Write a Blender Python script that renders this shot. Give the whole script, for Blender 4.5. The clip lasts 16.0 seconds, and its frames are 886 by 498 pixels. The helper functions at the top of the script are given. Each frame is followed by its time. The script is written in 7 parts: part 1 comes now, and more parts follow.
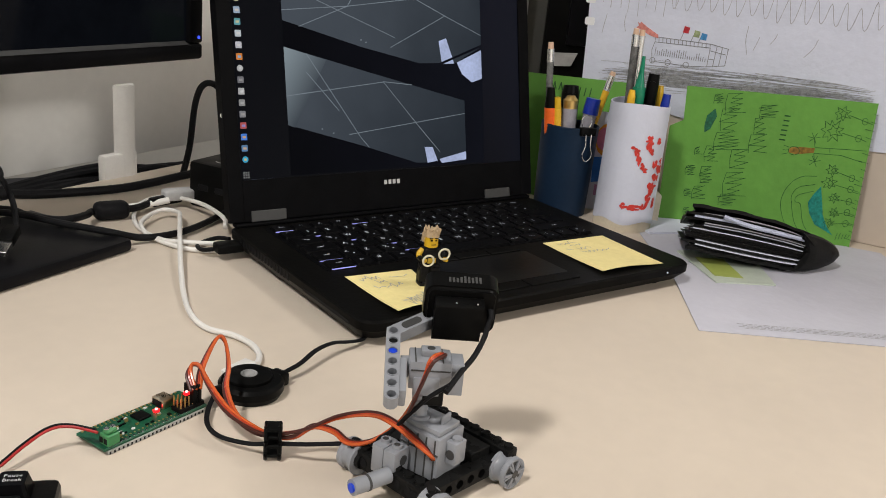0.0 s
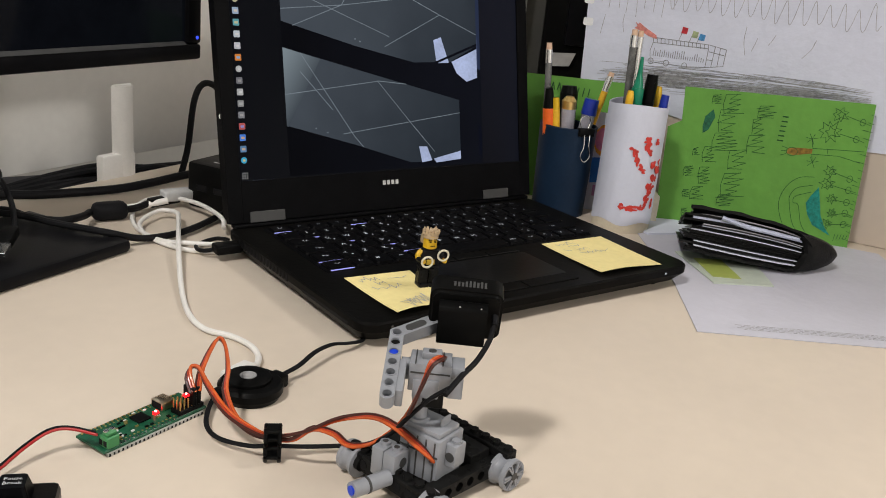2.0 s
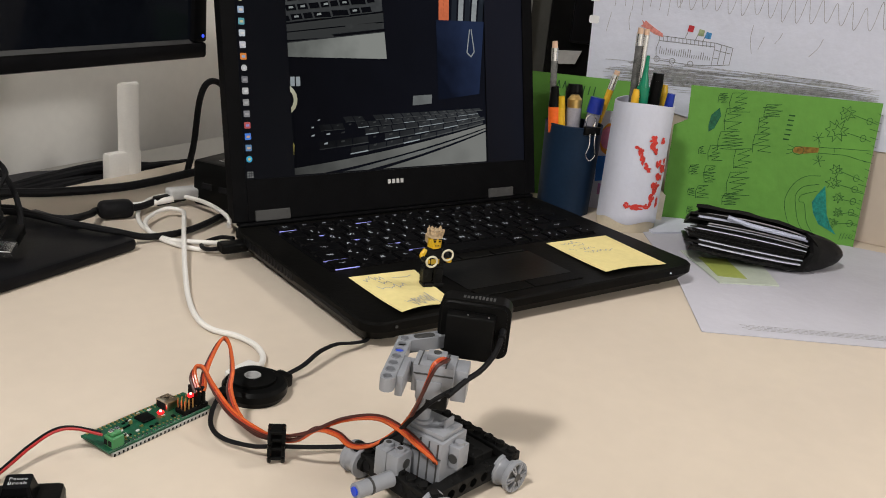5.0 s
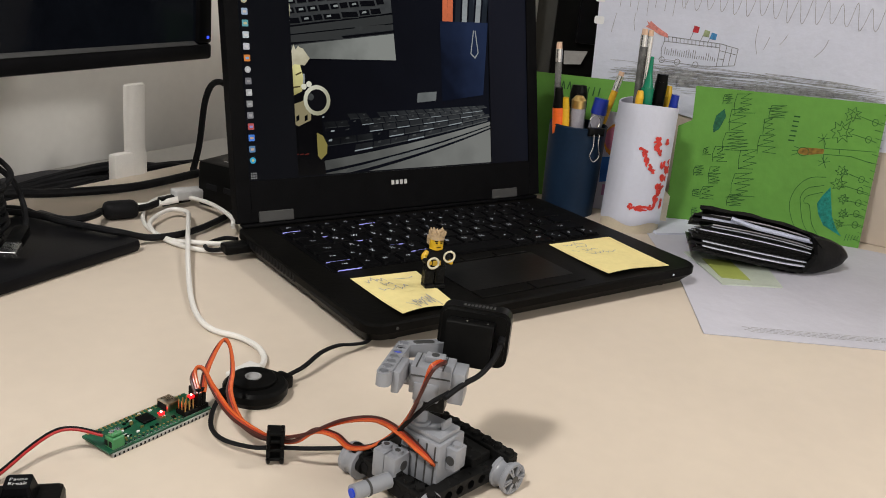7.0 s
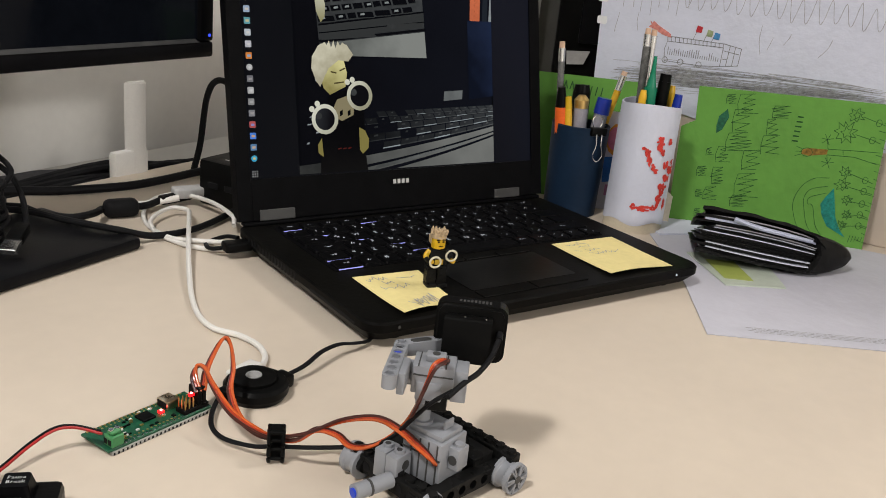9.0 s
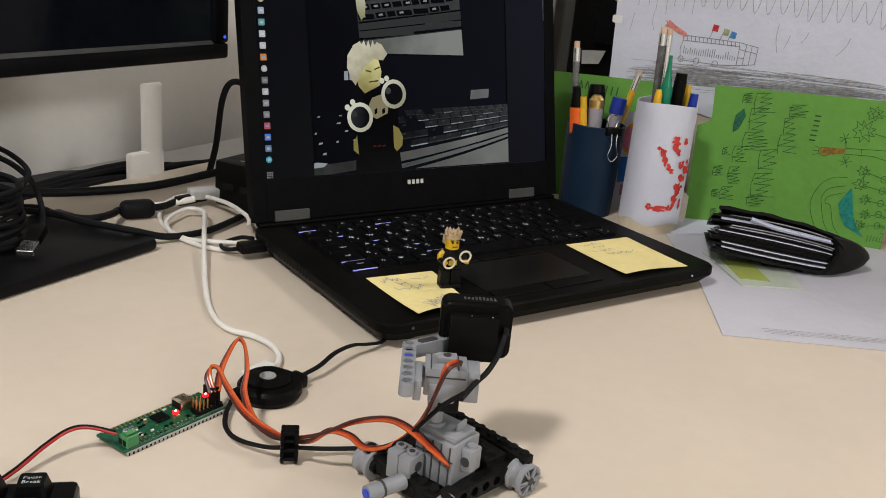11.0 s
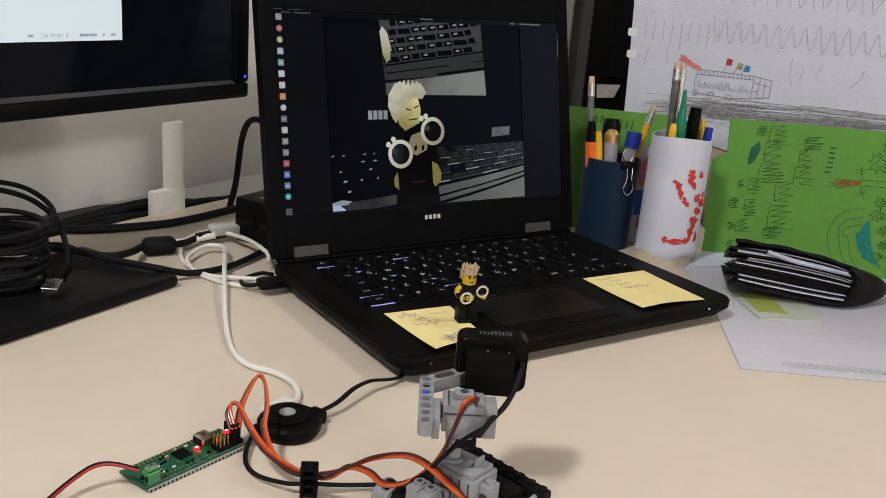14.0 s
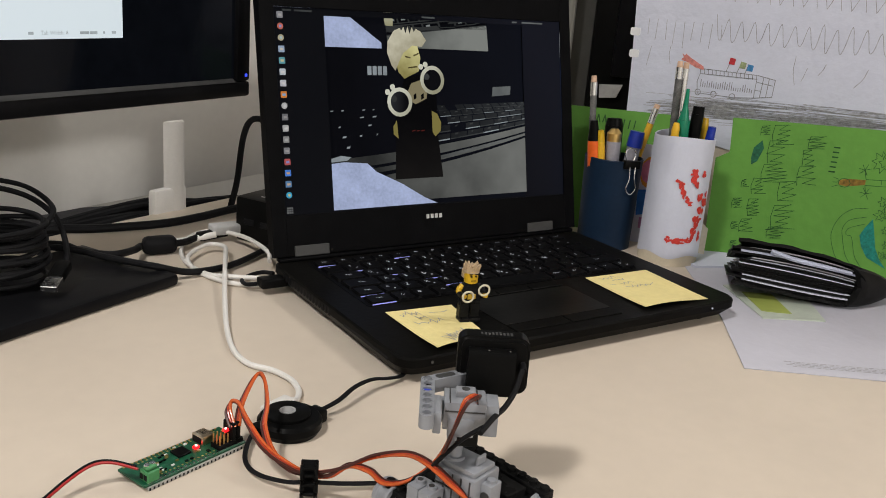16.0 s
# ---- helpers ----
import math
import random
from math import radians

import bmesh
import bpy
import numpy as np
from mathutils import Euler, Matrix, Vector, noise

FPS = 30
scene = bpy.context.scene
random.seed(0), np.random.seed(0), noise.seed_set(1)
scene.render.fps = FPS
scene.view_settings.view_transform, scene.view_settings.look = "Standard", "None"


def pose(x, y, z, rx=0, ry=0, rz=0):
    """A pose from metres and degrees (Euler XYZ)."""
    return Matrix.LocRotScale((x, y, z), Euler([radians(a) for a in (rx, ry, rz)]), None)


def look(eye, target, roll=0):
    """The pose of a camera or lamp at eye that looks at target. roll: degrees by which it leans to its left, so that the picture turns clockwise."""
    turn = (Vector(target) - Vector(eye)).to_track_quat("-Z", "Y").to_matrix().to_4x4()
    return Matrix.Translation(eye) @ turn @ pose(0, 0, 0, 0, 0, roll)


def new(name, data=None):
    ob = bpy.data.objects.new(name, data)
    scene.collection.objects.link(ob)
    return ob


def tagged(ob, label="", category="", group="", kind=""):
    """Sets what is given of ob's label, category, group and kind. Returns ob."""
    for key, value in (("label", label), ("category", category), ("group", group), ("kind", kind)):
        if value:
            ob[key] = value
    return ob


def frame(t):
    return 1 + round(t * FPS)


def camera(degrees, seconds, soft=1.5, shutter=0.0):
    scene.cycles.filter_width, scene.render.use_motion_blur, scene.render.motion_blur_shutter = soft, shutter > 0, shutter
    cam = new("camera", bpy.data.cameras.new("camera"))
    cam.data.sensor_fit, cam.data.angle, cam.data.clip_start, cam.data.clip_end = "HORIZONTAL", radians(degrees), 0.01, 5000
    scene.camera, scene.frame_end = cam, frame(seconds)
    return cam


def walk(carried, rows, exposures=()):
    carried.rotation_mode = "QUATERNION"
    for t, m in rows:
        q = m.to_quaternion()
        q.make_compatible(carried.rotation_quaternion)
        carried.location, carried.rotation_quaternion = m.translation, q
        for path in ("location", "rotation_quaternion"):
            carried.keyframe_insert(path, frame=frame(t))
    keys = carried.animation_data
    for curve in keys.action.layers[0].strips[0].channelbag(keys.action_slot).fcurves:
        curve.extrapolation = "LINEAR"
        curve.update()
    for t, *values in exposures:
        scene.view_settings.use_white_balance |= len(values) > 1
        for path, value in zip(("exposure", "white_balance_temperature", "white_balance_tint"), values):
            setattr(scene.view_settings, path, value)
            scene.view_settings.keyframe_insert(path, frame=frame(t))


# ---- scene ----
cam = camera(52.7, 16.0, soft=0.95)
PATH = [
    (0, (-0.294, -0.452, 0.254), (0.872, 1.047, -0.372), 5.8),
    (0.5, (-0.295, -0.451, 0.256), (0.875, 1.044, -0.374), 5.9),
    (1, (-0.294, -0.452, 0.256), (0.874, 1.045, -0.372), 5.8),
    (1.5, (-0.295, -0.451, 0.257), (0.875, 1.044, -0.374), 5.9),
    (2, (-0.295, -0.451, 0.256), (0.876, 1.044, -0.373), 5.9),
    (2.5, (-0.294, -0.451, 0.258), (0.873, 1.045, -0.375), 5.9),
    (3, (-0.295, -0.451, 0.26), (0.872, 1.042, -0.378), 5.9),
    (3.5, (-0.294, -0.452, 0.259), (0.869, 1.046, -0.378), 5.9),
    (4, (-0.294, -0.451, 0.259), (0.866, 1.048, -0.379), 5.9),
    (6.5, (-0.292, -0.453, 0.261), (0.857, 1.053, -0.382), 5.9),
    (7, (-0.29, -0.455, 0.262), (0.851, 1.056, -0.382), 5.8),
    (7.5, (-0.291, -0.453, 0.26), (0.855, 1.056, -0.38), 5.9),
    (8, (-0.29, -0.453, 0.26), (0.852, 1.059, -0.381), 6.1),
    (8.5, (-0.289, -0.453, 0.261), (0.849, 1.06, -0.383), 6.0),
    (9, (-0.289, -0.452, 0.259), (0.851, 1.06, -0.382), 6.0),
    (11.3, (-0.287, -0.453, 0.26), (0.815, 1.087, -0.383), 5.6),
    (11.5, (-0.288, -0.454, 0.26), (0.808, 1.099, -0.363), 5.5),
    (12, (-0.288, -0.456, 0.262), (0.796, 1.12, -0.322), 5.1),
    (12.5, (-0.288, -0.455, 0.261), (0.797, 1.124, -0.314), 5.1),
    (13, (-0.288, -0.46, 0.266), (0.789, 1.121, -0.318), 4.8),
    (13.5, (-0.29, -0.457, 0.266), (0.794, 1.119, -0.318), 4.8),
    (14, (-0.29, -0.457, 0.265), (0.794, 1.119, -0.318), 4.8),
    (14.5, (-0.29, -0.457, 0.265), (0.795, 1.12, -0.317), 4.8),
    (15, (-0.289, -0.458, 0.265), (0.794, 1.119, -0.318), 4.8),
    (15.5, (-0.289, -0.457, 0.265), (0.794, 1.12, -0.318), 4.8),
    (16, (-0.288, -0.455, 0.261), (0.793, 1.125, -0.317), 4.8),
]
walk(cam, [(t, look(e, g, r)) for t, e, g, r in PATH], exposures=[(0, -0.06), (9.2, -0.06), (11.8, -0.17), (16, -0.17)])

# ---- world and light ----
world = bpy.data.worlds.new("room_air")
scene.world = world
world.use_nodes = True
world.node_tree.nodes["Background"].inputs[0].default_value = (0.9, 0.95, 1.0, 1)
world.node_tree.nodes["Background"].inputs[1].default_value = 0.05


def lamp(name, eye, target, power, sx, sy, colour):
    data = bpy.data.lights.new(name, "AREA")
    data.shape, data.size, data.size_y, data.energy, data.color = "RECTANGLE", sx, sy, power, colour
    ob = new(name, data)
    ob.matrix_world = look(eye, target)
    return ob


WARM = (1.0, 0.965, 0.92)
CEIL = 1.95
# no fixtures: first and third follow the shadows, second is an added distant fill
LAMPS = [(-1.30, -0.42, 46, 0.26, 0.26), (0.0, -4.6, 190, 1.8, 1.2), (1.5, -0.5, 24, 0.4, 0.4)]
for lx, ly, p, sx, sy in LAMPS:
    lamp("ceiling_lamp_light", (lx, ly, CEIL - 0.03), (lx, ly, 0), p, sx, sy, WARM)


# ---- materials ----
def mat(name, colour, rough=0.5, metal=0.0, vary=0.15, scale=40.0, bump=0.15, emit=0.0, emit_colour=None, fine=8.0, spec=0.35, alpha=1.0, wrinkle=0.0):
    m = bpy.data.materials.new(name)
    m.use_nodes = True
    nt = m.node_tree
    b = nt.nodes["Principled BSDF"]
    b.inputs["Roughness"].default_value = rough
    b.inputs["Metallic"].default_value = metal
    b.inputs["Specular IOR Level"].default_value = spec
    co = nt.nodes.new("ShaderNodeTexCoord")
    n1 = nt.nodes.new("ShaderNodeTexNoise")
    n1.inputs["Scale"].default_value = scale
    n1.inputs["Detail"].default_value = 5
    n2 = nt.nodes.new("ShaderNodeTexNoise")
    n2.inputs["Scale"].default_value = scale * fine
    n2.inputs["Detail"].default_value = 3
    nt.links.new(co.outputs["Object"], n1.inputs["Vector"])
    nt.links.new(co.outputs["Object"], n2.inputs["Vector"])
    add = nt.nodes.new("ShaderNodeMath")
    add.operation = "MULTIPLY_ADD"
    add.inputs[1].default_value = 0.4
    nt.links.new(n2.outputs["Fac"], add.inputs[0])
    nt.links.new(n1.outputs["Fac"], add.inputs[2])
    ramp = nt.nodes.new("ShaderNodeValToRGB")
    ramp.color_ramp.elements[0].position = 0.4
    ramp.color_ramp.elements[1].position = 1.0
    lo = [c * (1 - vary) for c in colour]
    hi = [min(1, c * (1 + vary)) for c in colour]
    ramp.color_ramp.elements[0].color = (*lo, 1)
    ramp.color_ramp.elements[1].color = (*hi, 1)
    nt.links.new(add.outputs[0], ramp.inputs[0])
    nt.links.new(ramp.outputs[0], b.inputs["Base Color"])
    rr = nt.nodes.new("ShaderNodeMapRange")
    rr.inputs["To Min"].default_value = max(0.02, rough - 0.08)
    rr.inputs["To Max"].default_value = min(1, rough + 0.08)
    nt.links.new(n1.outputs["Fac"], rr.inputs["Value"])
    nt.links.new(rr.outputs[0], b.inputs["Roughness"])
    if bump:
        bp = nt.nodes.new("ShaderNodeBump")
        bp.inputs["Strength"].default_value = bump
        bp.inputs["Distance"].default_value = 0.0004
        nt.links.new(n2.outputs["Fac"], bp.inputs["Height"])
        if wrinkle:
            bw = nt.nodes.new("ShaderNodeBump")
            bw.inputs["Strength"].default_value = 0.6
            bw.inputs["Distance"].default_value = wrinkle
            nt.links.new(n1.outputs["Fac"], bw.inputs["Height"])
            nt.links.new(bw.outputs[0], bp.inputs["Normal"])
        nt.links.new(bp.outputs[0], b.inputs["Normal"])
    if emit:
        b.inputs["Emission Strength"].default_value = emit
        if emit_colour:
            b.inputs["Emission Color"].default_value = (*emit_colour, 1)
        else:
            nt.links.new(ramp.outputs[0], b.inputs["Emission Color"])
    if alpha < 1:
        b.inputs["Alpha"].default_value = alpha
    return m


M = {
    "desk": mat("desk_laminate", (0.61, 0.525, 0.435), 0.42, vary=0.05, scale=9, bump=0.06),
    "edge": mat("desk_edge", (0.62, 0.56, 0.47), 0.5, vary=0.05, scale=30),
    "panel": mat("partition_paint", (0.80, 0.78, 0.74), 0.75, vary=0.05, scale=12, bump=0.2),
    "wall": mat("wall_paint", (0.62, 0.60, 0.56), 0.85, vary=0.05, scale=5),
    "ceil": mat("ceiling_tile", (0.75, 0.75, 0.73), 0.9, vary=0.06, scale=60),
    "carpet": mat("carpet", (0.10, 0.10, 0.11), 0.95, vary=0.3, scale=80, bump=0.6),
    "lap": mat("laptop_plastic", (0.0035, 0.0035, 0.004), 0.42, vary=0.3, scale=60, bump=0.25, spec=0.035),
    "deck": mat("laptop_palmrest", (0.0045, 0.0043, 0.004), 0.40, vary=0.4, scale=30, bump=0.3, spec=0.035),
    "key": mat("key_plastic", (0.0035, 0.0035, 0.004), 0.40, vary=0.2, scale=80, spec=0.035),
    "legend": mat("key_legend", (0.45, 0.48, 0.52), 0.6, emit=0.20, emit_colour=(0.75, 0.8, 1.0)),
    "glow": mat("key_backlight", (0.3, 0.3, 0.8), 0.6, emit=0.20, emit_colour=(0.35, 0.38, 1.0)),
    "pad": mat("touchpad", (0.0075, 0.0072, 0.0070), 0.34, vary=0.45, scale=25, bump=0.2, spec=0.12),
    "hinge": mat("hinge_metal", (0.055, 0.055, 0.055), 0.5, metal=0.2, vary=0.1),
    "logo": mat("logo_silver", (0.6, 0.6, 0.6), 0.35, metal=0.4, vary=0.05),
    "mon": mat("monitor_plastic", (0.006, 0.006, 0.007), 0.33, vary=0.2, scale=40, spec=0.06),
    # the glossy chamfer's sheen is put into a paler grey than the bezel
    "moncham": mat("monitor_sheen_edge", (0.055, 0.055, 0.055), 0.3, vary=0.4, scale=9),
    "black": mat("black_plastic", (0.0045, 0.0045, 0.0045), 0.33, vary=0.25, scale=60, spec=0.06),
    "rubber": mat("black_cable", (0.010, 0.010, 0.011), 0.5, vary=0.2, scale=90, spec=0.06),
    "whitep": mat("white_plastic", (0.72, 0.70, 0.67), 0.4, vary=0.06, scale=50),
    "paper": mat("white_paper", (0.60, 0.62, 0.73), 0.85, vary=0.05, scale=25, bump=0.2, wrinkle=0.004),
    "green": mat("green_card", (0.11, 0.285, 0.045), 0.75, vary=0.10, scale=14, bump=0.3, wrinkle=0.004),
    "note": mat("yellow_sticky_paper", (0.78, 0.66, 0.30), 0.8, vary=0.09, scale=22, bump=0.15, wrinkle=0.006),
    "pencil": mat("pencil_line", (0.33, 0.33, 0.34), 0.9, vary=0.5, scale=200),
    "ink": mat("dark_green_ink", (0.025, 0.09, 0.025), 0.9, vary=0.4, scale=120),
    "lego": mat("light_grey_brick_plastic", (0.25, 0.26, 0.285), 0.32, vary=0.05, scale=60, bump=0.03),
    "legodark": mat("black_brick_plastic", (0.010, 0.010, 0.010), 0.28, vary=0.15, scale=80, bump=0.03, spec=0.06),
    "blue": mat("blue_pin_plastic", (0.01, 0.05, 0.55), 0.3, vary=0.1),
    "orange": mat("orange_wire", (0.52, 0.095, 0.022), 0.22, vary=0.25, scale=60, spec=0.5),
    "brown": mat("brown_wire", (0.055, 0.014, 0.010), 0.3, vary=0.2, scale=100),
    "red": mat("red_wire", (0.32, 0.015, 0.015), 0.4, vary=0.15, scale=100),
    "pcb": mat("green_circuit_board", (0.008, 0.075, 0.036), 0.35, vary=0.5, scale=300),
    "gold": mat("brass_contacts", (0.70, 0.48, 0.18), 0.3, metal=0.9, vary=0.15),
    "steel": mat("bright_steel", (0.75, 0.75, 0.75), 0.25, metal=1.0, vary=0.08),
    "term": mat("green_terminal_plastic", (0.05, 0.22, 0.08), 0.4, vary=0.1),
    "ledred": mat("red_led", (1, 0.02, 0.02), 0.3, emit=3.5, emit_colour=(1.0, 0.004, 0.008)),
    "ledblue": mat("blue_led", (0.05, 0.1, 1), 0.3, emit=1.5, emit_colour=(0.03, 0.06, 1.0)),
    "cupblue": mat("navy_card_tube", (0.007, 0.019, 0.043), 0.5, vary=0.2, scale=30, spec=0.15),
    "handred": mat("red_finger_paint", (0.58, 0.045, 0.035), 0.7, vary=0.35, scale=150, bump=0.5),
    "yellow": mat("yellow_plastic", (0.62, 0.38, 0.015), 0.32, vary=0.05),
    "tan": mat("tan_plastic", (0.42, 0.31, 0.19), 0.4, vary=0.1),
    "lampg": mat("lamp_diffuser", (0.9, 0.9, 0.9), 0.5, emit=3.0, emit_colour=WARM),
    "leather": mat("black_leather", (0.011, 0.011, 0.011), 0.36, vary=0.3, scale=120, bump=0.5, spec=0.06),
}


# ---- mesh tools ----
def part(name, bm, material, parent=None, label="", smooth=True):
    me = bpy.data.meshes.new(name)
    bm.to_mesh(me)
    bm.free()
    for m in material if isinstance(material, (list, tuple)) else [material]:
        me.materials.append(m)
    if smooth:
        for p in me.polygons:
            p.use_smooth = True
        me.set_sharp_from_angle(angle=radians(35))
    ob = new(name, me)
    if parent:
        ob.parent = parent
    if label:
        tagged(ob, label)
    return ob


def base(name, m, label, category, group="", kind=""):
    ob = new(name)
    ob.empty_display_size = 0.02
    ob.matrix_world = m
    return tagged(ob, label, category, group, kind)


def B():
    return bmesh.new()


def box(bm, x0, x1, y0, y1, z0, z1, bev=0.0, seg=2, m=None, mi=0):
    r = bmesh.ops.create_cube(bm, size=1)
    vs = r["verts"]
    t = Matrix.Translation(((x0 + x1) / 2, (y0 + y1) / 2, (z0 + z1) / 2)) @ Matrix.Diagonal((x1 - x0, y1 - y0, z1 - z0, 1))
    bmesh.ops.transform(bm, matrix=t, verts=vs)
    if bev:
        es = list({e for v in vs for e in v.link_edges})
        rr = bmesh.ops.bevel(bm, geom=es, offset=bev, segments=seg, affect="EDGES", profile=0.5)
        vs = list({v for f in rr["faces"] for v in f.verts} | {v for v in vs if v.is_valid})
        todo, seen = list(vs), set(vs)
        while todo:
            v = todo.pop()
            for e in v.link_edges:
                o = e.other_vert(v)
                if o not in seen:
                    seen.add(o)
                    todo.append(o)
        vs = list(seen)
    if m is not None:
        bmesh.ops.transform(bm, matrix=m, verts=vs)
    if mi:
        for f in {f for v in vs for f in v.link_faces}:
            f.material_index = mi
    return vs


def cyl(bm, p, axis, r, h, seg=20, r2=None, m=None, mi=0, caps=True):
    """A cylinder from p along axis, h long."""
    q = Vector(axis).to_track_quat("Z", "Y").to_matrix().to_4x4()
    t = Matrix.Translation(p) @ q @ Matrix.Translation((0, 0, h / 2))
    if m is not None:
        t = m @ t
    res = bmesh.ops.create_cone(bm, cap_ends=caps, segments=seg, radius1=r, radius2=r if r2 is None else r2, depth=h, matrix=t)
    if mi:
        for f in {f for v in res["verts"] for f in v.link_faces}:
            f.material_index = mi
    return res["verts"]


def prism(bm, pts, z0, z1, mi=0, m=None):
    """An upright prism over the outline pts."""
    lo = [bm.verts.new((x, y, z0)) for x, y in pts]
    hi = [bm.verts.new((x, y, z1)) for x, y in pts]
    fs = [bm.faces.new(hi), bm.faces.new(lo[::-1])]
    n = len(pts)
    for i in range(n):
        fs.append(bm.faces.new((lo[i], lo[(i + 1) % n], hi[(i + 1) % n], hi[i])))
    for f in fs:
        f.material_index = mi
    if m is not None:
        bmesh.ops.transform(bm, matrix=m, verts=lo + hi)
    return lo + hi


def rrect(x0, x1, y0, y1, r, n=5):
    out = []
    for cx, cy, a in ((x1 - r, y1 - r, 0), (x0 + r, y1 - r, 90), (x0 + r, y0 + r, 180), (x1 - r, y0 + r, 270)):
        for i in range(n + 1):
            t = radians(a + 90 * i / n)
            out.append((cx + r * math.cos(t), cy + r * math.sin(t)))
    return out


def spline(pts, n=8):
    """A smooth line through the points."""
    p = [Vector(q) for q in pts]
    p = [2 * p[0] - p[1]] + p + [2 * p[-1] - p[-2]]
    out = []
    for i in range(1, len(p) - 2):
        a, b, c, d = p[i - 1:i + 3]
        for k in range(n):
            t = k / n
            out.append(0.5 * (2 * b + (c - a) * t + (2 * a - 5 * b + 4 * c - d) * t * t + (3 * b - a - 3 * c + d) * t ** 3))
    return out + [p[-2]]


def tube(bm, pts, r, seg=8, n=8, mi=0, flat=1.0, up=None):
    """A round or flattened cord along a smooth line."""
    line = spline(pts, n)
    rings = []
    for i, c in enumerate(line):
        d = (line[min(i + 1, len(line) - 1)] - line[max(i - 1, 0)])
        d = d.normalized() if d.length > 1e-9 else Vector((1, 0, 0))
        u = Vector(up) if up else Vector((0, 0, 1))
        s = d.cross(u)
        s = s.normalized() if s.length > 1e-6 else Vector((1, 0, 0))
        w = s.cross(d).normalized()
        rings.append([bm.verts.new(c + s * (r * math.cos(2 * math.pi * k / seg)) + w * (r * flat * math.sin(2 * math.pi * k / seg))) for k in range(seg)])
    fs = [bm.faces.new(rings[0]), bm.faces.new(rings[-1][::-1])]
    for a, b in zip(rings, rings[1:]):
        for k in range(seg):
            fs.append(bm.faces.new((a[k], b[k], b[(k + 1) % seg], a[(k + 1) % seg])))
    for f in fs:
        f.material_index = mi
    return rings


def lettering(s, size, m):
    """The outline of some words as mesh data, lying at the pose m."""
    cu = bpy.data.curves.new("lettering", "FONT")
    cu.body, cu.size, cu.align_x, cu.align_y, cu.resolution_u = s, size, "CENTER", "CENTER", 1
    ob = bpy.data.objects.new("lettering", cu)
    me = bpy.data.meshes.new_from_object(ob)
    bpy.data.objects.remove(ob)
    bpy.data.curves.remove(cu)
    me.transform(m)
    return me


def stroke(bm, pts, w, z=0.0, mi=0, n=1):
    """A flat pen line in the xy plane, a little raised."""
    line = spline([(x, y, 0) for x, y in pts], n) if n > 1 else [Vector((x, y, 0)) for x, y in pts]
    for a, b in zip(line, line[1:]):
        d = b - a
        if d.length < 1e-7:
            continue
        d.normalize()
        s = Vector((-d.y, d.x, 0)) * w / 2
        e = d * w * 0.3
        vs = [bm.verts.new((q.x, q.y, z)) for q in (a - s - e, b - s + e, b + s + e, a + s - e)]
        bm.faces.new(vs).material_index = mi


# ---- room and desk ----
def slab(name, x0, x1, y0, y1, z0, z1, material, label, category, bev=0.0, m=None):
    bm = B()
    box(bm, x0, x1, y0, y1, z0, z1, bev)
    ob = part(name, bm, material)
    if m is not None:
        ob.matrix_world = m
    return tagged(ob, label, category, kind="structure")


FLOOR = -0.73
# room runs back to y -6 only to hold the added fill lamp
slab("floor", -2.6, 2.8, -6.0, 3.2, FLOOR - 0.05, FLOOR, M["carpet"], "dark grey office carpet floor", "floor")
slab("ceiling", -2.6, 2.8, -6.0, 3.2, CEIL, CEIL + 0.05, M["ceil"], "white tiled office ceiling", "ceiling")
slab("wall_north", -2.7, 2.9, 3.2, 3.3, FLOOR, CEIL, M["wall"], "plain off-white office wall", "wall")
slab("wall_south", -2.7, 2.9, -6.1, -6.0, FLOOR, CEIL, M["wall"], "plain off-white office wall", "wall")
slab("wall_west", -2.7, -2.6, -6.0, 3.2, FLOOR, CEIL, M["wall"], "plain off-white office wall", "wall")
slab("wall_east", 2.8, 2.9, -6.0, 3.2, FLOOR, CEIL, M["wall"], "plain off-white office wall", "wall")

DESK = pose(-0.105, 0.431, 0, 0, 0, 24.5)       # x along the back edge of the desk, y away from the sitter
slab("desk_top", -0.75, 1.25, -1.35, 0.0, -0.025, 0.0, M["desk"], "pale beige laminate office desk top", "desk", 0.002, DESK)
slab("partition_1", -0.9, 0.62, 0.075, 0.105, -0.004, 0.62, M["panel"], "light grey painted desk partition panel", "partition", 0.002, DESK)

# ---- laptop ----
def emis(name, colour, k=1.0, rough=0.6):
    """A lit picture surface, a little uneven and grainy as a webcam's picture is."""
    m = mat(name, [c * 0.05 for c in colour], rough, vary=0.1, scale=45, bump=0, emit=k, emit_colour=colour, spec=0.1)
    nt = m.node_tree
    ramp = nt.nodes.new("ShaderNodeValToRGB")
    ramp.color_ramp.elements[0].position, ramp.color_ramp.elements[1].position = 0.45, 0.95
    ramp.color_ramp.elements[0].color = (*[c * 0.78 for c in colour], 1)
    ramp.color_ramp.elements[1].color = (*[min(1, c * 1.2) for c in colour], 1)
    add = [n for n in nt.nodes if n.bl_idname == "ShaderNodeMath"][0]
    nt.links.new(add.outputs[0], ramp.inputs[0])
    nt.links.new(ramp.outputs[0], nt.nodes["Principled BSDF"].inputs["Emission Color"])
    return m


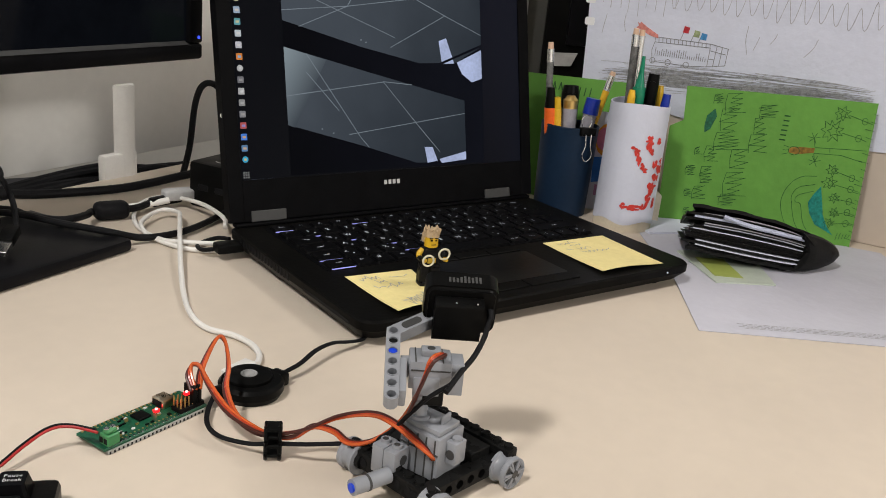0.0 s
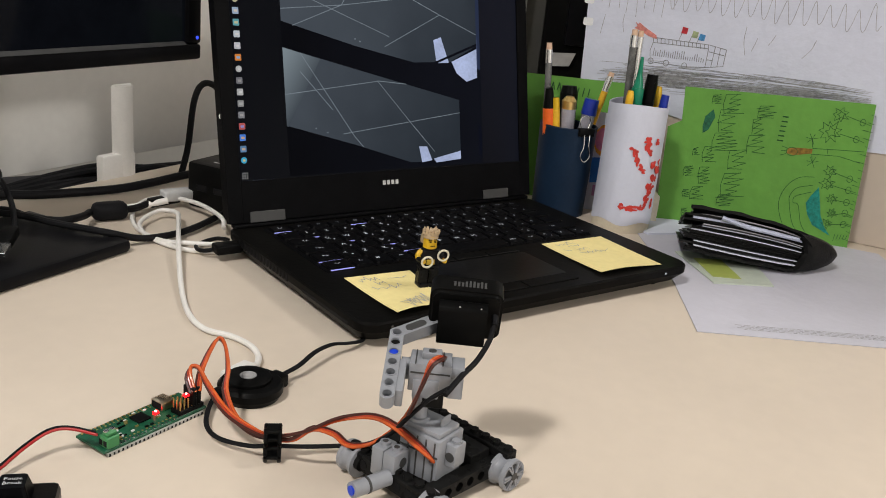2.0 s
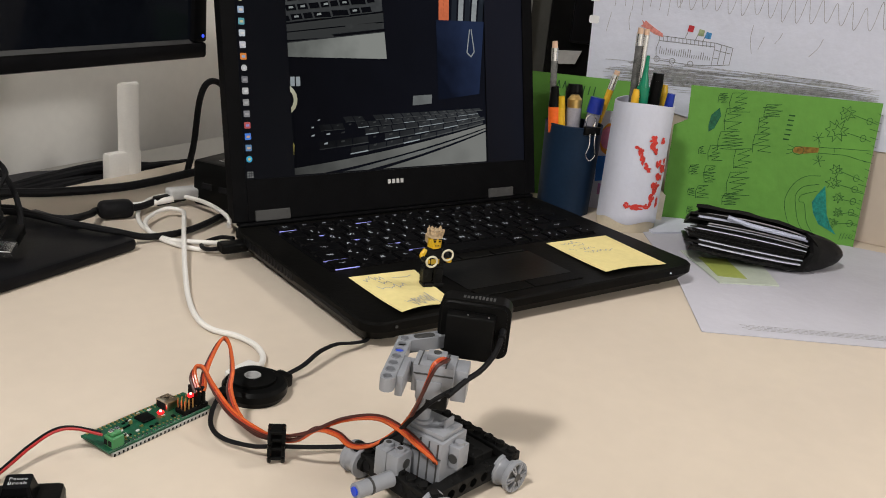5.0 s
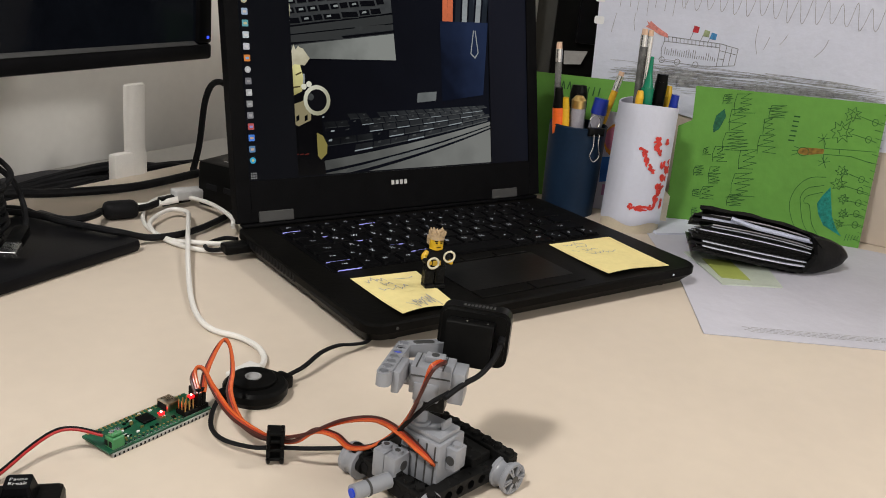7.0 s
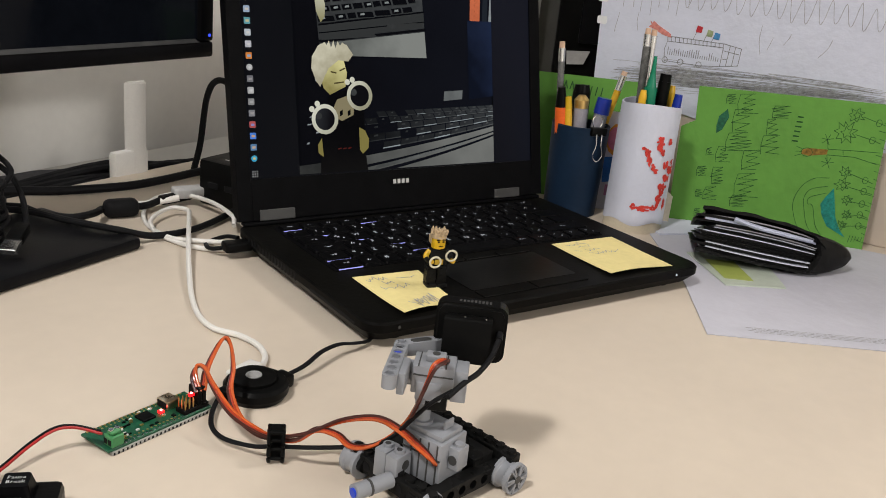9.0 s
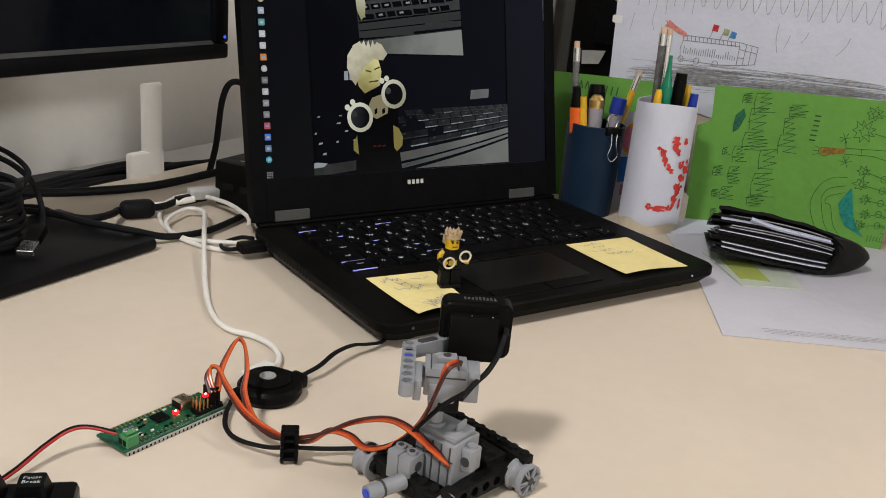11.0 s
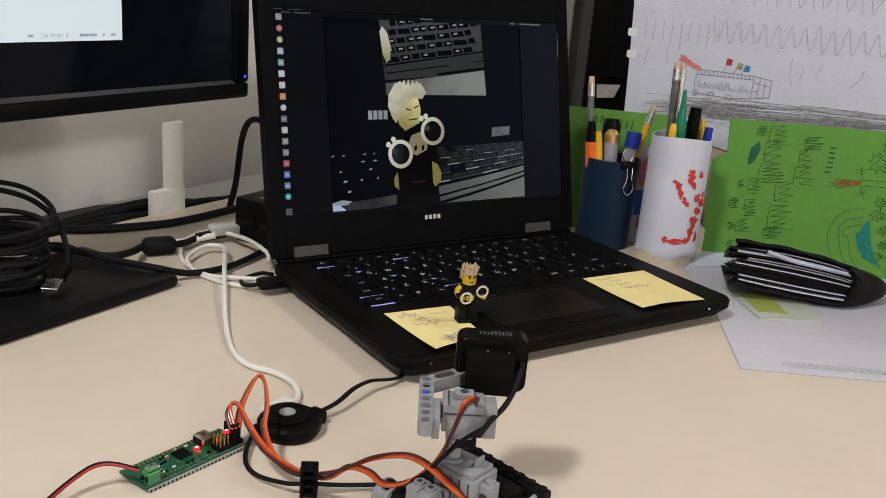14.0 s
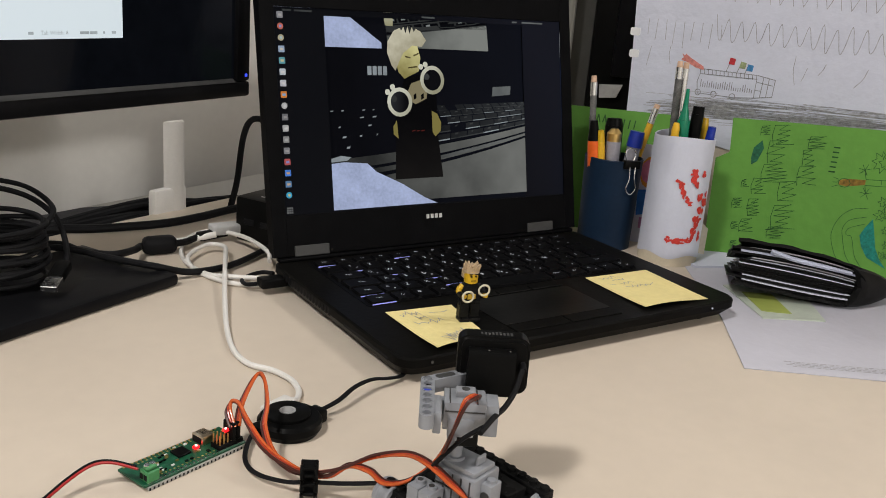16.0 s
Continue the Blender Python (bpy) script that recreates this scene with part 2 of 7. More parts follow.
def smear(name, low, high, start, end, blotch=0.5, scale=30.0, stretch=(1, 1), rough=0.6):
    """A lit picture surface that runs from one colour to another between two points (mm), with blurred blotches in it."""
    m = bpy.data.materials.new(name)
    m.use_nodes = True
    nt = m.node_tree
    b = nt.nodes["Principled BSDF"]
    b.inputs["Base Color"].default_value = (0.002, 0.002, 0.0025, 1)
    b.inputs["Roughness"].default_value = rough
    b.inputs["Specular IOR Level"].default_value = 0.0 if rough > 0.3 else 0.05
    b.inputs["Emission Strength"].default_value = 1.0
    co = nt.nodes.new("ShaderNodeTexCoord")
    a, d = Vector((*start, 0)) / 1000, (Vector((*end, 0)) - Vector((*start, 0))) / 1000
    off = nt.nodes.new("ShaderNodeVectorMath")
    off.operation, off.inputs[1].default_value = "SUBTRACT", a
    nt.links.new(co.outputs["Object"], off.inputs[0])
    dot = nt.nodes.new("ShaderNodeVectorMath")
    dot.operation, dot.inputs[1].default_value = "DOT_PRODUCT", d / d.length_squared
    nt.links.new(off.outputs[0], dot.inputs[0])
    mp = nt.nodes.new("ShaderNodeMapping")
    mp.inputs["Scale"].default_value = (stretch[0], stretch[1], 1)
    nt.links.new(co.outputs["Object"], mp.inputs["Vector"])
    nz = nt.nodes.new("ShaderNodeTexNoise")
    nz.inputs["Scale"].default_value, nz.inputs["Detail"].default_value = scale, 4
    nt.links.new(mp.outputs[0], nz.inputs["Vector"])
    ad = nt.nodes.new("ShaderNodeMath")
    ad.operation, ad.inputs[1].default_value = "MULTIPLY_ADD", blotch * 2
    nt.links.new(nz.outputs["Fac"], ad.inputs[0])
    nt.links.new(dot.outputs["Value"], ad.inputs[2])
    sh = nt.nodes.new("ShaderNodeMath")
    sh.operation, sh.use_clamp, sh.inputs[1].default_value = "SUBTRACT", True, blotch
    nt.links.new(ad.outputs[0], sh.inputs[0])
    mx = nt.nodes.new("ShaderNodeMix")
    mx.data_type = "RGBA"
    mx.inputs["A"].default_value, mx.inputs["B"].default_value = (*low, 1), (*high, 1)
    nt.links.new(sh.outputs[0], mx.inputs["Factor"])
    nt.links.new(mx.outputs["Result"], b.inputs["Emission Color"])
    return m


E = {
    "dim": smear("picture_black", (0.0016, 0.0018, 0.0028), (0.0042, 0.0050, 0.0085), (60, 80), (275, 100), 0.3),
    "slate": smear("picture_slate", (0.020, 0.026, 0.034), (0.060, 0.072, 0.088), (230, 20), (70, 120), 0.35, 14),
    "slate2": smear("picture_pale_slate", (0.044, 0.054, 0.067), (0.24, 0.29, 0.32), (90, 76), (50, 104), 0.05, 14),
    "line": emis("picture_line", (0.15, 0.18, 0.21)),
    "sky": emis("picture_pale_blue", (0.36, 0.42, 0.62)),
    "grey": smear("picture_grey", (0.010, 0.011, 0.012), (0.05, 0.053, 0.055), (0, 0), (0, 60), 0.6, 90),
    "grey2": smear("picture_mid_grey", (0.030, 0.032, 0.032), (0.13, 0.14, 0.14), (0, 20), (300, 20), 0.45, 60),
    "grey3": emis("picture_pale_grey", (0.22, 0.24, 0.25)),
    "orange": emis("picture_orange", (0.50, 0.12, 0.05)),
    # dark desktop; the bluish reflection at its right is put into the emission
    "desk": smear("desktop_dark_glare", (0.0022, 0.0026, 0.0040), (0.0055, 0.0065, 0.012), (215, 50), (310, 100), 0.1, 6, rough=0.14),
}
laptop = base("laptop", pose(0, 0, 0), "open black business laptop with lit keyboard on the desk", "laptop")
TOP = 0.0195


def laptop_base():
    bm = B()
    out = rrect(0, 0.335, 0, 0.224, 0.014, 6)
    inset = rrect(0.006, 0.329, 0.008, 0.218, 0.012, 6)
    lo = [bm.verts.new((x, y, 0.004)) for x, y in inset]
    mid = [bm.verts.new((x, y, 0.0125)) for x, y in out]
    hi = [bm.verts.new((x, y, TOP - 0.0015)) for x, y in out]
    up = [bm.verts.new((x + (0.1675 - x) * 0.008, y + (0.112 - y) * 0.012, TOP)) for x, y in out]
    n = len(out)
    for a, b in ((lo, mid), (mid, hi), (hi, up)):
        for i in range(n):
            bm.faces.new((a[i], a[(i + 1) % n], b[(i + 1) % n], b[i]))
    bm.faces.new(lo[::-1])
    bm.faces.new(up)
    body = part("base", bm, M["deck"], laptop, "black plastic base with palm rest")
    for x, y in ((0.03, 0.02), (0.305, 0.02), (0.03, 0.2), (0.305, 0.2)):
        bm = B()
        cyl(bm, (x, y, 0.0), (0, 0, 1), 0.006, 0.0045, 12)
        part("foot", bm, M["rubber"], laptop)
    for i in range(16):                       # cooling slots on the left side
        bm = B()
        y = 0.196 - i * 0.0056
        box(bm, -0.0004, 0.0012, y - 0.0032, y, 0.0075 + 0.004, 0.0172, 0.0003, 1)
        part("vent_slat", bm, M["rubber"], body)
    bm = B()
    box(bm, -0.0004, 0.001, 0.02, 0.086, 0.0118, 0.0148, 0.0004, 1)
    part("card_slot", bm, M["rubber"], body)
    bm = B()
    cyl(bm, (0.022, -0.0003, 0.0155), (0, -1, 0), 0.0011, 0.0006, 8)
    part("status_light", bm, M["hinge"], body)
    bm = B()
    cyl(bm, (0.300, -0.0003, 0.0155), (0, -1, 0), 0.0009, 0.0006, 8)
    part("status_light", bm, M["legend"], body)
    bm = B()
    box(bm, 0.004, 0.331, 0.2135, 0.222, TOP, TOP + 0.0035, 0.0012)
    part("hinge_rail", bm, M["lap"], laptop)


laptop_base()


def keyboard():
    bm = B()
    prism(bm, rrect(0.026, 0.309, 0.0965, 0.2085, 0.003, 3), TOP - 0.001, TOP + 0.0004)
    board = part("keyboard", bm, M["key"], laptop, "black backlit keyboard")
    p = 0.01865
    x0 = 0.0285
    rows = [
        (0.1985, 0.0125, [("Esc", 1)] + [(s, 0.985) for s in "F1 F2 F3 F4 F5 F6 F7 F8 F9 F10 F11 F12".split()] + [("Ins", 0.98), ("Del", 0.98)]),
        (0.1805, 0.0165, [("º", 1)] + [(s, 1) for s in "1234567890'¡"] + [("<", 2)]),
        (0.1618, 0.0165, [("Tab", 1.5)] + [(s, 1) for s in "QWERTYUIOP`+"] + [("", 1.5)]),
        (0.1431, 0.0165, [("Caps", 1.75)] + [(s, 1) for s in "ASDFGHJKLÑ´ç"] + [("", 1.25)]),
        (0.1244, 0.0165, [("Shift", 1.25), ("<", 1)] + [(s, 1) for s in "ZXCVBNM,.-"] + [("Shift", 2.75)]),
        (0.1055, 0.0165, [("Ctrl", 1.25), ("Fn", 1), ("#", 1), ("Alt", 1), ("", 5.4), ("AltGr", 1), ("Ctrl", 1.2), ("<", 1.05), ("v", 1.05), (">", 1.05)]),
    ]
    for r, (yc, h, keys) in enumerate(rows):
        x = x0
        for k, (s, w) in enumerate(keys):
            wd = w * p
            cx = x + wd / 2
            x += wd
            bm = B()
            a, b = wd / 2 - 0.0011, h / 2
            lo = [bm.verts.new((q[0], q[1], 0)) for q in rrect(-a, a, -b, b, 0.0012, 1)]
            hi = [bm.verts.new((q[0], q[1], 0.0021)) for q in rrect(-a + 0.0009, a - 0.0009, -b + 0.0007, b - 0.001, 0.0012, 1)]
            n = len(lo)
            for i in range(n):
                bm.faces.new((lo[i], lo[(i + 1) % n], hi[(i + 1) % n], hi[i]))
            bm.faces.new(hi)
            if s:
                size = 0.0062 if len(s) == 1 else 0.0034
                words = lettering(s, size, pose(-a * 0.30 if len(s) == 1 else 0, 0.0012 if len(s) == 1 else 0, 0.0023))
                faces = len(bm.faces)
                bm.from_mesh(words)
                bm.faces.ensure_lookup_table()
                for f in bm.faces[faces:]:
                    f.material_index = 1
                if len(s) == 1 and k % 2:
                    box(bm, a * 0.15, a * 0.15 + 0.0012, -0.0038, -0.0030, 0.0020, 0.0023, mi=1)
            # light from under the caps shows as a thin line at the near edge
            if (k * 7 + r * 5) % 4 == 0 and k < 5 and r < 5 or (r > 3 and k < 1):
                v = [bm.verts.new(q) for q in ((-a, -b - 0.0005, 0.0002), (a, -b - 0.0005, 0.0002), (a, -b - 0.0001, 0.0009), (-a, -b - 0.0001, 0.0009))]
                bm.faces.new(v).material_index = 2
            ob = part("key", bm, [M["key"], M["legend"], M["glow"]], board, smooth=False)
            ob.location = (cx, yc, TOP + 0.0005)


keyboard()


def touchpad():
    bm = B()
    prism(bm, rrect(0.103, 0.208, 0.026, 0.080, 0.002, 3), TOP, TOP + 0.0005)
    part("touchpad", bm, M["pad"], laptop, "worn matte touchpad")
    for x0, x1, y0, y1 in ((0.103, 0.1548, 0.012, 0.0245), (0.1562, 0.208, 0.012, 0.0245), (0.106, 0.138, 0.0822, 0.0905), (0.1395, 0.172, 0.0822, 0.0905), (0.1735, 0.205, 0.0822, 0.0905)):
        bm = B()
        box(bm, x0, x1, y0, y1, TOP - 0.0005, TOP + 0.0011, 0.0004, 1)
        part("touchpad_button", bm, M["deck"], laptop)


touchpad()

# the lid: x across, y up the screen, z out of it
LID = pose(0, 0.2245, 0.058, 77.3, 0, 0)
V0, V1 = -0.0352, 0.199
WIN = (0.0590, 0.2742, 0.0012, 0.1690)


def lid():
    bm = B()
    prism(bm, rrect(0, 0.335, V0, V1, 0.008, 5), -0.0105, -0.0046)
    shell = part("lid", bm, M["lap"], laptop, "thin black lid holding the screen")
    shell.matrix_local = LID
    for x0, x1, y0, y1 in ((0, 0.0128, V0, V1), (0.3222, 0.335, V0, V1), (0.0128, 0.3222, V0, 0.0), (0.0128, 0.3222, 0.174, V1)):
        bm = B()
        box(bm, x0, x1, y0, y1, -0.0006, 0.0009, 0.0003, 1)
        part("bezel", bm, M["lap"], shell)
    bm = B()
    for x0, x1, y0, y1 in ((0, 0.002, V0, V1), (0.333, 0.335, V0, V1), (0.002, 0.333, V0, V0 + 0.002), (0.002, 0.333, V1 - 0.002, V1)):
        box(bm, x0, x1, y0, y1, -0.0047, -0.0005)
    part("rim", bm, M["lap"], shell)
    bm = B()
    box(bm, 0.002, 0.333, V0 + 0.002, V1 - 0.002, -0.0047, -0.0041)
    part("back_plate", bm, M["black"], shell)
    w0, w1, h0, h1 = WIN
    bm = B()
    rims = [[bm.verts.new((x, y, z)) for x, y in q] for z in (-0.0010, -0.0007) for q in (((0.0129, 0), (0.3221, 0), (0.3221, 0.174), (0.0129, 0.174)), ((w0, h0), (w1, h0), (w1, h1), (w0, h1)))]
    for a, b in ((0, 1), (1, 3), (3, 2), (2, 0)):
        for i in range(4):
            bm.faces.new((rims[a][i], rims[b][i], rims[b][(i + 1) % 4], rims[a][(i + 1) % 4]))
    bmesh.ops.recalc_face_normals(bm, faces=bm.faces)
    part("screen", bm, E["desk"], shell, "lit screen with a dark desktop and a column of icons")
    for x in (0.019, 0.272):
        bm = B()
        box(bm, x, x + 0.0325, V0 - 0.0005, V0 + 0.0088, -0.007, 0.0022, 0.0006, 1)
        part("hinge_cover", bm, M["hinge"], shell, "dark grey metal hinge cover")
    bm = B()                                   # maker's mark as plain bars
    for i in range(4):
        x = 0.1545 + i * 0.0047
        box(bm, x - 0.0016, x + 0.0014, -0.0128, -0.0088, 0.0009, 0.0013)
    part("logo", bm, M["logo"], shell, "small silver maker's mark")
    bm = B()
    cyl(bm, (0.1675, 0.1875, 0.0009), (0, 0, 1), 0.0022, 0.0004, 14)
    part("webcam_lens", bm, M["mon"], shell)
    cols = [(0.3, 0.3, 0.32), (0.6, 0.15, 0.1), (0.5, 0.45, 0.3), (0.35, 0.45, 0.6), (0.12, 0.35, 0.4), (0.5, 0.55, 0.6), (0.55, 0.55, 0.6), (0.75, 0.25, 0.05), (0.5, 0.5, 0.5), (0.2, 0.2, 0.22),
            (0.5, 0.5, 0.5), (0.3, 0.3, 0.3), (0.25, 0.25, 0.27), (0.5, 0.1, 0.1), (0.08, 0.25, 0.8), (0.12, 0.25, 0.45), (0.05, 0.4, 0.65), (0.25, 0.25, 0.27)]
    for i, c in enumerate(cols):
        v = 0.1675 - i * 0.0094 if i < 17 else 0.004
        u = 0.0186 - i * 0.00006
        bm = B()
        s = 0.0027
        if i == 17:
            for a in range(3):
                for b in range(3):
                    box(bm, u - 0.0025 + a * 0.002, u - 0.0013 + a * 0.002, v - 0.0025 + b * 0.002, v - 0.0013 + b * 0.002, -0.0007, -0.0005)
            mm = [emis("icon_dots", (0.3, 0.3, 0.3), 0.8)]
        else:
            mm = [emis("icon_tint", c, 0.75), emis("icon_mark", [min(1, 0.25 + 1.2 * q) for q in c[::-1]], 0.55)]
            if i in (1, 2, 8, 16):
                cyl(bm, (u, v, -0.0007), (0, 0, 1), s, 0.0002, 14)
                cyl(bm, (u, v, -0.0006), (0, 0, 1), s * 0.45, 0.0002, 10, mi=1)
            else:
                prism(bm, rrect(u - s, u + s, v - s, v + s, 0.0006, 2), -0.0007, -0.0005)
                box(bm, u - s * 0.5, u + s * 0.6, v - s * 0.4, v + s * 0.3, -0.0006, -0.00042, mi=1)
        part("icon", bm, mm, shell, smooth=False)
    for u0, u1 in ((0.021, 0.029), (0.032, 0.048), (0.158, 0.172), (0.262, 0.268), (0.274, 0.300)):
        bm = B()
        box(bm, u0, u1, 0.1708, 0.1722, -0.0007, -0.00055)
        part("menu_bar_text", bm, E["grey2"], shell)
    return shell


LIDOB = lid()


# pictures in the window on the screen: thin lit leaves behind its opening
def poly(bm, pts, mi, z=0.0):
    bm.faces.new([bm.verts.new((x / 1000, y / 1000, z)) for x, y in pts]).material_index = mi


def leaf(name, bm, mats, z, label):
    ob = part(name, bm, mats, LIDOB, label, smooth=False)
    ob.location = (0, 0, z)
    return ob


def columns(name, draw, mats, z, label):
    """Four leaves side by side that show one picture."""
    w0, w1, h0, h1 = WIN
    out = []
    for i in range(4):
        a, b = w0 - 0.001 + (w1 - w0 + 0.002) * i / 4, w0 - 0.001 + (w1 - w0 + 0.002) * (i + 1) / 4
        bm = B()
        poly(bm, [(58, -10), (275.5, -10), (275.5, 170), (58, 170)], 0)
        draw(bm)
        geom = bm.verts[:] + bm.edges[:] + bm.faces[:]
        bmesh.ops.bisect_plane(bm, geom=geom, plane_co=(a, 0, 0), plane_no=(1, 0, 0), clear_inner=True)
        geom = bm.verts[:] + bm.edges[:] + bm.faces[:]
        bmesh.ops.bisect_plane(bm, geom=geom, plane_co=(b, 0, 0), plane_no=(1, 0, 0), clear_outer=True)
        out.append(leaf(name, bm, mats, z - 0.00003 * i, label))
    return out


def seg(bm, pts, w, mi, z):
    stroke(bm, [(x / 1000, y / 1000) for x, y in pts], w / 1000, z, mi)


def draw_ceiling(bm):
    z = 0.00004
    poly(bm, [(58, 133), (136, 112), (200, 98), (243, 99), (276, 115), (276, 170), (58, 170)], 1, z)
    poly(bm, [(58, 111), (143.9, 89.3), (252, 62.4), (252, 12), (203, 4.5), (192, 5), (132, 24), (58, 45)], 1, z)
    poly(bm, [(58, 111), (100, 100), (80, 66), (66, 42), (58, 45)], 4, 1.2 * z)
    for p in ([(93, 151), (173, 121)], [(58, 141), (124, 147), (197, 157)], [(197, 157), (233, 142), (276, 125)], [(232, 143), (168, 112)], [(93, 152), (58, 168)], [(140, 170), (124, 147), (75, 128)],
              [(58, 69), (158.6, 80.7)], [(80.7, 105), (131.6, 31.2), (140, 22)], [(158.6, 80.7), (194.6, 41), (220, 14)], [(120, 34.2), (252, 50)], [(80, 89), (110, 56)], [(158, 81), (190, 78)]):
        seg(bm, p, 0.7, 2, 2 * z)
    for p in ([(223, 119), (232, 122), (240.8, 98), (226, 97.7)], [(244, 99), (276, 112), (276, 84), (262, 80), (250, 88)], [(202, 19.4), (211.5, 19), (217, 5.5), (205, 4.2)], [(219, 7), (252, 13), (252, 5), (222, 3)]):
        poly(bm, p, 3, 3 * z)
    seg(bm, [(222, 97), (276, 116)], 2.2, 0, 4 * z)
    poly(bm, [(58, 44), (132, 23), (105, 10), (58, 3)], 5, z)
    for u, v in ((136, 118), (141, 116), (92, 40), (103, 36)):
        seg(bm, [(u, v), (u + 1, v)], 1, 2, 4 * z)


def draw_pens(bm):
    z = 0.00004
    poly(bm, [(60, 170), (78, 170), (84, 120), (96, 66), (60, 66)], 1, z)
    for k in range(9):                                   # blurred pens in the nearest copy
        q = 62 + k * 3.6
        seg(bm, [(q, 74 + 3 * (k % 3)), (q + 4 + k * 0.3, 38)], 0.8 + 0.5 * (k % 3), (2, 0, 3, 1)[k % 4], 2 * z)
    poly(bm, [(60, 66), (96, 66), (98, 34), (60, 34)], 3, 1.4 * z)
    poly(bm, [(60, 35), (98, 35), (102, -6), (60, -6)], 6, 3 * z)
    for u, s, lo in ((136, 0, 34), (218, 1, 36)):
        poly(bm, [(u - 2, 170), (u + 22, 170), (u + 34, 138), (u + 36, 116), (u + 20, 132), (u + 4, 150)], 1, z)
        poly(bm, [(u + 34, 170), (u + 48, 170), (u + 50, 66), (u + 44, 66), (u + 40, 120)], 3, z)
        pen_tip = [(u + 6, 112 - 8 * s), (u + 10, 113 - 8 * s), (u + 12, 104 - 8 * s), (u + 11, 78), (u + 5, 76)]
        poly(bm, pen_tip, 2, 2 * z)
        poly(bm, [(u + 9, 78), (u + 15, 74), (u + 15, 64), (u + 9, 60)], 0, 2.4 * z)
        poly(bm, [(u + 9, 62), (u + 15, 66), (u + 22, lo), (u + 11, lo)], 5, 2.6 * z)
        poly(bm, [(u + 18, 80), (u + 46, 82), (u + 50, lo), (u + 20, lo)], 3, 1.5 * z)
        poly(bm, [(u + 20, 84), (u + 44, 86), (u + 46, 74), (u + 22, 72)], 4, 2 * z)
        for k in range(7):
            q = u + 20 + k * 3.8
            seg(bm, [(q, 70 + 6 * (k % 3)), (q + 3, lo + 1)], 0.7 + 0.5 * (k % 2), (2, 0, 1)[k % 3], 3 * z)
        poly(bm, [(u + 12, lo), (u + 50, lo), (u + 50, -6), (u + 20, -6)], 6, 3.2 * z)
    poly(bm, [(66, -8), (106, -8), (104, 3), (99, 6), (95, 4), (91, 8), (86, 5), (81, 7), (77, 3), (71, 2)], 7, 4 * z)


def draw_sweep(bm):
    """The picture smeared by the webcam's quick turn."""
    z = 0.00004
    poly(bm, [(58, 170), (84, 170), (100, 110), (110, 40), (114, 1), (58, 1)], 1, z)
    poly(bm, [(58, 120), (74, 100), (96, 1), (58, 1)], 2, 2 * z)
    poly(bm, [(128, 170), (172, 170), (182, 90), (192, 1), (162, 1), (148, 80)], 1, z)
    poly(bm, [(150, 120), (162, 118), (172, 40), (160, 20)], 2, 2 * z)
    poly(bm, [(198, 170), (276, 170), (276, 92), (248, 104), (232, 140), (214, 150)], 2, z)
    poly(bm, [(244, 60), (262, 64), (276, 30), (276, 8), (250, 10)], 1, z)


def key_line(u, f):
    """Height of the keyboard's rows across the picture: f 0 at its far edge, 1 at its near edge."""
    g = (u - 60) / 214
    return (54 + 4 * g) * (1 - f) + (7 + 12 * g + 13 * g * g) * f


def draw_keys(bm):
    """The laptop's keyboard and palm rest as the webcam sees them, larger than the window that shows them."""
    z = 0.00004
    rnd = random.Random(4)
    for k in range(4):
        poly(bm, [(100.5 + k * 5.3, 81), (104.6 + k * 5.3, 81), (104.8 + k * 5.3, 89), (100.7 + k * 5.3, 89)], 5, z)
    us = [58.5 + 19 * i for i in range(15)]
    poly(bm, [(u, key_line(u, 1)) for u in us] + [(us[-1], -33), (58.5, -33)], 3, z)
    for f0, f1 in ((1.20, 1.26), (1.36, 1.44)):
        poly(bm, [(u, key_line(u, f0)) for u in us] + [(u, key_line(u, f1)) for u in us[::-1]], 0, 2 * z)
    poly(bm, [(160, key_line(160, 1.27)), (262, key_line(262, 1.27)), (258, key_line(258, 1.35)), (156, key_line(156, 1.35))], 4, 2 * z)
    rows = [0.06, 0.20, 0.36, 0.55, 0.76, 0.97]
    for r in range(5):
        f0, f1 = rows[r], rows[r + 1] - 0.02 - 0.012 * r
        w = 10.5 + 2.2 * r
        u = 59.0 + 3 * r
        while u < 312:
            d = w - 1.1
            lean = -3.2 + 1.0 * r
            shown = (u - 120) / 90
            if rnd.random() < shown:
                q = [(u + lean, key_line(u, f0)), (u + d + lean, key_line(u + d, f0)), (u + d, key_line(u + d, f1)), (u, key_line(u, f1))]
                poly(bm, q, 1, 2 * z)
                seg(bm, [q[3], q[2]], 0.45 + 0.15 * r, 2 if rnd.random() < 0.7 else 5, 3 * z)
            if rnd.random() < 0.55:
                a, b = u + 0.25 * w, u + 0.25 * w + rnd.uniform(1.5, 4.0)
                fm = f0 * 0.6 + f1 * 0.4
                poly(bm, [(a, key_line(a, fm)), (b, key_line(b, fm)), (b + 0.5, key_line(b, fm) + 1.1 + 0.2 * r), (a + 0.6, key_line(a, fm) + 0.9 + 0.2 * r)], 5 if u < 150 else 2, 4 * z)
            u += w
    poly(bm, [(237, 62), (259, 63.5), (260, 72), (238, 71)], 6, 3 * z)
    poly(bm, [(59.5, 8), (70, 10.5), (80, 9), (76, 6), (60, 5)], 5, 5 * z)


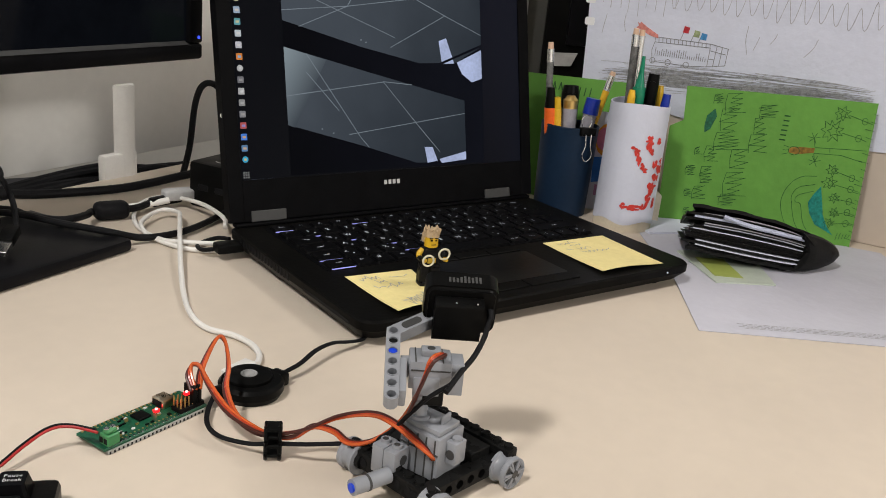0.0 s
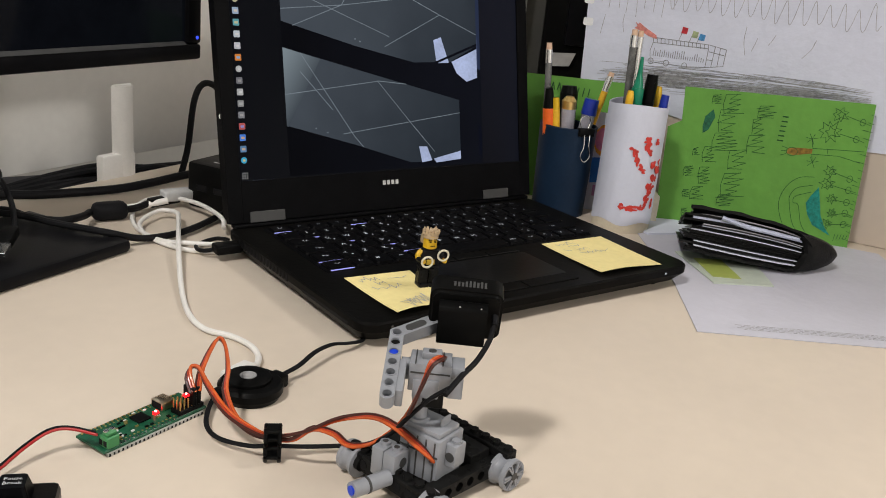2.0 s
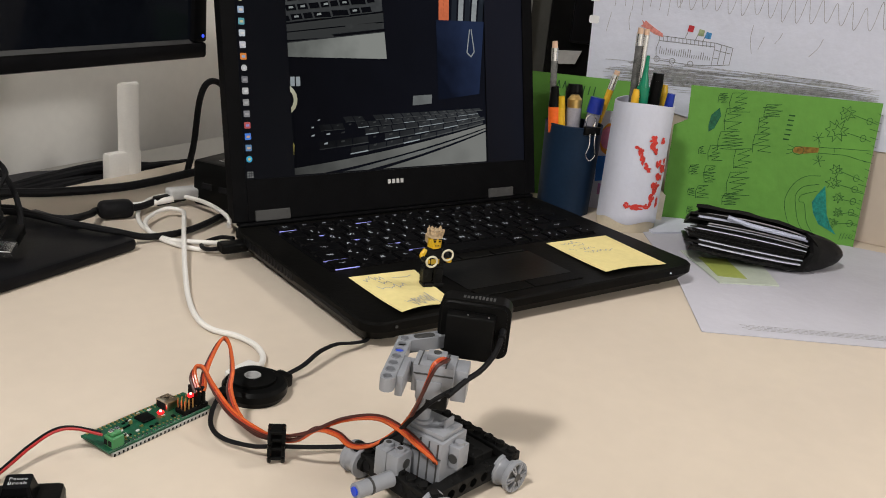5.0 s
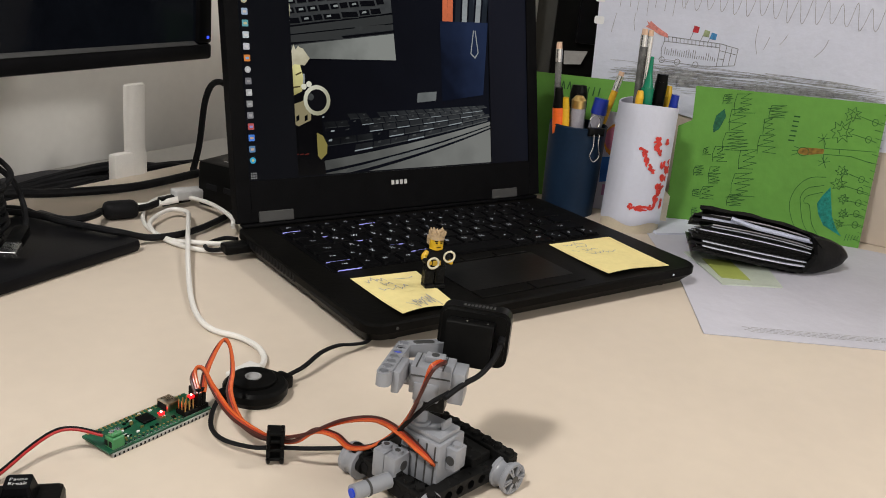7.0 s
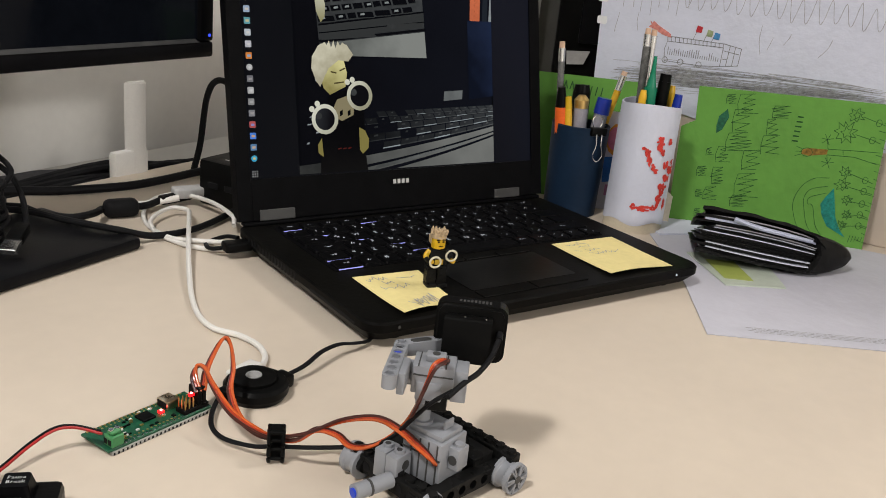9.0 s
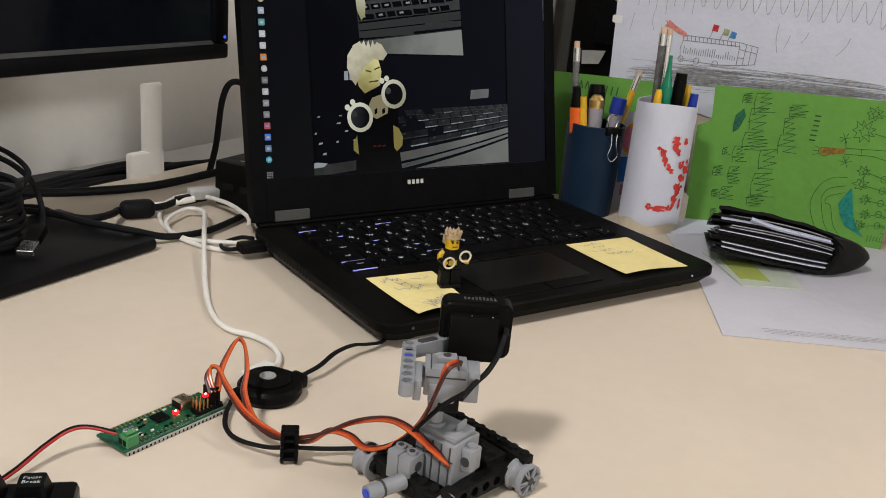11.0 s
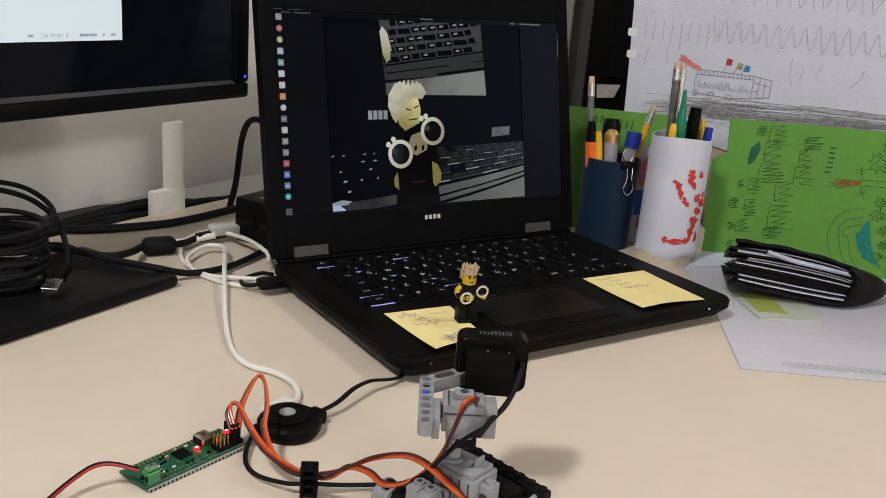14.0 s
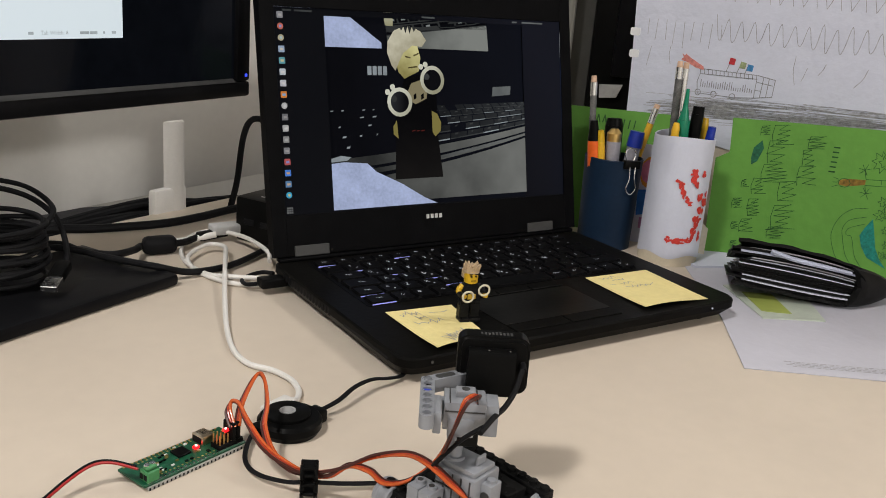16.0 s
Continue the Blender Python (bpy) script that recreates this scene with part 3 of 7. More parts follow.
BLUEWHITE = smear("picture_soft_white", (0.020, 0.026, 0.045), (0.38, 0.42, 0.58), (80, 60), (70, 150), 0.75, 40, (2.2, 0.5))
PALE = smear("picture_pale", (0.12, 0.14, 0.18), (0.50, 0.54, 0.60), (0, 60), (0, 110), 0.6, 60)
STREAK = smear("picture_streak", (0.012, 0.016, 0.022), (0.13, 0.16, 0.20), (0, 30), (0, 150), 0.7, 50, (2.5, 0.6))
PIC_CEILING = columns("ceiling_picture", draw_ceiling, [E["dim"], E["slate"], E["line"], E["sky"], E["slate2"], E["dim"]], -0.0016, "picture of a dim tiled ceiling on the screen")
PIC_SWEEP = columns("sweep_picture", draw_sweep, [E["dim"], smear("picture_blue_smear", (0.003, 0.004, 0.010), (0.055, 0.08, 0.18), (190, 60), (60, 40), 0.55, 26, (2.4, 0.5)), smear("picture_bright_smear", (0.02, 0.028, 0.06), (0.26, 0.32, 0.58), (200, 170), (70, 40), 0.6, 26, (2.4, 0.5))],
                    -0.00185, "picture smeared by a quick turn on the screen")
PIC_PENS = columns("pen_picture", draw_pens, [E["dim"], BLUEWHITE, PALE, STREAK, smear("picture_green", (0.012, 0.03, 0.02), (0.06, 0.13, 0.09), (0, 60), (0, 90), 0.5, 60), smear("picture_orange", (0.03, 0.008, 0.006), (0.26, 0.055, 0.03), (0, 30), (0, 60), 0.4, 60),
                                             smear("picture_navy", (0.0018, 0.002, 0.004), (0.010, 0.012, 0.10), (0, 4), (0, 34), 0.25, 30), PALE], -0.0021, "picture of pens in a cup on the screen")
bm = B()
poly(bm, [(58, -3), (275.5, -3), (275.5, 172), (58, 172)], 0)
PIC_DARK = leaf("dark_picture", bm, [E["dim"]], -0.00402, "dark ground of the picture on the screen")
bm = B()
draw_keys(bm)
PIC_KEYS = leaf("keyboard_picture", bm, [E["dim"], smear("picture_key", (0.004, 0.0045, 0.005), (0.030, 0.033, 0.036), (150, 10), (290, 50), 0.4, 70), smear("picture_key_edge", (0.010, 0.011, 0.012), (0.085, 0.09, 0.09), (120, 20), (320, 40), 0.5, 80),
                                          smear("picture_palm_rest", (0.022, 0.023, 0.022), (0.17, 0.175, 0.165), (90, -30), (300, 10), 0.45, 22), smear("picture_pad_button", (0.05, 0.053, 0.052), (0.16, 0.17, 0.165), (150, 10), (280, 20), 0.4, 60),
                                          emis("picture_legend", (0.24, 0.27, 0.29)), E["grey2"]], -0.0037, "picture of a dark keyboard on the screen")


def figure_picture():
    bm = B()
    z = 0.00004
    def disc(u, v, r, mi, zz, n=20):
        poly(bm, [(u + r * math.cos(2 * math.pi * k / n), v + r * math.sin(2 * math.pi * k / n)) for k in range(n)], mi, zz)
    # origin at the ring held in the nearer fist
    poly(bm, [(-4, -6), (6, 22), (28, 26), (40, 10), (40, -30), (44, -70), (-8, -70)], 0, 0)
    poly(bm, [(-3, 38), (-1, 52), (20, 56), (24, 40), (22, 28), (6, 21), (0, 27)], 1, z)
    crown = [(-7, 33), (-11, 44), (-10, 54), (-5, 61)]
    for k in range(7):                                   # a tousled top
        crown += [(-4 + k * 4.4, 63 + 2 * math.sin(k * 1.3)), (-1.5 + k * 4.4, 68 - 0.4 * (k - 3) ** 2)]
    crown += [(31, 56), (26, 50), (16, 51), (6, 44), (1, 36), (-3, 28)]
    poly(bm, crown, 2, 2 * z)
    for a, b in (((8, 41), (13, 40)), ((17, 42), (22, 44)), ((11, 31), (20, 32))):
        seg(bm, [a, b], 1.3, 7, 3 * z)
    poly(bm, [(8, 8), (13, 17), (23, 20), (30, 12), (29, 3), (17, -2), (11, 1)], 2, z)
    for u in (15, 23):
        poly(bm, [(u, 2), (u + 3, 3.5), (u + 3, 8), (u, 6.5)], 0, 2 * z)
    for u, v in ((0, 0), (36, 20)):
        disc(u, v, 13.2, 3, 3 * z)
        disc(u, v, 9.6, 4, 4 * z)
        disc(u - 6, v + 3, 3.0, 5, 4.5 * z)
    for u, v in ((-7, 13.5), (-12.5, 9), (24, 32), (29, 34)):
        disc(u, v, 2.6, 3, 3 * z)
    poly(bm, [(34, -8), (40, -11), (44, -19), (43, -27), (37, -32), (34, -28)], 1, 2 * z)
    poly(bm, [(-4, -16), (-8, -22), (-8, -29), (-3, -33)], 1, 2 * z)
    for k in range(3):
        seg(bm, [(12 + k * 5, -26.5), (15 + k * 5, -26)], 1.0, 6, 2 * z)
    return leaf("figure_picture", bm, [smear("picture_black_suit", (0.0012, 0.0012, 0.0014), (0.010, 0.009, 0.008), (0, -20), (0, -90), 0.3), smear("picture_yellow", (0.20, 0.17, 0.05), (0.62, 0.58, 0.27), (0, 20), (14, 56), 0.5, 70), smear("picture_cream", (0.22, 0.19, 0.11), (0.58, 0.55, 0.42), (26, 30), (0, 64), 0.55, 90),
                                      smear("picture_ring", (0.30, 0.29, 0.20), (0.60, 0.60, 0.50), (20, -10), (0, 12), 0.4, 60), smear("picture_lens", (0.003, 0.003, 0.004), (0.02, 0.022, 0.025), (6, 0), (-8, 4), 0.3), E["grey2"], emis("picture_red_print", (0.07, 0.008, 0.006)), emis("picture_brown_line", (0.06, 0.045, 0.015))], -0.0028, "picture of a small toy figure on the screen")


def strip_picture(low, high):
    """The laptop's screen as the webcam sees it, in two pieces one above the other."""
    bm = B()
    z = 0.00004
    rnd = random.Random(12)
    poly(bm, [(-112, 1), (0, 0), (-4.1, 70), (-116, 69)], 5)
    poly(bm, [(-112, 1), (0, 0), (-1.4, 24), (-112, 11)], 0, z)
    poly(bm, [(-112, 15), (-1.6, 28), (-2, 42), (-113, 27)], 1, z)
    for a, b, w in (((-112, 13), (-1, 26), 2.2), ((-112, 20), (-1.5, 33), 1.0), ((-112, 27), (-2, 42), 1.6)):
        seg(bm, [a, b], w, 2, 2 * z)
    poly(bm, [(-110, 16), (-58, 22), (-54, 18.5), (-110, 14)], 3, 3 * z)
    poly(bm, [(-46, 24), (-14, 27.5), (-10, 32), (-42, 29)], 3, 3 * z)
    for j in range(5):
        u = -112 + j * 2
        v0 = 29 + j * 8
        while u < -12:
            w = rnd.choice((10, 12, 12, 18)) * (1 - 0.06 * j)
            v = v0 + (u + 112) * 0.125
            if u + w < -4 and v < 66:
                poly(bm, [(u, v), (u + w - 1.8, v + 1.2), (u + w - 3.4, v + 6.2), (u - 1.6, v + 5.0)], 2, 2 * z)
                seg(bm, [(u, v), (u + w - 1.8, v + 1.2)], 0.8, 3, 3 * z)
                if rnd.random() < 0.6:
                    poly(bm, [(u + 2, v + 2.4), (u + 6.5, v + 3), (u + 6, v + 4.8), (u + 2, v + 4)], 4, 3 * z)
            u += w
    poly(bm, [(-116, 57), (-113, 62), (-108, 56), (-105, 44), (-106, 34), (-110, 29), (-114, 38)], 6, 4 * z)
    for v, keep in ((low, True), (high, False)):
        bmesh.ops.bisect_plane(bm, geom=bm.verts[:] + bm.edges[:] + bm.faces[:], plane_co=(0, v / 1000, 0), plane_no=(0, 1, 0), clear_inner=keep, clear_outer=not keep)
    return leaf("strip_picture", bm, [smear("picture_far_palm_rest", (0.07, 0.075, 0.07), (0.21, 0.22, 0.205), (-112, 0), (-20, 20), 0.5, 40), E["grey2"], E["dim"], E["grey2"], emis("picture_pale_grey", (0.20, 0.22, 0.22)), E["grey"],
                                     smear("picture_fist", (0.24, 0.22, 0.10), (0.55, 0.55, 0.44), (0, 30), (0, 60), 0.3)], -0.0032, "picture of a keyboard edge on the screen")


def cup_picture():
    bm = B()
    z = 0.00004
    poly(bm, [(0, 0), (0, -75), (50, -70), (58, 0)], 0)
    for u, c in ((3, 1), (9, 2), (18, 3), (26, 4), (34, 3), (42, 4), (50, 3)):
        poly(bm, [(u, 0), (u + 6, 0), (u + 7 + u * 0.05, 26), (u + 1 + u * 0.05, 26)], c, z)
    seg(bm, [(40, -8), (36, -30), (41, -34), (45, -29), (42, -8)], 1.2, 4, 2 * z)
    return leaf("cup_picture", bm, [smear("picture_deep_blue", (0.003, 0.005, 0.012), (0.013, 0.022, 0.055), (0, -40), (50, -20), 0.5, 40), E["orange"], E["orange"], STREAK, E["grey3"]], -0.0030, "picture of a blue pen cup on the screen")


def sheet_picture(pts, label):
    bm = B()
    poly(bm, pts, 0)
    return leaf("sheet_picture", bm, [E["sky"]], -0.0025, label)


PIC_FIGURE, PIC_STRIP, PIC_STRIP_TOP, PIC_CUP = figure_picture(), strip_picture(0, 36), strip_picture(35.8, 70), cup_picture()
PIC_NOTE = sheet_picture([(0, 0), (0.3, 41), (14, 42), (37, 40), (46, 32), (55, 28), (55, 0)], "picture of a pale blue sheet on the screen")
PIC_NOTE_END = sheet_picture([(54.9, 0), (54.9, 28), (72, 20), (96, 6), (110, 0)], "picture of a pale blue sheet on the screen")
PIC_NOTE2 = sheet_picture([(0, 0), (0, 26), (26, 26), (46, 12), (56, 5), (56, 0)], "picture of a pale blue sheet on the screen")

# ---- second wall of the booth, papers on it ----
WALL2 = pose(0.645, -0.01, 0, 0, 0, -65.5)      # x along the wall, y into it
M["beige"] = mat("beige_panel", (0.55, 0.47, 0.40), 0.8, vary=0.05, scale=10, bump=0.2)
slab("partition_2", -0.345, 0.9, 0.0, 0.03, 0.0, 0.62, M["beige"], "beige desk partition with papers pinned to it", "partition", 0.002, WALL2)
slab("wall_strip", 0.075, 0.20, -0.012, -0.001, 0.0, 0.11, M["whitep"], "pale strip standing against the partition", "trim", 0.001, WALL2)


def flat_sheet(name, outline, thick, m, material, label, category, wave=0.0):
    """A thin sheet whose outline lies in the xy plane of the pose m."""
    bm = B()
    prism(bm, outline, 0, thick)
    if wave:
        bmesh.ops.triangulate(bm, faces=[f for f in bm.faces if len(f.verts) > 4])
    ob = part(name, bm, material, smooth=False)
    ob.matrix_world = m
    return tagged(ob, label, category)


def marks(name, parent, lines, w, material, z):
    bm = B()
    for ln in lines:
        stroke(bm, ln, w, z)
    return part(name, bm, material, parent, smooth=False)


def zigzag(x, y, w, h, n, lean=0.0):
    out = []
    for i in range(n + 1):
        out.append((x + w * i / n + (lean if i % 2 else 0), y + (h if i % 2 else 0)))
    return out


def spline2(pts):
    """A smooth flat line through the points."""
    return [(v.x, v.y) for v in spline([(x, y, 0) for x, y in pts], 4)]


def wobble(pts, a, seed=1):
    r = random.Random(seed)
    return [(x + r.uniform(-a, a), y + r.uniform(-a, a)) for x, y in pts]


def wall_drawing():
    m = WALL2 @ pose(0, -0.0016, 0, 90, 0, 0)
    d = flat_sheet("drawing", [(-0.364, 0.118), (-0.235, 0.100), (-0.06, 0.098), (0.05, 0.105), (0.05, 0.32), (-0.376, 0.32), (-0.371, 0.26), (-0.367, 0.19)], 0.0005, m, M["paper"],
                   "white sheet with a pencil drawing of a train", "drawing")
    z = 0.0009
    rnd = random.Random(8)
    road = []
    for k in range(210):                             # a broad band of soft shading that narrows to the right
        x = rnd.uniform(-0.345, -0.11)
        n = 4 + int(4 * rnd.random())
        g = rnd.gauss(0, 1)
        ln = []
        for i in range(n):
            q = min(-0.045, x + i * 0.016)
            f = (q + 0.345) / 0.30
            ln.append((q, 0.137 + 0.0225 * f - 0.006 * f * f + g * (0.0090 - 0.0045 * f) + rnd.uniform(-0.0006, 0.0006)))
        road.append(ln)
    marks("road_shading", d, road, 0.0004, M["pencil"], z)
    sky = []
    wave = []
    for k in range(16):                              # one long looping line across the sky
        x = -0.275 + k * 0.0142
        wave += [(x, 0.246 + rnd.uniform(-0.005, 0.003)), (x + 0.0055, 0.2205 + rnd.uniform(-0.003, 0.004)), (x + 0.0095, 0.224 + rnd.uniform(-0.002, 0.004))]
    sky.append(spline2(wave))
    for k in range(9):
        x = -0.352 + k * 0.0105
        sky.append([(x, 0.236), (x + rnd.uniform(-0.001, 0.002), 0.212 + rnd.uniform(-0.006, 0.008))])
    for k in range(16):
        x = -0.36 + k * 0.024
        sky.append([(x, 0.285), (x + 0.006, 0.262), (x + 0.016, 0.283), (x + 0.020, 0.262)])
    for x, y, dx, dy in ((-0.1836, 0.2107, 0.0035, -0.030), (-0.1106, 0.2053, -0.0106, -0.020), (-0.152, 0.206, -0.006, -0.012), (-0.345, 0.205, -0.003, -0.022), (-0.322, 0.208, 0.002, -0.02), (-0.17, 0.200, -0.004, -0.014)):
        sky.append(spline2([(x, y), (x + dx * 0.2 - 0.001, y + dy * 0.5), (x + dx, y + dy)]))
    marks("sky_line", d, sky, 0.00055, M["pencil"], z)
    tr = [[(-0.2832, 0.1575), (-0.2855, 0.1720), (-0.2834, 0.1808), (-0.2201, 0.1822), (-0.2204, 0.1614), (-0.2430, 0.1590), (-0.2832, 0.1590)], [(-0.2844, 0.1865), (-0.2209, 0.1864)], [(-0.2201, 0.1864), (-0.2004, 0.1835), (-0.2010, 0.1651), (-0.2204, 0.1614)],
          [(-0.2130, 0.1850), (-0.2140, 0.1625)], [(-0.2190, 0.1790), (-0.2020, 0.1770)], [(-0.2070, 0.1840), (-0.2075, 0.1640)], [(-0.2195, 0.1700), (-0.2140, 0.1700)]]
    for k in range(15):
        x = -0.2840 + k * 0.0045
        tr.append([(x, 0.1865), (x + 0.0008, 0.1812)])
    for k in range(24):
        x = -0.2810 + k * 0.0025
        tr.append([(x, 0.1665), (x, 0.1690 + 0.0065 * rnd.random() + (0.003 if 9 < k < 14 else 0))])
    for x in (-0.2829, -0.2648, -0.2438):
        tr.append([(x + 0.0032 * math.cos(a * 0.8), 0.1600 + 0.0034 * math.sin(a * 0.8)) for a in range(9)])
    for x in (-0.2520, -0.2400, -0.2315):
        tr.append([(x - 0.003, 0.186), (x, 0.1965)])
    marks("train_outline", d, tr, 0.0007, mat("dark_pencil", (0.22, 0.22, 0.23), 0.9, vary=0.4, scale=200), z)
    for x, y, c in ((-0.2535, 0.1980, (0.42, 0.03, 0.04)), (-0.2412, 0.1950, (0.28, 0.33, 0.18)), (-0.2330, 0.1930, (0.06, 0.22, 0.45))):
        bm = B()
        prism(bm, [(x, y - 0.003), (x + 0.0065, y - 0.0035), (x + 0.0072, y + 0.0032), (x + 0.0010, y + 0.0042)], 0.0006, 0.001)
        part("flag", bm, mat("flag_crayon", c, 0.8, vary=0.4, scale=300), d, smooth=False)
    bm = B()
    prism(bm, [(-0.3075, 0.2010), (-0.3040, 0.1985), (-0.3030, 0.2010), (-0.2960, 0.1965), (-0.2810, 0.1890), (-0.2800, 0.1850), (-0.2900, 0.1870), (-0.3010, 0.1920), (-0.3080, 0.1940), (-0.3050, 0.1965)], 0.0006, 0.001)
    part("red_smoke", bm, mat("pink_crayon", (0.60, 0.22, 0.19), 0.8, vary=0.3, scale=300), d, smooth=False)
    for x, y in ((-0.369, 0.215), (-0.367, 0.19)):
        bm = B()
        prism(bm, rrect(x - 0.004, x + 0.008, y, y + 0.009, 0.002, 2), 0.0006, 0.0009)
        part("tape", bm, mat("clear_tape", (0.75, 0.75, 0.77), 0.15, vary=0.05), d, smooth=False)


wall_drawing()


def green_cards():
    m = pose(0.485, 0.146, 0.0, 84, 0, -49)
    c = flat_sheet("greeting_card", [(0.0, 0.0), (0.1835, 0.0), (0.1815, 0.1515), (-0.0095, 0.1460), (-0.0072, 0.110), (-0.0205, 0.102), (-0.018, 0.0)], 0.0012, m, M["green"], "green handmade card with ink drawings leaning on the partition", "card")
    z = 0.0017
    rnd = random.Random(3)
    L = []
    zigs = ((0.0193, 0.141, 0.0104, 0.0095, 4), (0.0307, 0.1425, 0.0195, 0.0201, 4), (0.0278, 0.1266, 0.0173, 0.0227, 3), (0.0255, 0.101, 0.0242, 0.0182, 5), (0.0668, 0.1354, 0.0169, 0.013, 4), (0.0639, 0.1207, 0.0102, 0.0155, 3),
            (0.0613, 0.1035, 0.0172, 0.0191, 3), (0.0449, 0.0854, 0.0207, 0.0205, 3), (0.0189, 0.0854, 0.0139, 0.0158, 4), (0.0087, 0.0827, 0.007, 0.0073, 3), (0.0181, 0.0631, 0.0129, 0.0172, 5), (0.0027, 0.0621, 0.0095, 0.0099, 4),
            (0.0424, 0.0606, 0.022, 0.0258, 4), (0.0137, 0.0413, 0.0142, 0.0136, 3), (0.0061, 0.0364, 0.0071, 0.0074, 3), (0.042, 0.0369, 0.0164, 0.0123, 4), (0.0084, 0.0166, 0.0072, 0.0087, 3))
    for i, (x, y, w, h, n) in enumerate(zigs):       # trees drawn on their side: a bent line and a row of teeth
        def card_at(a, b):                           # a along the teeth, b down the card
            return (x + a + 0.17 * b, y + 0.14 * a - b)
        teeth = [card_at(w * (0.12 if q % 2 else 0.90) + rnd.uniform(-0.2, 0.2) * w, h * (q / (2 * n) + (0.10 if q % 2 else 0))) for q in range(2 * n + 1)]
        L.append(wobble(teeth, 0.0005, i))
        L.append(wobble([card_at(w * 0.9, 0), card_at(w * 0.15, h * 0.02), card_at(0, h * 0.5), card_at(0, h)], 0.0006, i + 50))
    marks("zigzag_line", c, L, 0.0005, M["ink"], z)
    T = []
    def bushy(x, y, r, seed, spikes=8):
        q = random.Random(seed)
        return [(x + r * (1.0 if i % 2 else 0.55) * q.uniform(0.8, 1.15) * math.cos(i * math.pi / spikes), y + r * (1.0 if i % 2 else 0.55) * q.uniform(0.8, 1.15) * math.sin(i * math.pi / spikes)) for i in range(2 * spikes + 1)]
    def ring(x, y, rx, ry):
        return [(x + rx * math.cos(i * 0.7), y + ry * math.sin(i * 0.7)) for i in range(10)]
    for x, y, r, cx, cy in ((0.1491, 0.1369, 0.0085, 0.1723, 0.1319), (0.1428, 0.1185, 0.0125, 0.1695, 0.1139), (0.1512, 0.078, 0.0065, 0.1715, 0.0726), (0.1506, 0.0646, 0.0075, 0.1725, 0.0610), (0.1581, 0.050, 0.0055, 0.1735, 0.0480), (0.1613, 0.0346, 0.0050, 0.1740, 0.0365), (0.158, 0.023, 0.0055, 0.1750, 0.0247)):
        T.append(bushy(x, y, r, int(x * 9e4), 9 if r > 0.01 else 7))
        T.append(bushy(x + 0.001, y, r * 0.45, int(y * 9e4), 5))
        T.append(wobble([(x + r * 0.8, y - 0.001), (cx, cy), (cx + 0.008, cy - 0.002)], 0.0004, int(x * 5e4)))
        T.append(ring(cx, cy, 0.0028, 0.0036))
    T += [[(0.1294, 0.0990), (0.1560, 0.1010), (0.1797, 0.1024)], [(0.1294, 0.0930), (0.1560, 0.0945), (0.1778, 0.0903)], [(0.1440, 0.1000), (0.1450, 0.0955)], [(0.1294, 0.0990), (0.1268, 0.1086)], [(0.1294, 0.0930), (0.1317, 0.0847)], ring(0.1095, 0.0930, 0.0058, 0.0045)]
    for hx, hy in ((0.1268, 0.1086), (0.1317, 0.0847)):
        T += [[(hx, hy), (hx + 0.006 * math.cos(a), hy + 0.006 * math.sin(a))] for a in (0.3, 1.2, 2.1, 3.0, 3.9, 5.2)]
    T += [[(0.1040, 0.0930 + d), (0.0985, 0.0925 + d * 1.6)] for d in (-0.003, 0, 0.003)]
    for k in range(17):
        y = 0.008 + k * 0.0082
        T.append([(0.1765 + 0.003 * math.sin(k * 1.7), y + 0.0015), (0.1835, y)])
    for k in range(5):
        T.append([(0.168 + 0.003 * k, 0.006 + 0.001 * k), (0.1690 + 0.003 * k, 0.0135)])
    for w in (0.0, 0.011, 0.020):
        T.append(spline2([(0.137, 0.0698 - w * 0.8), (0.122, 0.0670 - w), (0.111 + w * 0.5, 0.0560 - w * 0.8), (0.1065 + w, 0.0383), (0.1126 + w, 0.0194), (0.121 + w, 0.008)]))
    marks("plant_line", c, T, 0.0005, M["ink"], z)
    bm = B()
    prism(bm, wobble([(0.1438, 0.0597), (0.1370, 0.0500), (0.1337, 0.0413), (0.1370, 0.0300), (0.1449, 0.0197), (0.1640, 0.0104), (0.1570, 0.0190), (0.1510, 0.0300), (0.1480, 0.0430)], 0.0005), 0.0013, 0.0016)
    part("teal_wave", bm, mat("teal_crayon", (0.01, 0.19, 0.15), 0.8, vary=0.5, scale=250), c, smooth=False)
    bm = B()
    prism(bm, [(0.0233, 0.1260), (0.0262, 0.1180), (0.0215, 0.1040), (0.0163, 0.0997), (0.0150, 0.1070), (0.0160, 0.1177)], 0.0013, 0.0016)
    part("dark_leaf", bm, mat("dark_green_crayon", (0.015, 0.10, 0.05), 0.8, vary=0.5, scale=300), c, smooth=False)
    bm = B()
    prism(bm, [(0.1045, 0.0905), (0.1120, 0.0895), (0.1294, 0.0935), (0.1294, 0.0985), (0.1120, 0.0975), (0.1050, 0.0955)], 0.0013, 0.0016)
    part("brown_trunk", bm, mat("brown_crayon", (0.20, 0.12, 0.02), 0.8, vary=0.5, scale=300), c, smooth=False)
    bm = B()
    for k in range(6):                          # a written word as plain bars
        box(bm, 0.0925 + k * 0.0002, 0.0985 + k * 0.0002, 0.1020 + k * 0.0050, 0.1034 + k * 0.0050, 0.0013, 0.0017)
    part("writing", bm, M["ink"], c, smooth=False)
    m2 = pose(0.43, 0.25, 0.0, 84, 0, -45)
    c2 = flat_sheet("greeting_card", [(-0.068, 0.0), (0.060, 0.0), (0.060, 0.138), (-0.068, 0.137)], 0.0012, m2, M["green"], "green folded card standing behind the pen cups", "card")
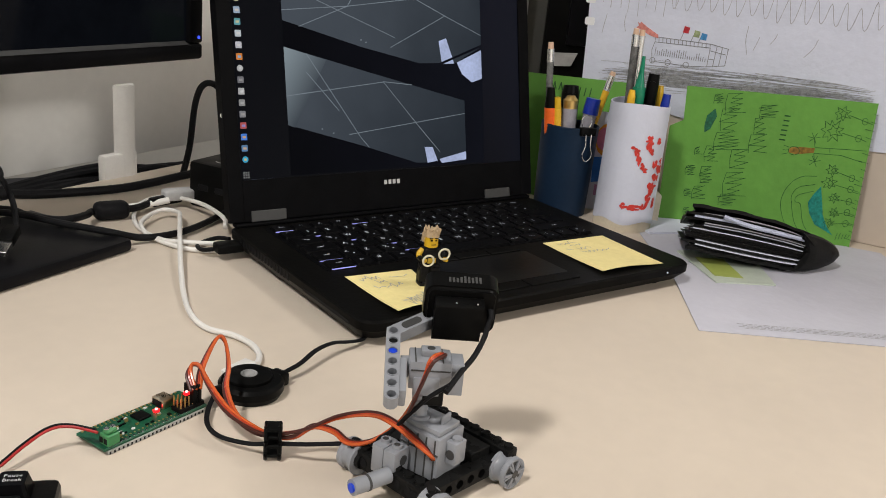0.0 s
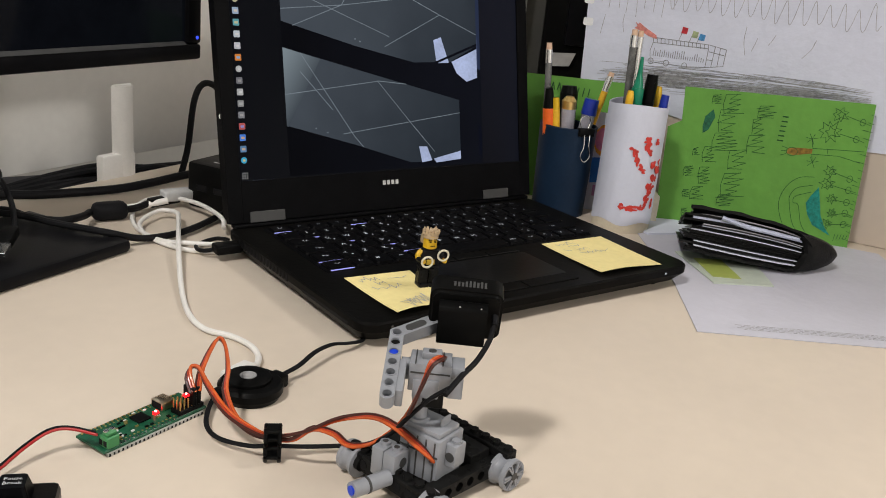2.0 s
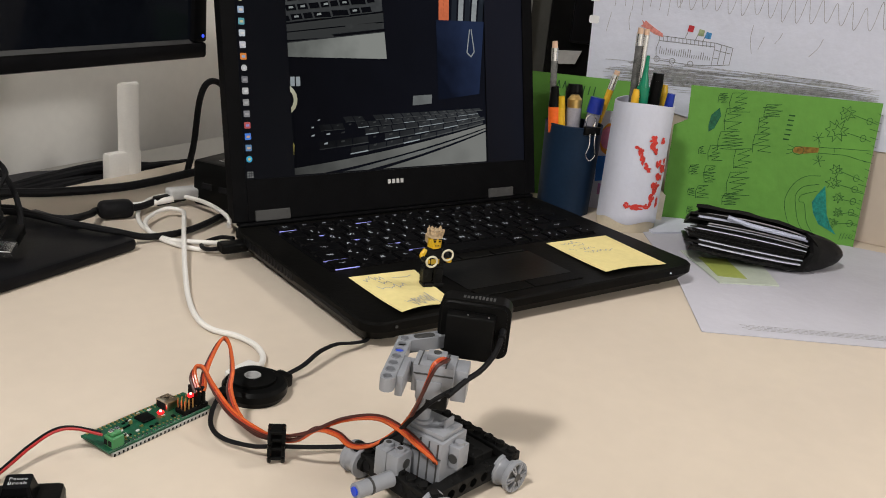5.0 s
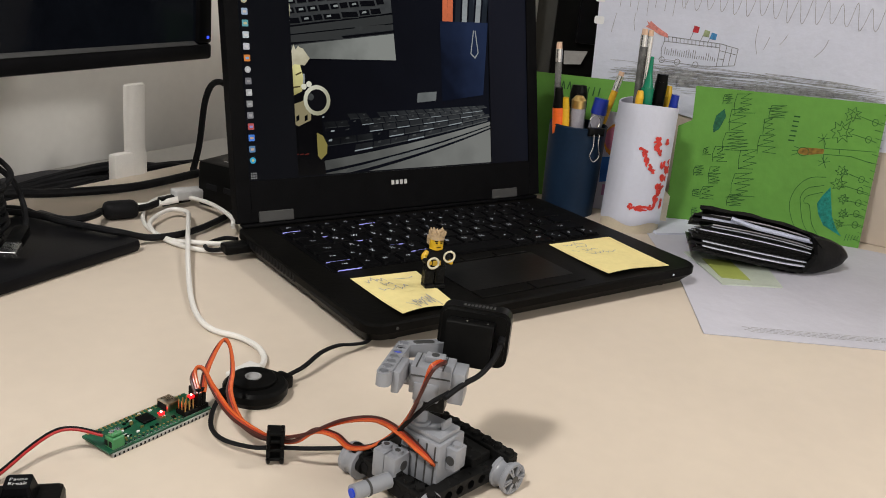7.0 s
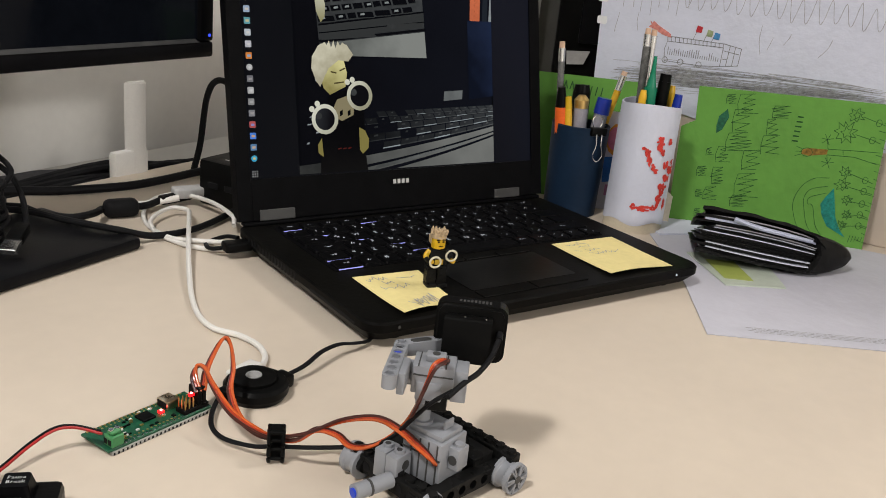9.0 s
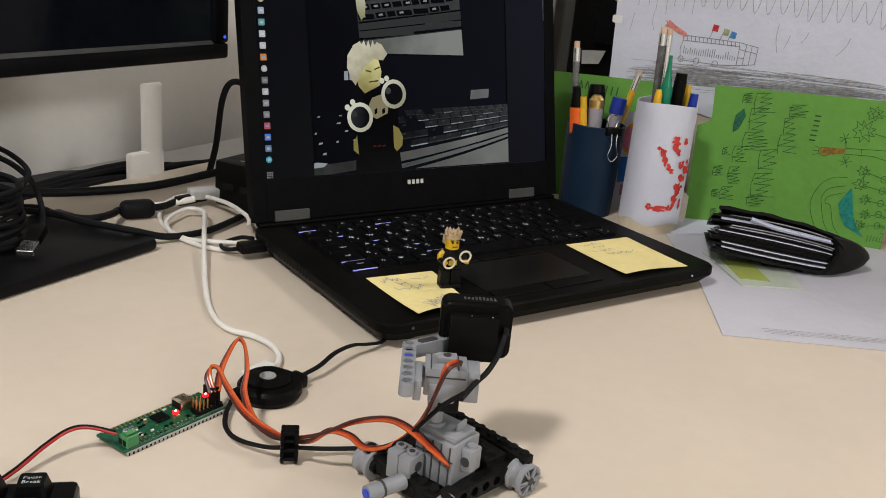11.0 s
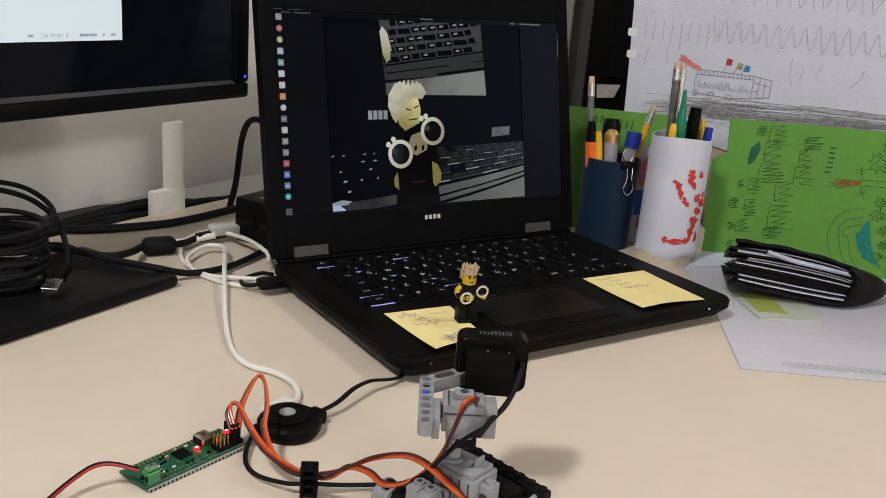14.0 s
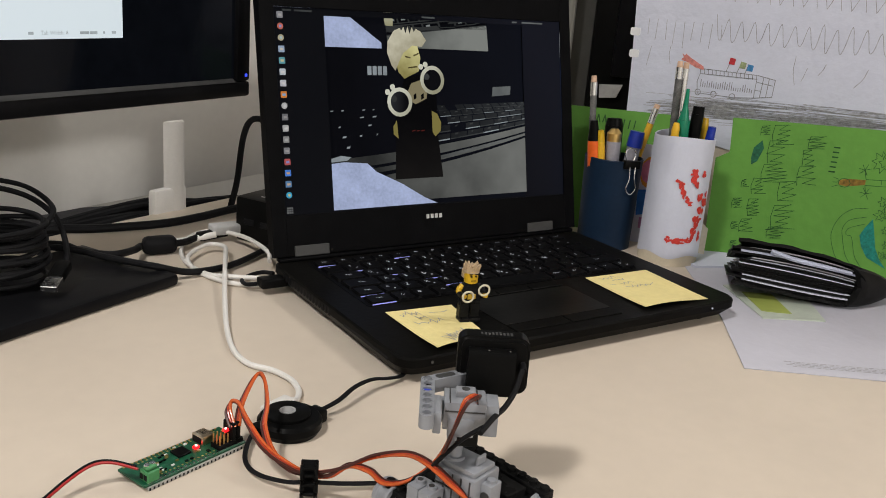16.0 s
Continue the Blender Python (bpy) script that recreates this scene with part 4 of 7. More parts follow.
    marks("writing", c2, [[(-0.045 + k * 0.007, 0.122), (-0.043 + k * 0.007, 0.130), (-0.041 + k * 0.007, 0.122)] for k in range(3)] + [[(-0.014 + k * 0.006, 0.118), (-0.013 + k * 0.006, 0.127)] for k in range(4)], 0.0012, M["ink"], z)
    m3 = pose(0.425, 0.213, 0.0, 86, 0, -45)
    c3 = flat_sheet("picture_card", [(-0.02, 0.0), (0.06, 0.0), (0.06, 0.108), (-0.02, 0.108)], 0.001, m3, M["paper"], "white card with a painted pink and blue figure", "card")
    for pts, col in (([(0.012 * math.cos(a * 0.5) + 0.006, 0.078 + 0.018 * math.sin(a * 0.5)) for a in range(12)], (0.72, 0.30, 0.04)), ([(0.009 * math.cos(a * 0.5) + 0.004, 0.079 + 0.013 * math.sin(a * 0.5)) for a in range(12)], (0.62, 0.20, 0.33)),
                     ([(-0.006, 0.058), (0.012, 0.060), (0.014, 0.034), (-0.004, 0.030)], (0.03, 0.16, 0.55)), ([(0.0, 0.028), (0.003, 0.028), (0.003, 0.016), (0.0, 0.016)], (0.45, 0.20, 0.40))):
        bm = B()
        prism(bm, pts, 0.0011, 0.0013 + 0.0002 * (col[0] < 0.7))
        part("painted_patch", bm, mat("paint_patch", col, 0.7, vary=0.15, scale=200), c3, smooth=False)


green_cards()


# ---- pen cups ----
def pen(name, foot, top, r, mats, label, rings):
    """A pencil or pen standing in a cup; rings: (from, to, radius factor, material index) along it."""
    a, b = Vector(foot), Vector(top)
    d = b - a
    ob = base(name, Matrix.Translation(a), label, "pen", "pens in the cups")
    q = d.to_track_quat("Z", "Y").to_matrix().to_4x4()
    names = {0: "barrel", 1: "tip", 2: "cap", 3: "band"}
    for f0, f1, k, k2, mi in rings:
        bm = B()
        cyl(bm, (0, 0, 0), (0, 0, 1), r * k, d.length * (f1 - f0), 12, r2=r * k2, m=q @ Matrix.Translation((0, 0, d.length * f0)))
        part(names[mi], bm, mats[min(mi, len(mats) - 1)], ob)
    return ob


def cups():
    bx, by = 0.383, 0.221
    cup = base("pen_cup", pose(bx, by, 0), "dark navy pen cup of stiff card beside the laptop", "pen cup")
    bm = B()
    for r, z0, z1 in ((0.0305, 0.0, 0.095),):
        n = 32
        o0 = [bm.verts.new((0.92 * r * math.cos(2 * math.pi * k / n), 0.92 * r * math.sin(2 * math.pi * k / n), z0)) for k in range(n)]
        o1 = [bm.verts.new((r * math.cos(2 * math.pi * k / n), r * math.sin(2 * math.pi * k / n), z1)) for k in range(n)]
        i1 = [bm.verts.new((0.94 * v.co.x, 0.94 * v.co.y, z1)) for v in o1]
        i0 = [bm.verts.new((0.94 * v.co.x, 0.94 * v.co.y, z0 + 0.002)) for v in o0]
        for a, b in ((o0, o1), (o1, i1), (i1, i0)):
            for k in range(n):
                bm.faces.new((a[k], a[(k + 1) % n], b[(k + 1) % n], b[k]))
        bm.faces.new(o0[::-1])
        bm.faces.new(i0)
    part("body", bm, M["cupblue"], cup)
    bm = B()
    tube(bm, [(0.0297 * math.cos(math.pi * k / 16), 0.0297 * math.sin(math.pi * k / 16), 0.0952) for k in range(33)], 0.0011, 6, n=2)
    part("rim", bm, M["cupblue"], cup, "rolled cup rim")
    clip = base("binder_clip", pose(bx - 0.0042, by - 0.0302, 0.089, 0, 0, -14), "black binder clip with steel loops on the cup rim", "clip")
    bm = B()
    box(bm, -0.009, 0.009, -0.003, 0.004, 0.0, 0.0085, 0.001)
    part("jaw", bm, M["black"], clip)
    bm = B()
    tube(bm, [(-0.003, -0.003, 0.002), (-0.003, -0.0045, -0.010), (-0.0055, -0.0045, -0.020), (0, -0.0045, -0.026), (0.0055, -0.0045, -0.020), (0.003, -0.0045, -0.010), (0.003, -0.003, 0.002)], 0.0006, 6)
    part("loop", bm, M["steel"], clip)
    bm = B()
    tube(bm, [(-0.003, 0.003, 0.006), (-0.006, 0.004, 0.016), (0, 0.004, 0.021), (0.006, 0.004, 0.016), (0.003, 0.003, 0.006)], 0.0006, 6)
    part("loop", bm, M["steel"], clip)

    wx, wy = 0.412, 0.155
    can = base("pen_cup", pose(wx, wy, 0, 0, 0, 0), "white paper-wrapped pen cup with a red handprint", "pen cup")
    bm = B()
    n = 40
    rnd = random.Random(5)
    rings = []
    for z, r in ((0.0, 0.0298), (0.010, 0.0302), (0.0101, 0.0308), (0.06, 0.0306), (0.1305, 0.0300)):
        rings.append([bm.verts.new(((r + rnd.uniform(-1, 1) * 0.0002) * math.cos(2 * math.pi * k / n), (r + rnd.uniform(-1, 1) * 0.0002) * math.sin(2 * math.pi * k / n),
                                    z + (0.0022 * math.sin(k * 0.7) if 0.005 < z < 0.02 else 0) + (0.0015 * math.sin(k * 0.31) if z > 0.1 else 0))) for k in range(n)])
    rings.append([bm.verts.new((v.co.x * 0.95, v.co.y * 0.95, v.co.z)) for v in rings[-1]])
    rings.append([bm.verts.new((v.co.x, v.co.y, 0.003)) for v in rings[-1]])
    for j, (a, b) in enumerate(zip(rings, rings[1:])):
        for k in range(n):
            f = bm.faces.new((a[k], a[(k + 1) % n], b[(k + 1) % n], b[k]))
            f.material_index = 1 if j == 0 else 0
    bm.faces.new(rings[0][::-1])
    bm.faces.new(rings[-1])
    part("wrapping", bm, [M["paper"], mat("cream_card", (0.62, 0.55, 0.43), 0.8, vary=0.1, scale=60)], can)
    # the handprint wraps the side of the cup
    def daub(name, pts, seed):
        r2 = random.Random(seed)
        bm = B()
        for (u, v, w, h) in pts:
            for k in range(9):
                uu, vv = u + r2.uniform(-0.5, 0.5) * w, v + r2.uniform(-0.5, 0.5) * h
                ww, hh = w * r2.uniform(0.4, 0.9), h * r2.uniform(0.4, 0.85)
                cs = []
                for q in range(7):
                    a = 2 * math.pi * q / 7
                    su, sv = uu + ww * 0.5 * math.cos(a) * r2.uniform(0.7, 1.2), vv + hh * 0.5 * math.sin(a) * r2.uniform(0.7, 1.2)
                    t = radians(-128) + su / 0.0308
                    cs.append(bm.verts.new((0.03115 * math.cos(t), 0.03115 * math.sin(t), sv)))
                bm.faces.new(cs)
                for q in cs:
                    q.co.x *= 1 + k * 0.0006
                    q.co.y *= 1 + k * 0.0006
        part(name, bm, M["handred"], can, "smeared red finger paint")
    daub("thumb_mark", [(-0.0048, 0.0875, 0.0042, 0.005), (-0.002, 0.083, 0.004, 0.007), (0.0015, 0.077, 0.0042, 0.008), (0.0055, 0.071, 0.003, 0.006), (0.0088, 0.0665, 0.005, 0.0035)], 1)
    daub("finger_mark", [(0.0088, 0.098, 0.005, 0.006), (0.0098, 0.0925, 0.0055, 0.007), (0.0130, 0.085, 0.004, 0.006)], 2)
    daub("finger_mark", [(0.0215, 0.0975, 0.0042, 0.0055)], 3)
    daub("finger_mark", [(0.0195, 0.0745, 0.0055, 0.0075), (0.029, 0.0755, 0.003, 0.005)], 4)
    daub("palm_mark", [(0.0280, 0.066, 0.008, 0.008), (0.0245, 0.058, 0.008, 0.009), (0.0215, 0.049, 0.008, 0.008), (0.0195, 0.041, 0.007, 0.008), (0.0185, 0.034, 0.0045, 0.006), (0.027, 0.033, 0.004, 0.010)], 5)
    daub("wrist_mark", [(-0.0075, 0.0285, 0.004, 0.005), (-0.001, 0.0275, 0.007, 0.0050), (0.006, 0.028, 0.008, 0.0040), (0.013, 0.0285, 0.007, 0.004), (0.018, 0.030, 0.004, 0.005)], 6)

    yel = mat("yellow_pencil_paint", (0.78, 0.45, 0.03), 0.35)
    grey_black = mat("grey_black_pencil", (0.12, 0.12, 0.12), 0.22, vary=0.6, scale=120, spec=0.5)
    clear = mat("clear_pen_plastic", (0.30, 0.29, 0.33), 0.12, vary=0.2, scale=100)
    dgreen = mat("green_pen_plastic", (0.01, 0.20, 0.11), 0.25)
    orng = mat("orange_marker", (0.85, 0.14, 0.02), 0.4)
    dblue = mat("blue_cap", (0.01, 0.03, 0.30), 0.3)
    tanr = mat("eraser", (0.62, 0.42, 0.30), 0.7)
    def at(u, w, z):                             # u to the right of the cup's middle, w away
        return (bx + 0.79 * u + 0.61 * w, by - 0.61 * u + 0.79 * w, z)
    def at2(u, w, z):
        return (wx + 0.79 * u + 0.61 * w, wy - 0.61 * u + 0.79 * w, z)
    pen("pencil", at(-0.015, 0.010, 0.006), at(-0.030, 0.018, 0.176), 0.0035, [grey_black, M["steel"], tanr], "black pencil with white stripe and eraser end", [(0, 0.88, 1, 1, 0), (0.88, 0.96, 1.05, 1.05, 1), (0.96, 1, 0.9, 0.8, 2)])
    pen("marker", at(-0.012, -0.008, 0.006), at(-0.027, -0.012, 0.133), 0.0066, [orng, orng, M["black"]], "orange highlighter with black cap", [(0, 0.84, 1, 1, 0), (0.84, 0.94, 1.0, 0.72, 2), (0.94, 1, 0.72, 0.6, 2)])
    pen("pencil", at(-0.004, -0.012, 0.006), at(-0.019, -0.014, 0.124), 0.0042, [yel, M["yellow"]], "plain yellow wooden pencil", [(0, 0.9, 1, 1, 0), (0.9, 1, 1, 0.8, 1)])
    pen("glitter_pen", at(0.0, -0.006, 0.006), at(-0.004, -0.006, 0.126), 0.0078, [clear, clear, M["gold"]], "clear glitter pen with gold cap", [(0, 0.89, 1, 1, 0), (0.89, 0.96, 0.95, 1.0, 2), (0.96, 1, 1.0, 0.5, 2)])
    pen("marker", at(0.002, 0.012, 0.006), at(-0.002, 0.022, 0.133), 0.0095, [M["black"], M["black"]], "thick black plastic felt marker", [(0, 0.94, 1, 1, 0), (0.94, 1, 0.98, 0.8, 1)])
    pen("marker", at(0.008, -0.004, 0.006), at(0.021, 0.002, 0.124), 0.0072, [clear, clear, dblue], "clear pen with dark blue cap", [(0, 0.86, 1, 1, 0), (0.86, 1, 1.15, 1.05, 2)])
    pen("pencil", at(0.006, 0.010, 0.006), at(0.040, 0.018, 0.152), 0.0036, [yel, M["steel"], tanr], "yellow pencil with a steel ferrule", [(0, 0.86, 1, 1, 0), (0.86, 0.97, 1.05, 1.05, 1), (0.97, 1, 0.9, 0.8, 2)])
    pen("pencil", at2(-0.008, 0.006, 0.006), at2(-0.014, 0.012, 0.201), 0.0034, [grey_black, M["steel"], tanr], "black striped pencil with eraser end", [(0, 0.91, 1, 1, 0), (0.91, 0.97, 1.05, 1.05, 1), (0.97, 1, 0.9, 0.8, 2)])
    pen("pencil", at2(-0.004, 0.010, 0.006), at2(-0.007, 0.016, 0.200), 0.0034, [M["steel"], M["steel"], tanr], "grey pencil with eraser end", [(0, 0.91, 1, 1, 0), (0.91, 0.97, 1.05, 1.05, 1), (0.97, 1, 0.9, 0.8, 2)])
    pen("correction_pen", at2(-0.003, -0.004, 0.006), at2(-0.005, -0.002, 0.176), 0.0065, [dgreen, dgreen, dgreen], "green plastic correction pen", [(0, 0.82, 1, 1, 0), (0.82, 0.9, 0.8, 0.4, 1), (0.9, 1, 0.4, 0.25, 2)])
    pen("pencil", at2(-0.012, -0.010, 0.006), at2(-0.013, -0.012, 0.143), 0.004, [yel, yel], "short yellow wooden pencil", [(0, 0.95, 1, 1, 0), (0.95, 1, 1, 0.7, 1)])
    pen("marker", at2(0.006, 0.002, 0.006), at2(0.010, 0.006, 0.159), 0.0062, [M["black"], M["black"]], "slim black felt-tip marker", [(0, 0.95, 1, 1, 0), (0.95, 1, 0.95, 0.9, 1)])
    pen("marker", at2(0.013, 0.012, 0.006), at2(0.020, 0.016, 0.147), 0.005, [M["yellow"], M["yellow"]], "yellow plastic felt pen", [(0, 0.95, 1, 1, 0), (0.95, 1, 1, 0.7, 1)])
    pen("ball_pen", at2(0.016, -0.002, 0.006), at2(0.0245, -0.002, 0.141), 0.0042, [clear, clear, dblue], "clear ball pen with blue cap", [(0, 0.9, 1, 1, 0), (0.9, 1, 1.1, 0.95, 2)])


cups()


# ---- papers, wallet, notes ----
def papers():
    # white paper again, with the weaker light on the letter put into its colour
    p = flat_sheet("letter_paper", [(0.254, -0.074), (0.45, -0.215), (0.62, -0.02), (0.56, 0.08), (0.445, 0.165), (0.42, 0.142), (0.326, 0.009)], 0.0006, pose(0, 0, 0.0002), mat("letter_sheet_shaded", (0.51, 0.505, 0.57), 0.85, vary=0.05, scale=18, bump=0.2, wrinkle=0.004), "white printed letter lying on the desk", "paper")
    bm = B()
    a = Vector((0.295, -0.078, 0))
    d = (Vector((0.40, -0.150, 0)) - a).normalized()
    s = Vector((-d.y, d.x, 0))
    rnd = random.Random(2)
    for r in range(4):
        x = 0.0 if r % 2 == 0 else 0.004
        while x < 0.125:
            w = rnd.uniform(0.002, 0.006)
            q = [a + d * x - s * 0.0028 * r, a + d * (x + w) - s * 0.0028 * r, a + d * (x + w) - s * (0.0028 * r + 0.0011), a + d * x - s * (0.0028 * r + 0.0011)]
            bm.faces.new([bm.verts.new((v.x, v.y, 0.00075)) for v in q])
            x += w + 0.0013
    part("small_print", bm, M["pencil"], p, "fine grey print in lines", smooth=False)
    flat_sheet("leaflet", [(0.359, -0.009), (0.408, -0.037), (0.475, 0.045), (0.397, 0.067)], 0.0012, pose(0, 0, 0.0009), mat("pale_green_leaflet", (0.50, 0.55, 0.47), 0.35, vary=0.12, scale=40), "pale green glossy leaflet under the wallet", "leaflet")
    flat_sheet("leaflet_band", [(0.371, 0.002), (0.392, -0.014), (0.42, 0.03), (0.397, 0.045)], 0.0004, pose(0, 0, 0.0022), mat("olive_print", (0.36, 0.42, 0.10), 0.4, vary=0.1), "olive green printed patch of a leaflet", "leaflet")
    flat_sheet("folded_paper", [(0.415, 0.118), (0.468, 0.10), (0.49, 0.14), (0.455, 0.165), (0.425, 0.16)], 0.002, pose(0, 0, 0.0009), M["paper"], "folded white paper beside the pen cup", "paper")
    flat_sheet("standing_paper", [(0, 0), (0.05, 0), (0.05, 0.03), (0.022, 0.052), (0, 0.055)], 0.001, pose(0.428, 0.185, 0.0, 85, 0, -52), mat("cream_paper", (0.62, 0.56, 0.46), 0.8), "cream folded paper standing behind the white cup", "paper")


papers()


def wallet():
    w = base("wallet", pose(0.4, 0.055, 0.0022, 0, 0, -34), "black leather wallet stuffed with cards, lying fanned open", "wallet")
    # x runs along the cards towards the folded end, y away; the far side lies flatter than the open side
    L, D, FRONT = 0.100, 0.085, -0.014

    def settle(bm):
        for v in bm.verts:
            x, y, z = v.co
            u = min(1.0, max(0.0, (x - 0.092) / 0.05))
            k = min(1.0, max(0.0, 1.0 - (y - FRONT) / D))
            y2 = y - 0.020 * k * (1.0 - u) + 0.006 * k * u
            d = min(1.0, max(0.0, (y2 + 0.034) / 0.105))
            fan = k * (1.0 - min(1.0, max(0.0, (x - 0.013) / 0.085)))
            z2 = max(0.0, z * (1.0 - 0.72 * d) * (1.0 - 0.22 * u))
            v.co = (x - 0.030 * fan, y2, z2 + (0.0095 + 0.15 * z) * fan)
        return bm

    def cover(z0, z1, sag):
        bm = B()
        n, t = 12, 0.0026
        top, bot = [], []
        for i in range(n + 1):
            f = i / n
            z = z0 + (z1 - z0) * f + sag * math.sin(math.pi * f)
            a, b = [], []
            for j in range(7):
                y = FRONT + D * j / 6
                x = 0.013 + 0.004 * math.sin(j * 1.1) + (L - 0.013) * f
                e = 0.0007 * math.sin(i * 1.7 + j)
                a.append(bm.verts.new((x, y, z + t + e)))
                b.append(bm.verts.new((x, y, z + e * 0.5)))
            top.append(a)
            bot.append(b)
        for i in range(n):
            for j in range(6):
                bm.faces.new((top[i][j], top[i + 1][j], top[i + 1][j + 1], top[i][j + 1]))
                bm.faces.new((bot[i][j + 1], bot[i + 1][j + 1], bot[i + 1][j], bot[i][j]))
            for j in (0, 6):
                q = (bot[i][j], bot[i + 1][j], top[i + 1][j], top[i][j])
                bm.faces.new(q if j == 0 else q[::-1])
        for i in (0, n):
            for j in range(6):
                q = (bot[i][j], top[i][j], top[i][j + 1], bot[i][j + 1])
                bm.faces.new(q if i == 0 else q[::-1])
        return settle(bm)
    part("cover", cover(0.0400, 0.0375, 0.0035), M["leather"], w)
    part("cover", cover(0.0050, 0.0008, -0.0008), M["leather"], w)
    # the folded end: a closed, rounded pillow of leather
    bm = B()
    prof = [(0.090, 0.0)]
    for k in range(13):
        a = -math.pi / 2 + math.pi * k / 12
        prof.append((0.104 + 0.040 * math.cos(a) ** 0.8 if k not in (0, 12) else 0.104, 0.0205 + 0.0205 * math.sin(a)))
    prof += [(0.090, 0.0405), (0.096, 0.034), (0.1005, 0.021), (0.096, 0.008)]
    cx, cz = 0.118, 0.0205
    rings = []
    for sc, y in ((0.55, FRONT - 0.0045), (0.86, FRONT - 0.003), (1.0, FRONT + 0.001), (1.0, FRONT + D * 0.33), (1.0, FRONT + D * 0.66), (0.97, FRONT + D)):
        rings.append([bm.verts.new((cx + (x - cx) * sc, y + 0.0006 * math.sin(n * 2.1 + y * 300), cz + (z - cz) * sc)) for n, (x, z) in enumerate(prof)])
    m = len(prof)
    for a, b in zip(rings, rings[1:]):
        for i in range(m):
            bm.faces.new((a[i], b[i], b[(i + 1) % m], a[(i + 1) % m]))
    bm.faces.new(rings[0])
    bm.faces.new(rings[-1][::-1])
    bmesh.ops.recalc_face_normals(bm, faces=bm.faces)
    part("spine", settle(bm), M["leather"], w)
    rnd = random.Random(6)
    pale = mat("pale_card", (0.42, 0.45, 0.58), 0.35)
    grey = mat("grey_card", (0.30, 0.30, 0.32), 0.4)
    kinds = [M["leather"], M["paper"], M["leather"], M["paper"], M["black"], M["leather"], M["black"], M["leather"], M["paper"], M["black"], M["paper"], grey, M["leather"], pale, M["leather"], grey]
    for i, km in enumerate(kinds):
        f = i / (len(kinds) - 1)
        z0 = 0.0075 + f * 0.0290
        z1 = 0.0040 + f * 0.0310
        thin = km in (M["paper"], grey)
        x0 = rnd.uniform(0.014, 0.026) if thin else rnd.uniform(0.008, 0.018)
        y0 = FRONT + rnd.uniform(0.001, 0.005)
        h = 0.0010 if thin else 0.0019
        bm = B()
        n = 6
        lo, hi = [], []
        for q in range(n + 1):
            g = q / n
            x = x0 + (0.098 - x0) * g
            z = z0 + (z1 - z0) * g + 0.0018 * math.sin(math.pi * g) * (2 * f - 0.6)
            lo.append([bm.verts.new((x, y, z)) for y in (y0, FRONT + D * 0.8)])
            hi.append([bm.verts.new((x, y, z + h)) for y in (y0, FRONT + D * 0.8)])
        for q in range(n):
            bm.faces.new((hi[q][0], hi[q + 1][0], hi[q + 1][1], hi[q][1]))
            bm.faces.new((lo[q][1], lo[q + 1][1], lo[q + 1][0], lo[q][0]))
            bm.faces.new((lo[q][0], lo[q + 1][0], hi[q + 1][0], hi[q][0]))
            bm.faces.new((hi[q][1], hi[q + 1][1], lo[q + 1][1], lo[q][1]))
        bm.faces.new((lo[0][1], lo[0][0], hi[0][0], hi[0][1]))
        bm.faces.new((lo[n][0], lo[n][1], hi[n][1], hi[n][0]))
        part("card", settle(bm), km, w, smooth=False)
    bm = B()
    tube(bm, [(0.036, -0.0125, 0.0375), (0.052, -0.0140, 0.0345), (0.072, -0.0140, 0.0335), (0.092, -0.012, 0.0325)], 0.0030, 8, flat=0.7)
    part("crumpled_slip", settle(bm), pale, w, "crumpled pale blue paper slip")


wallet()


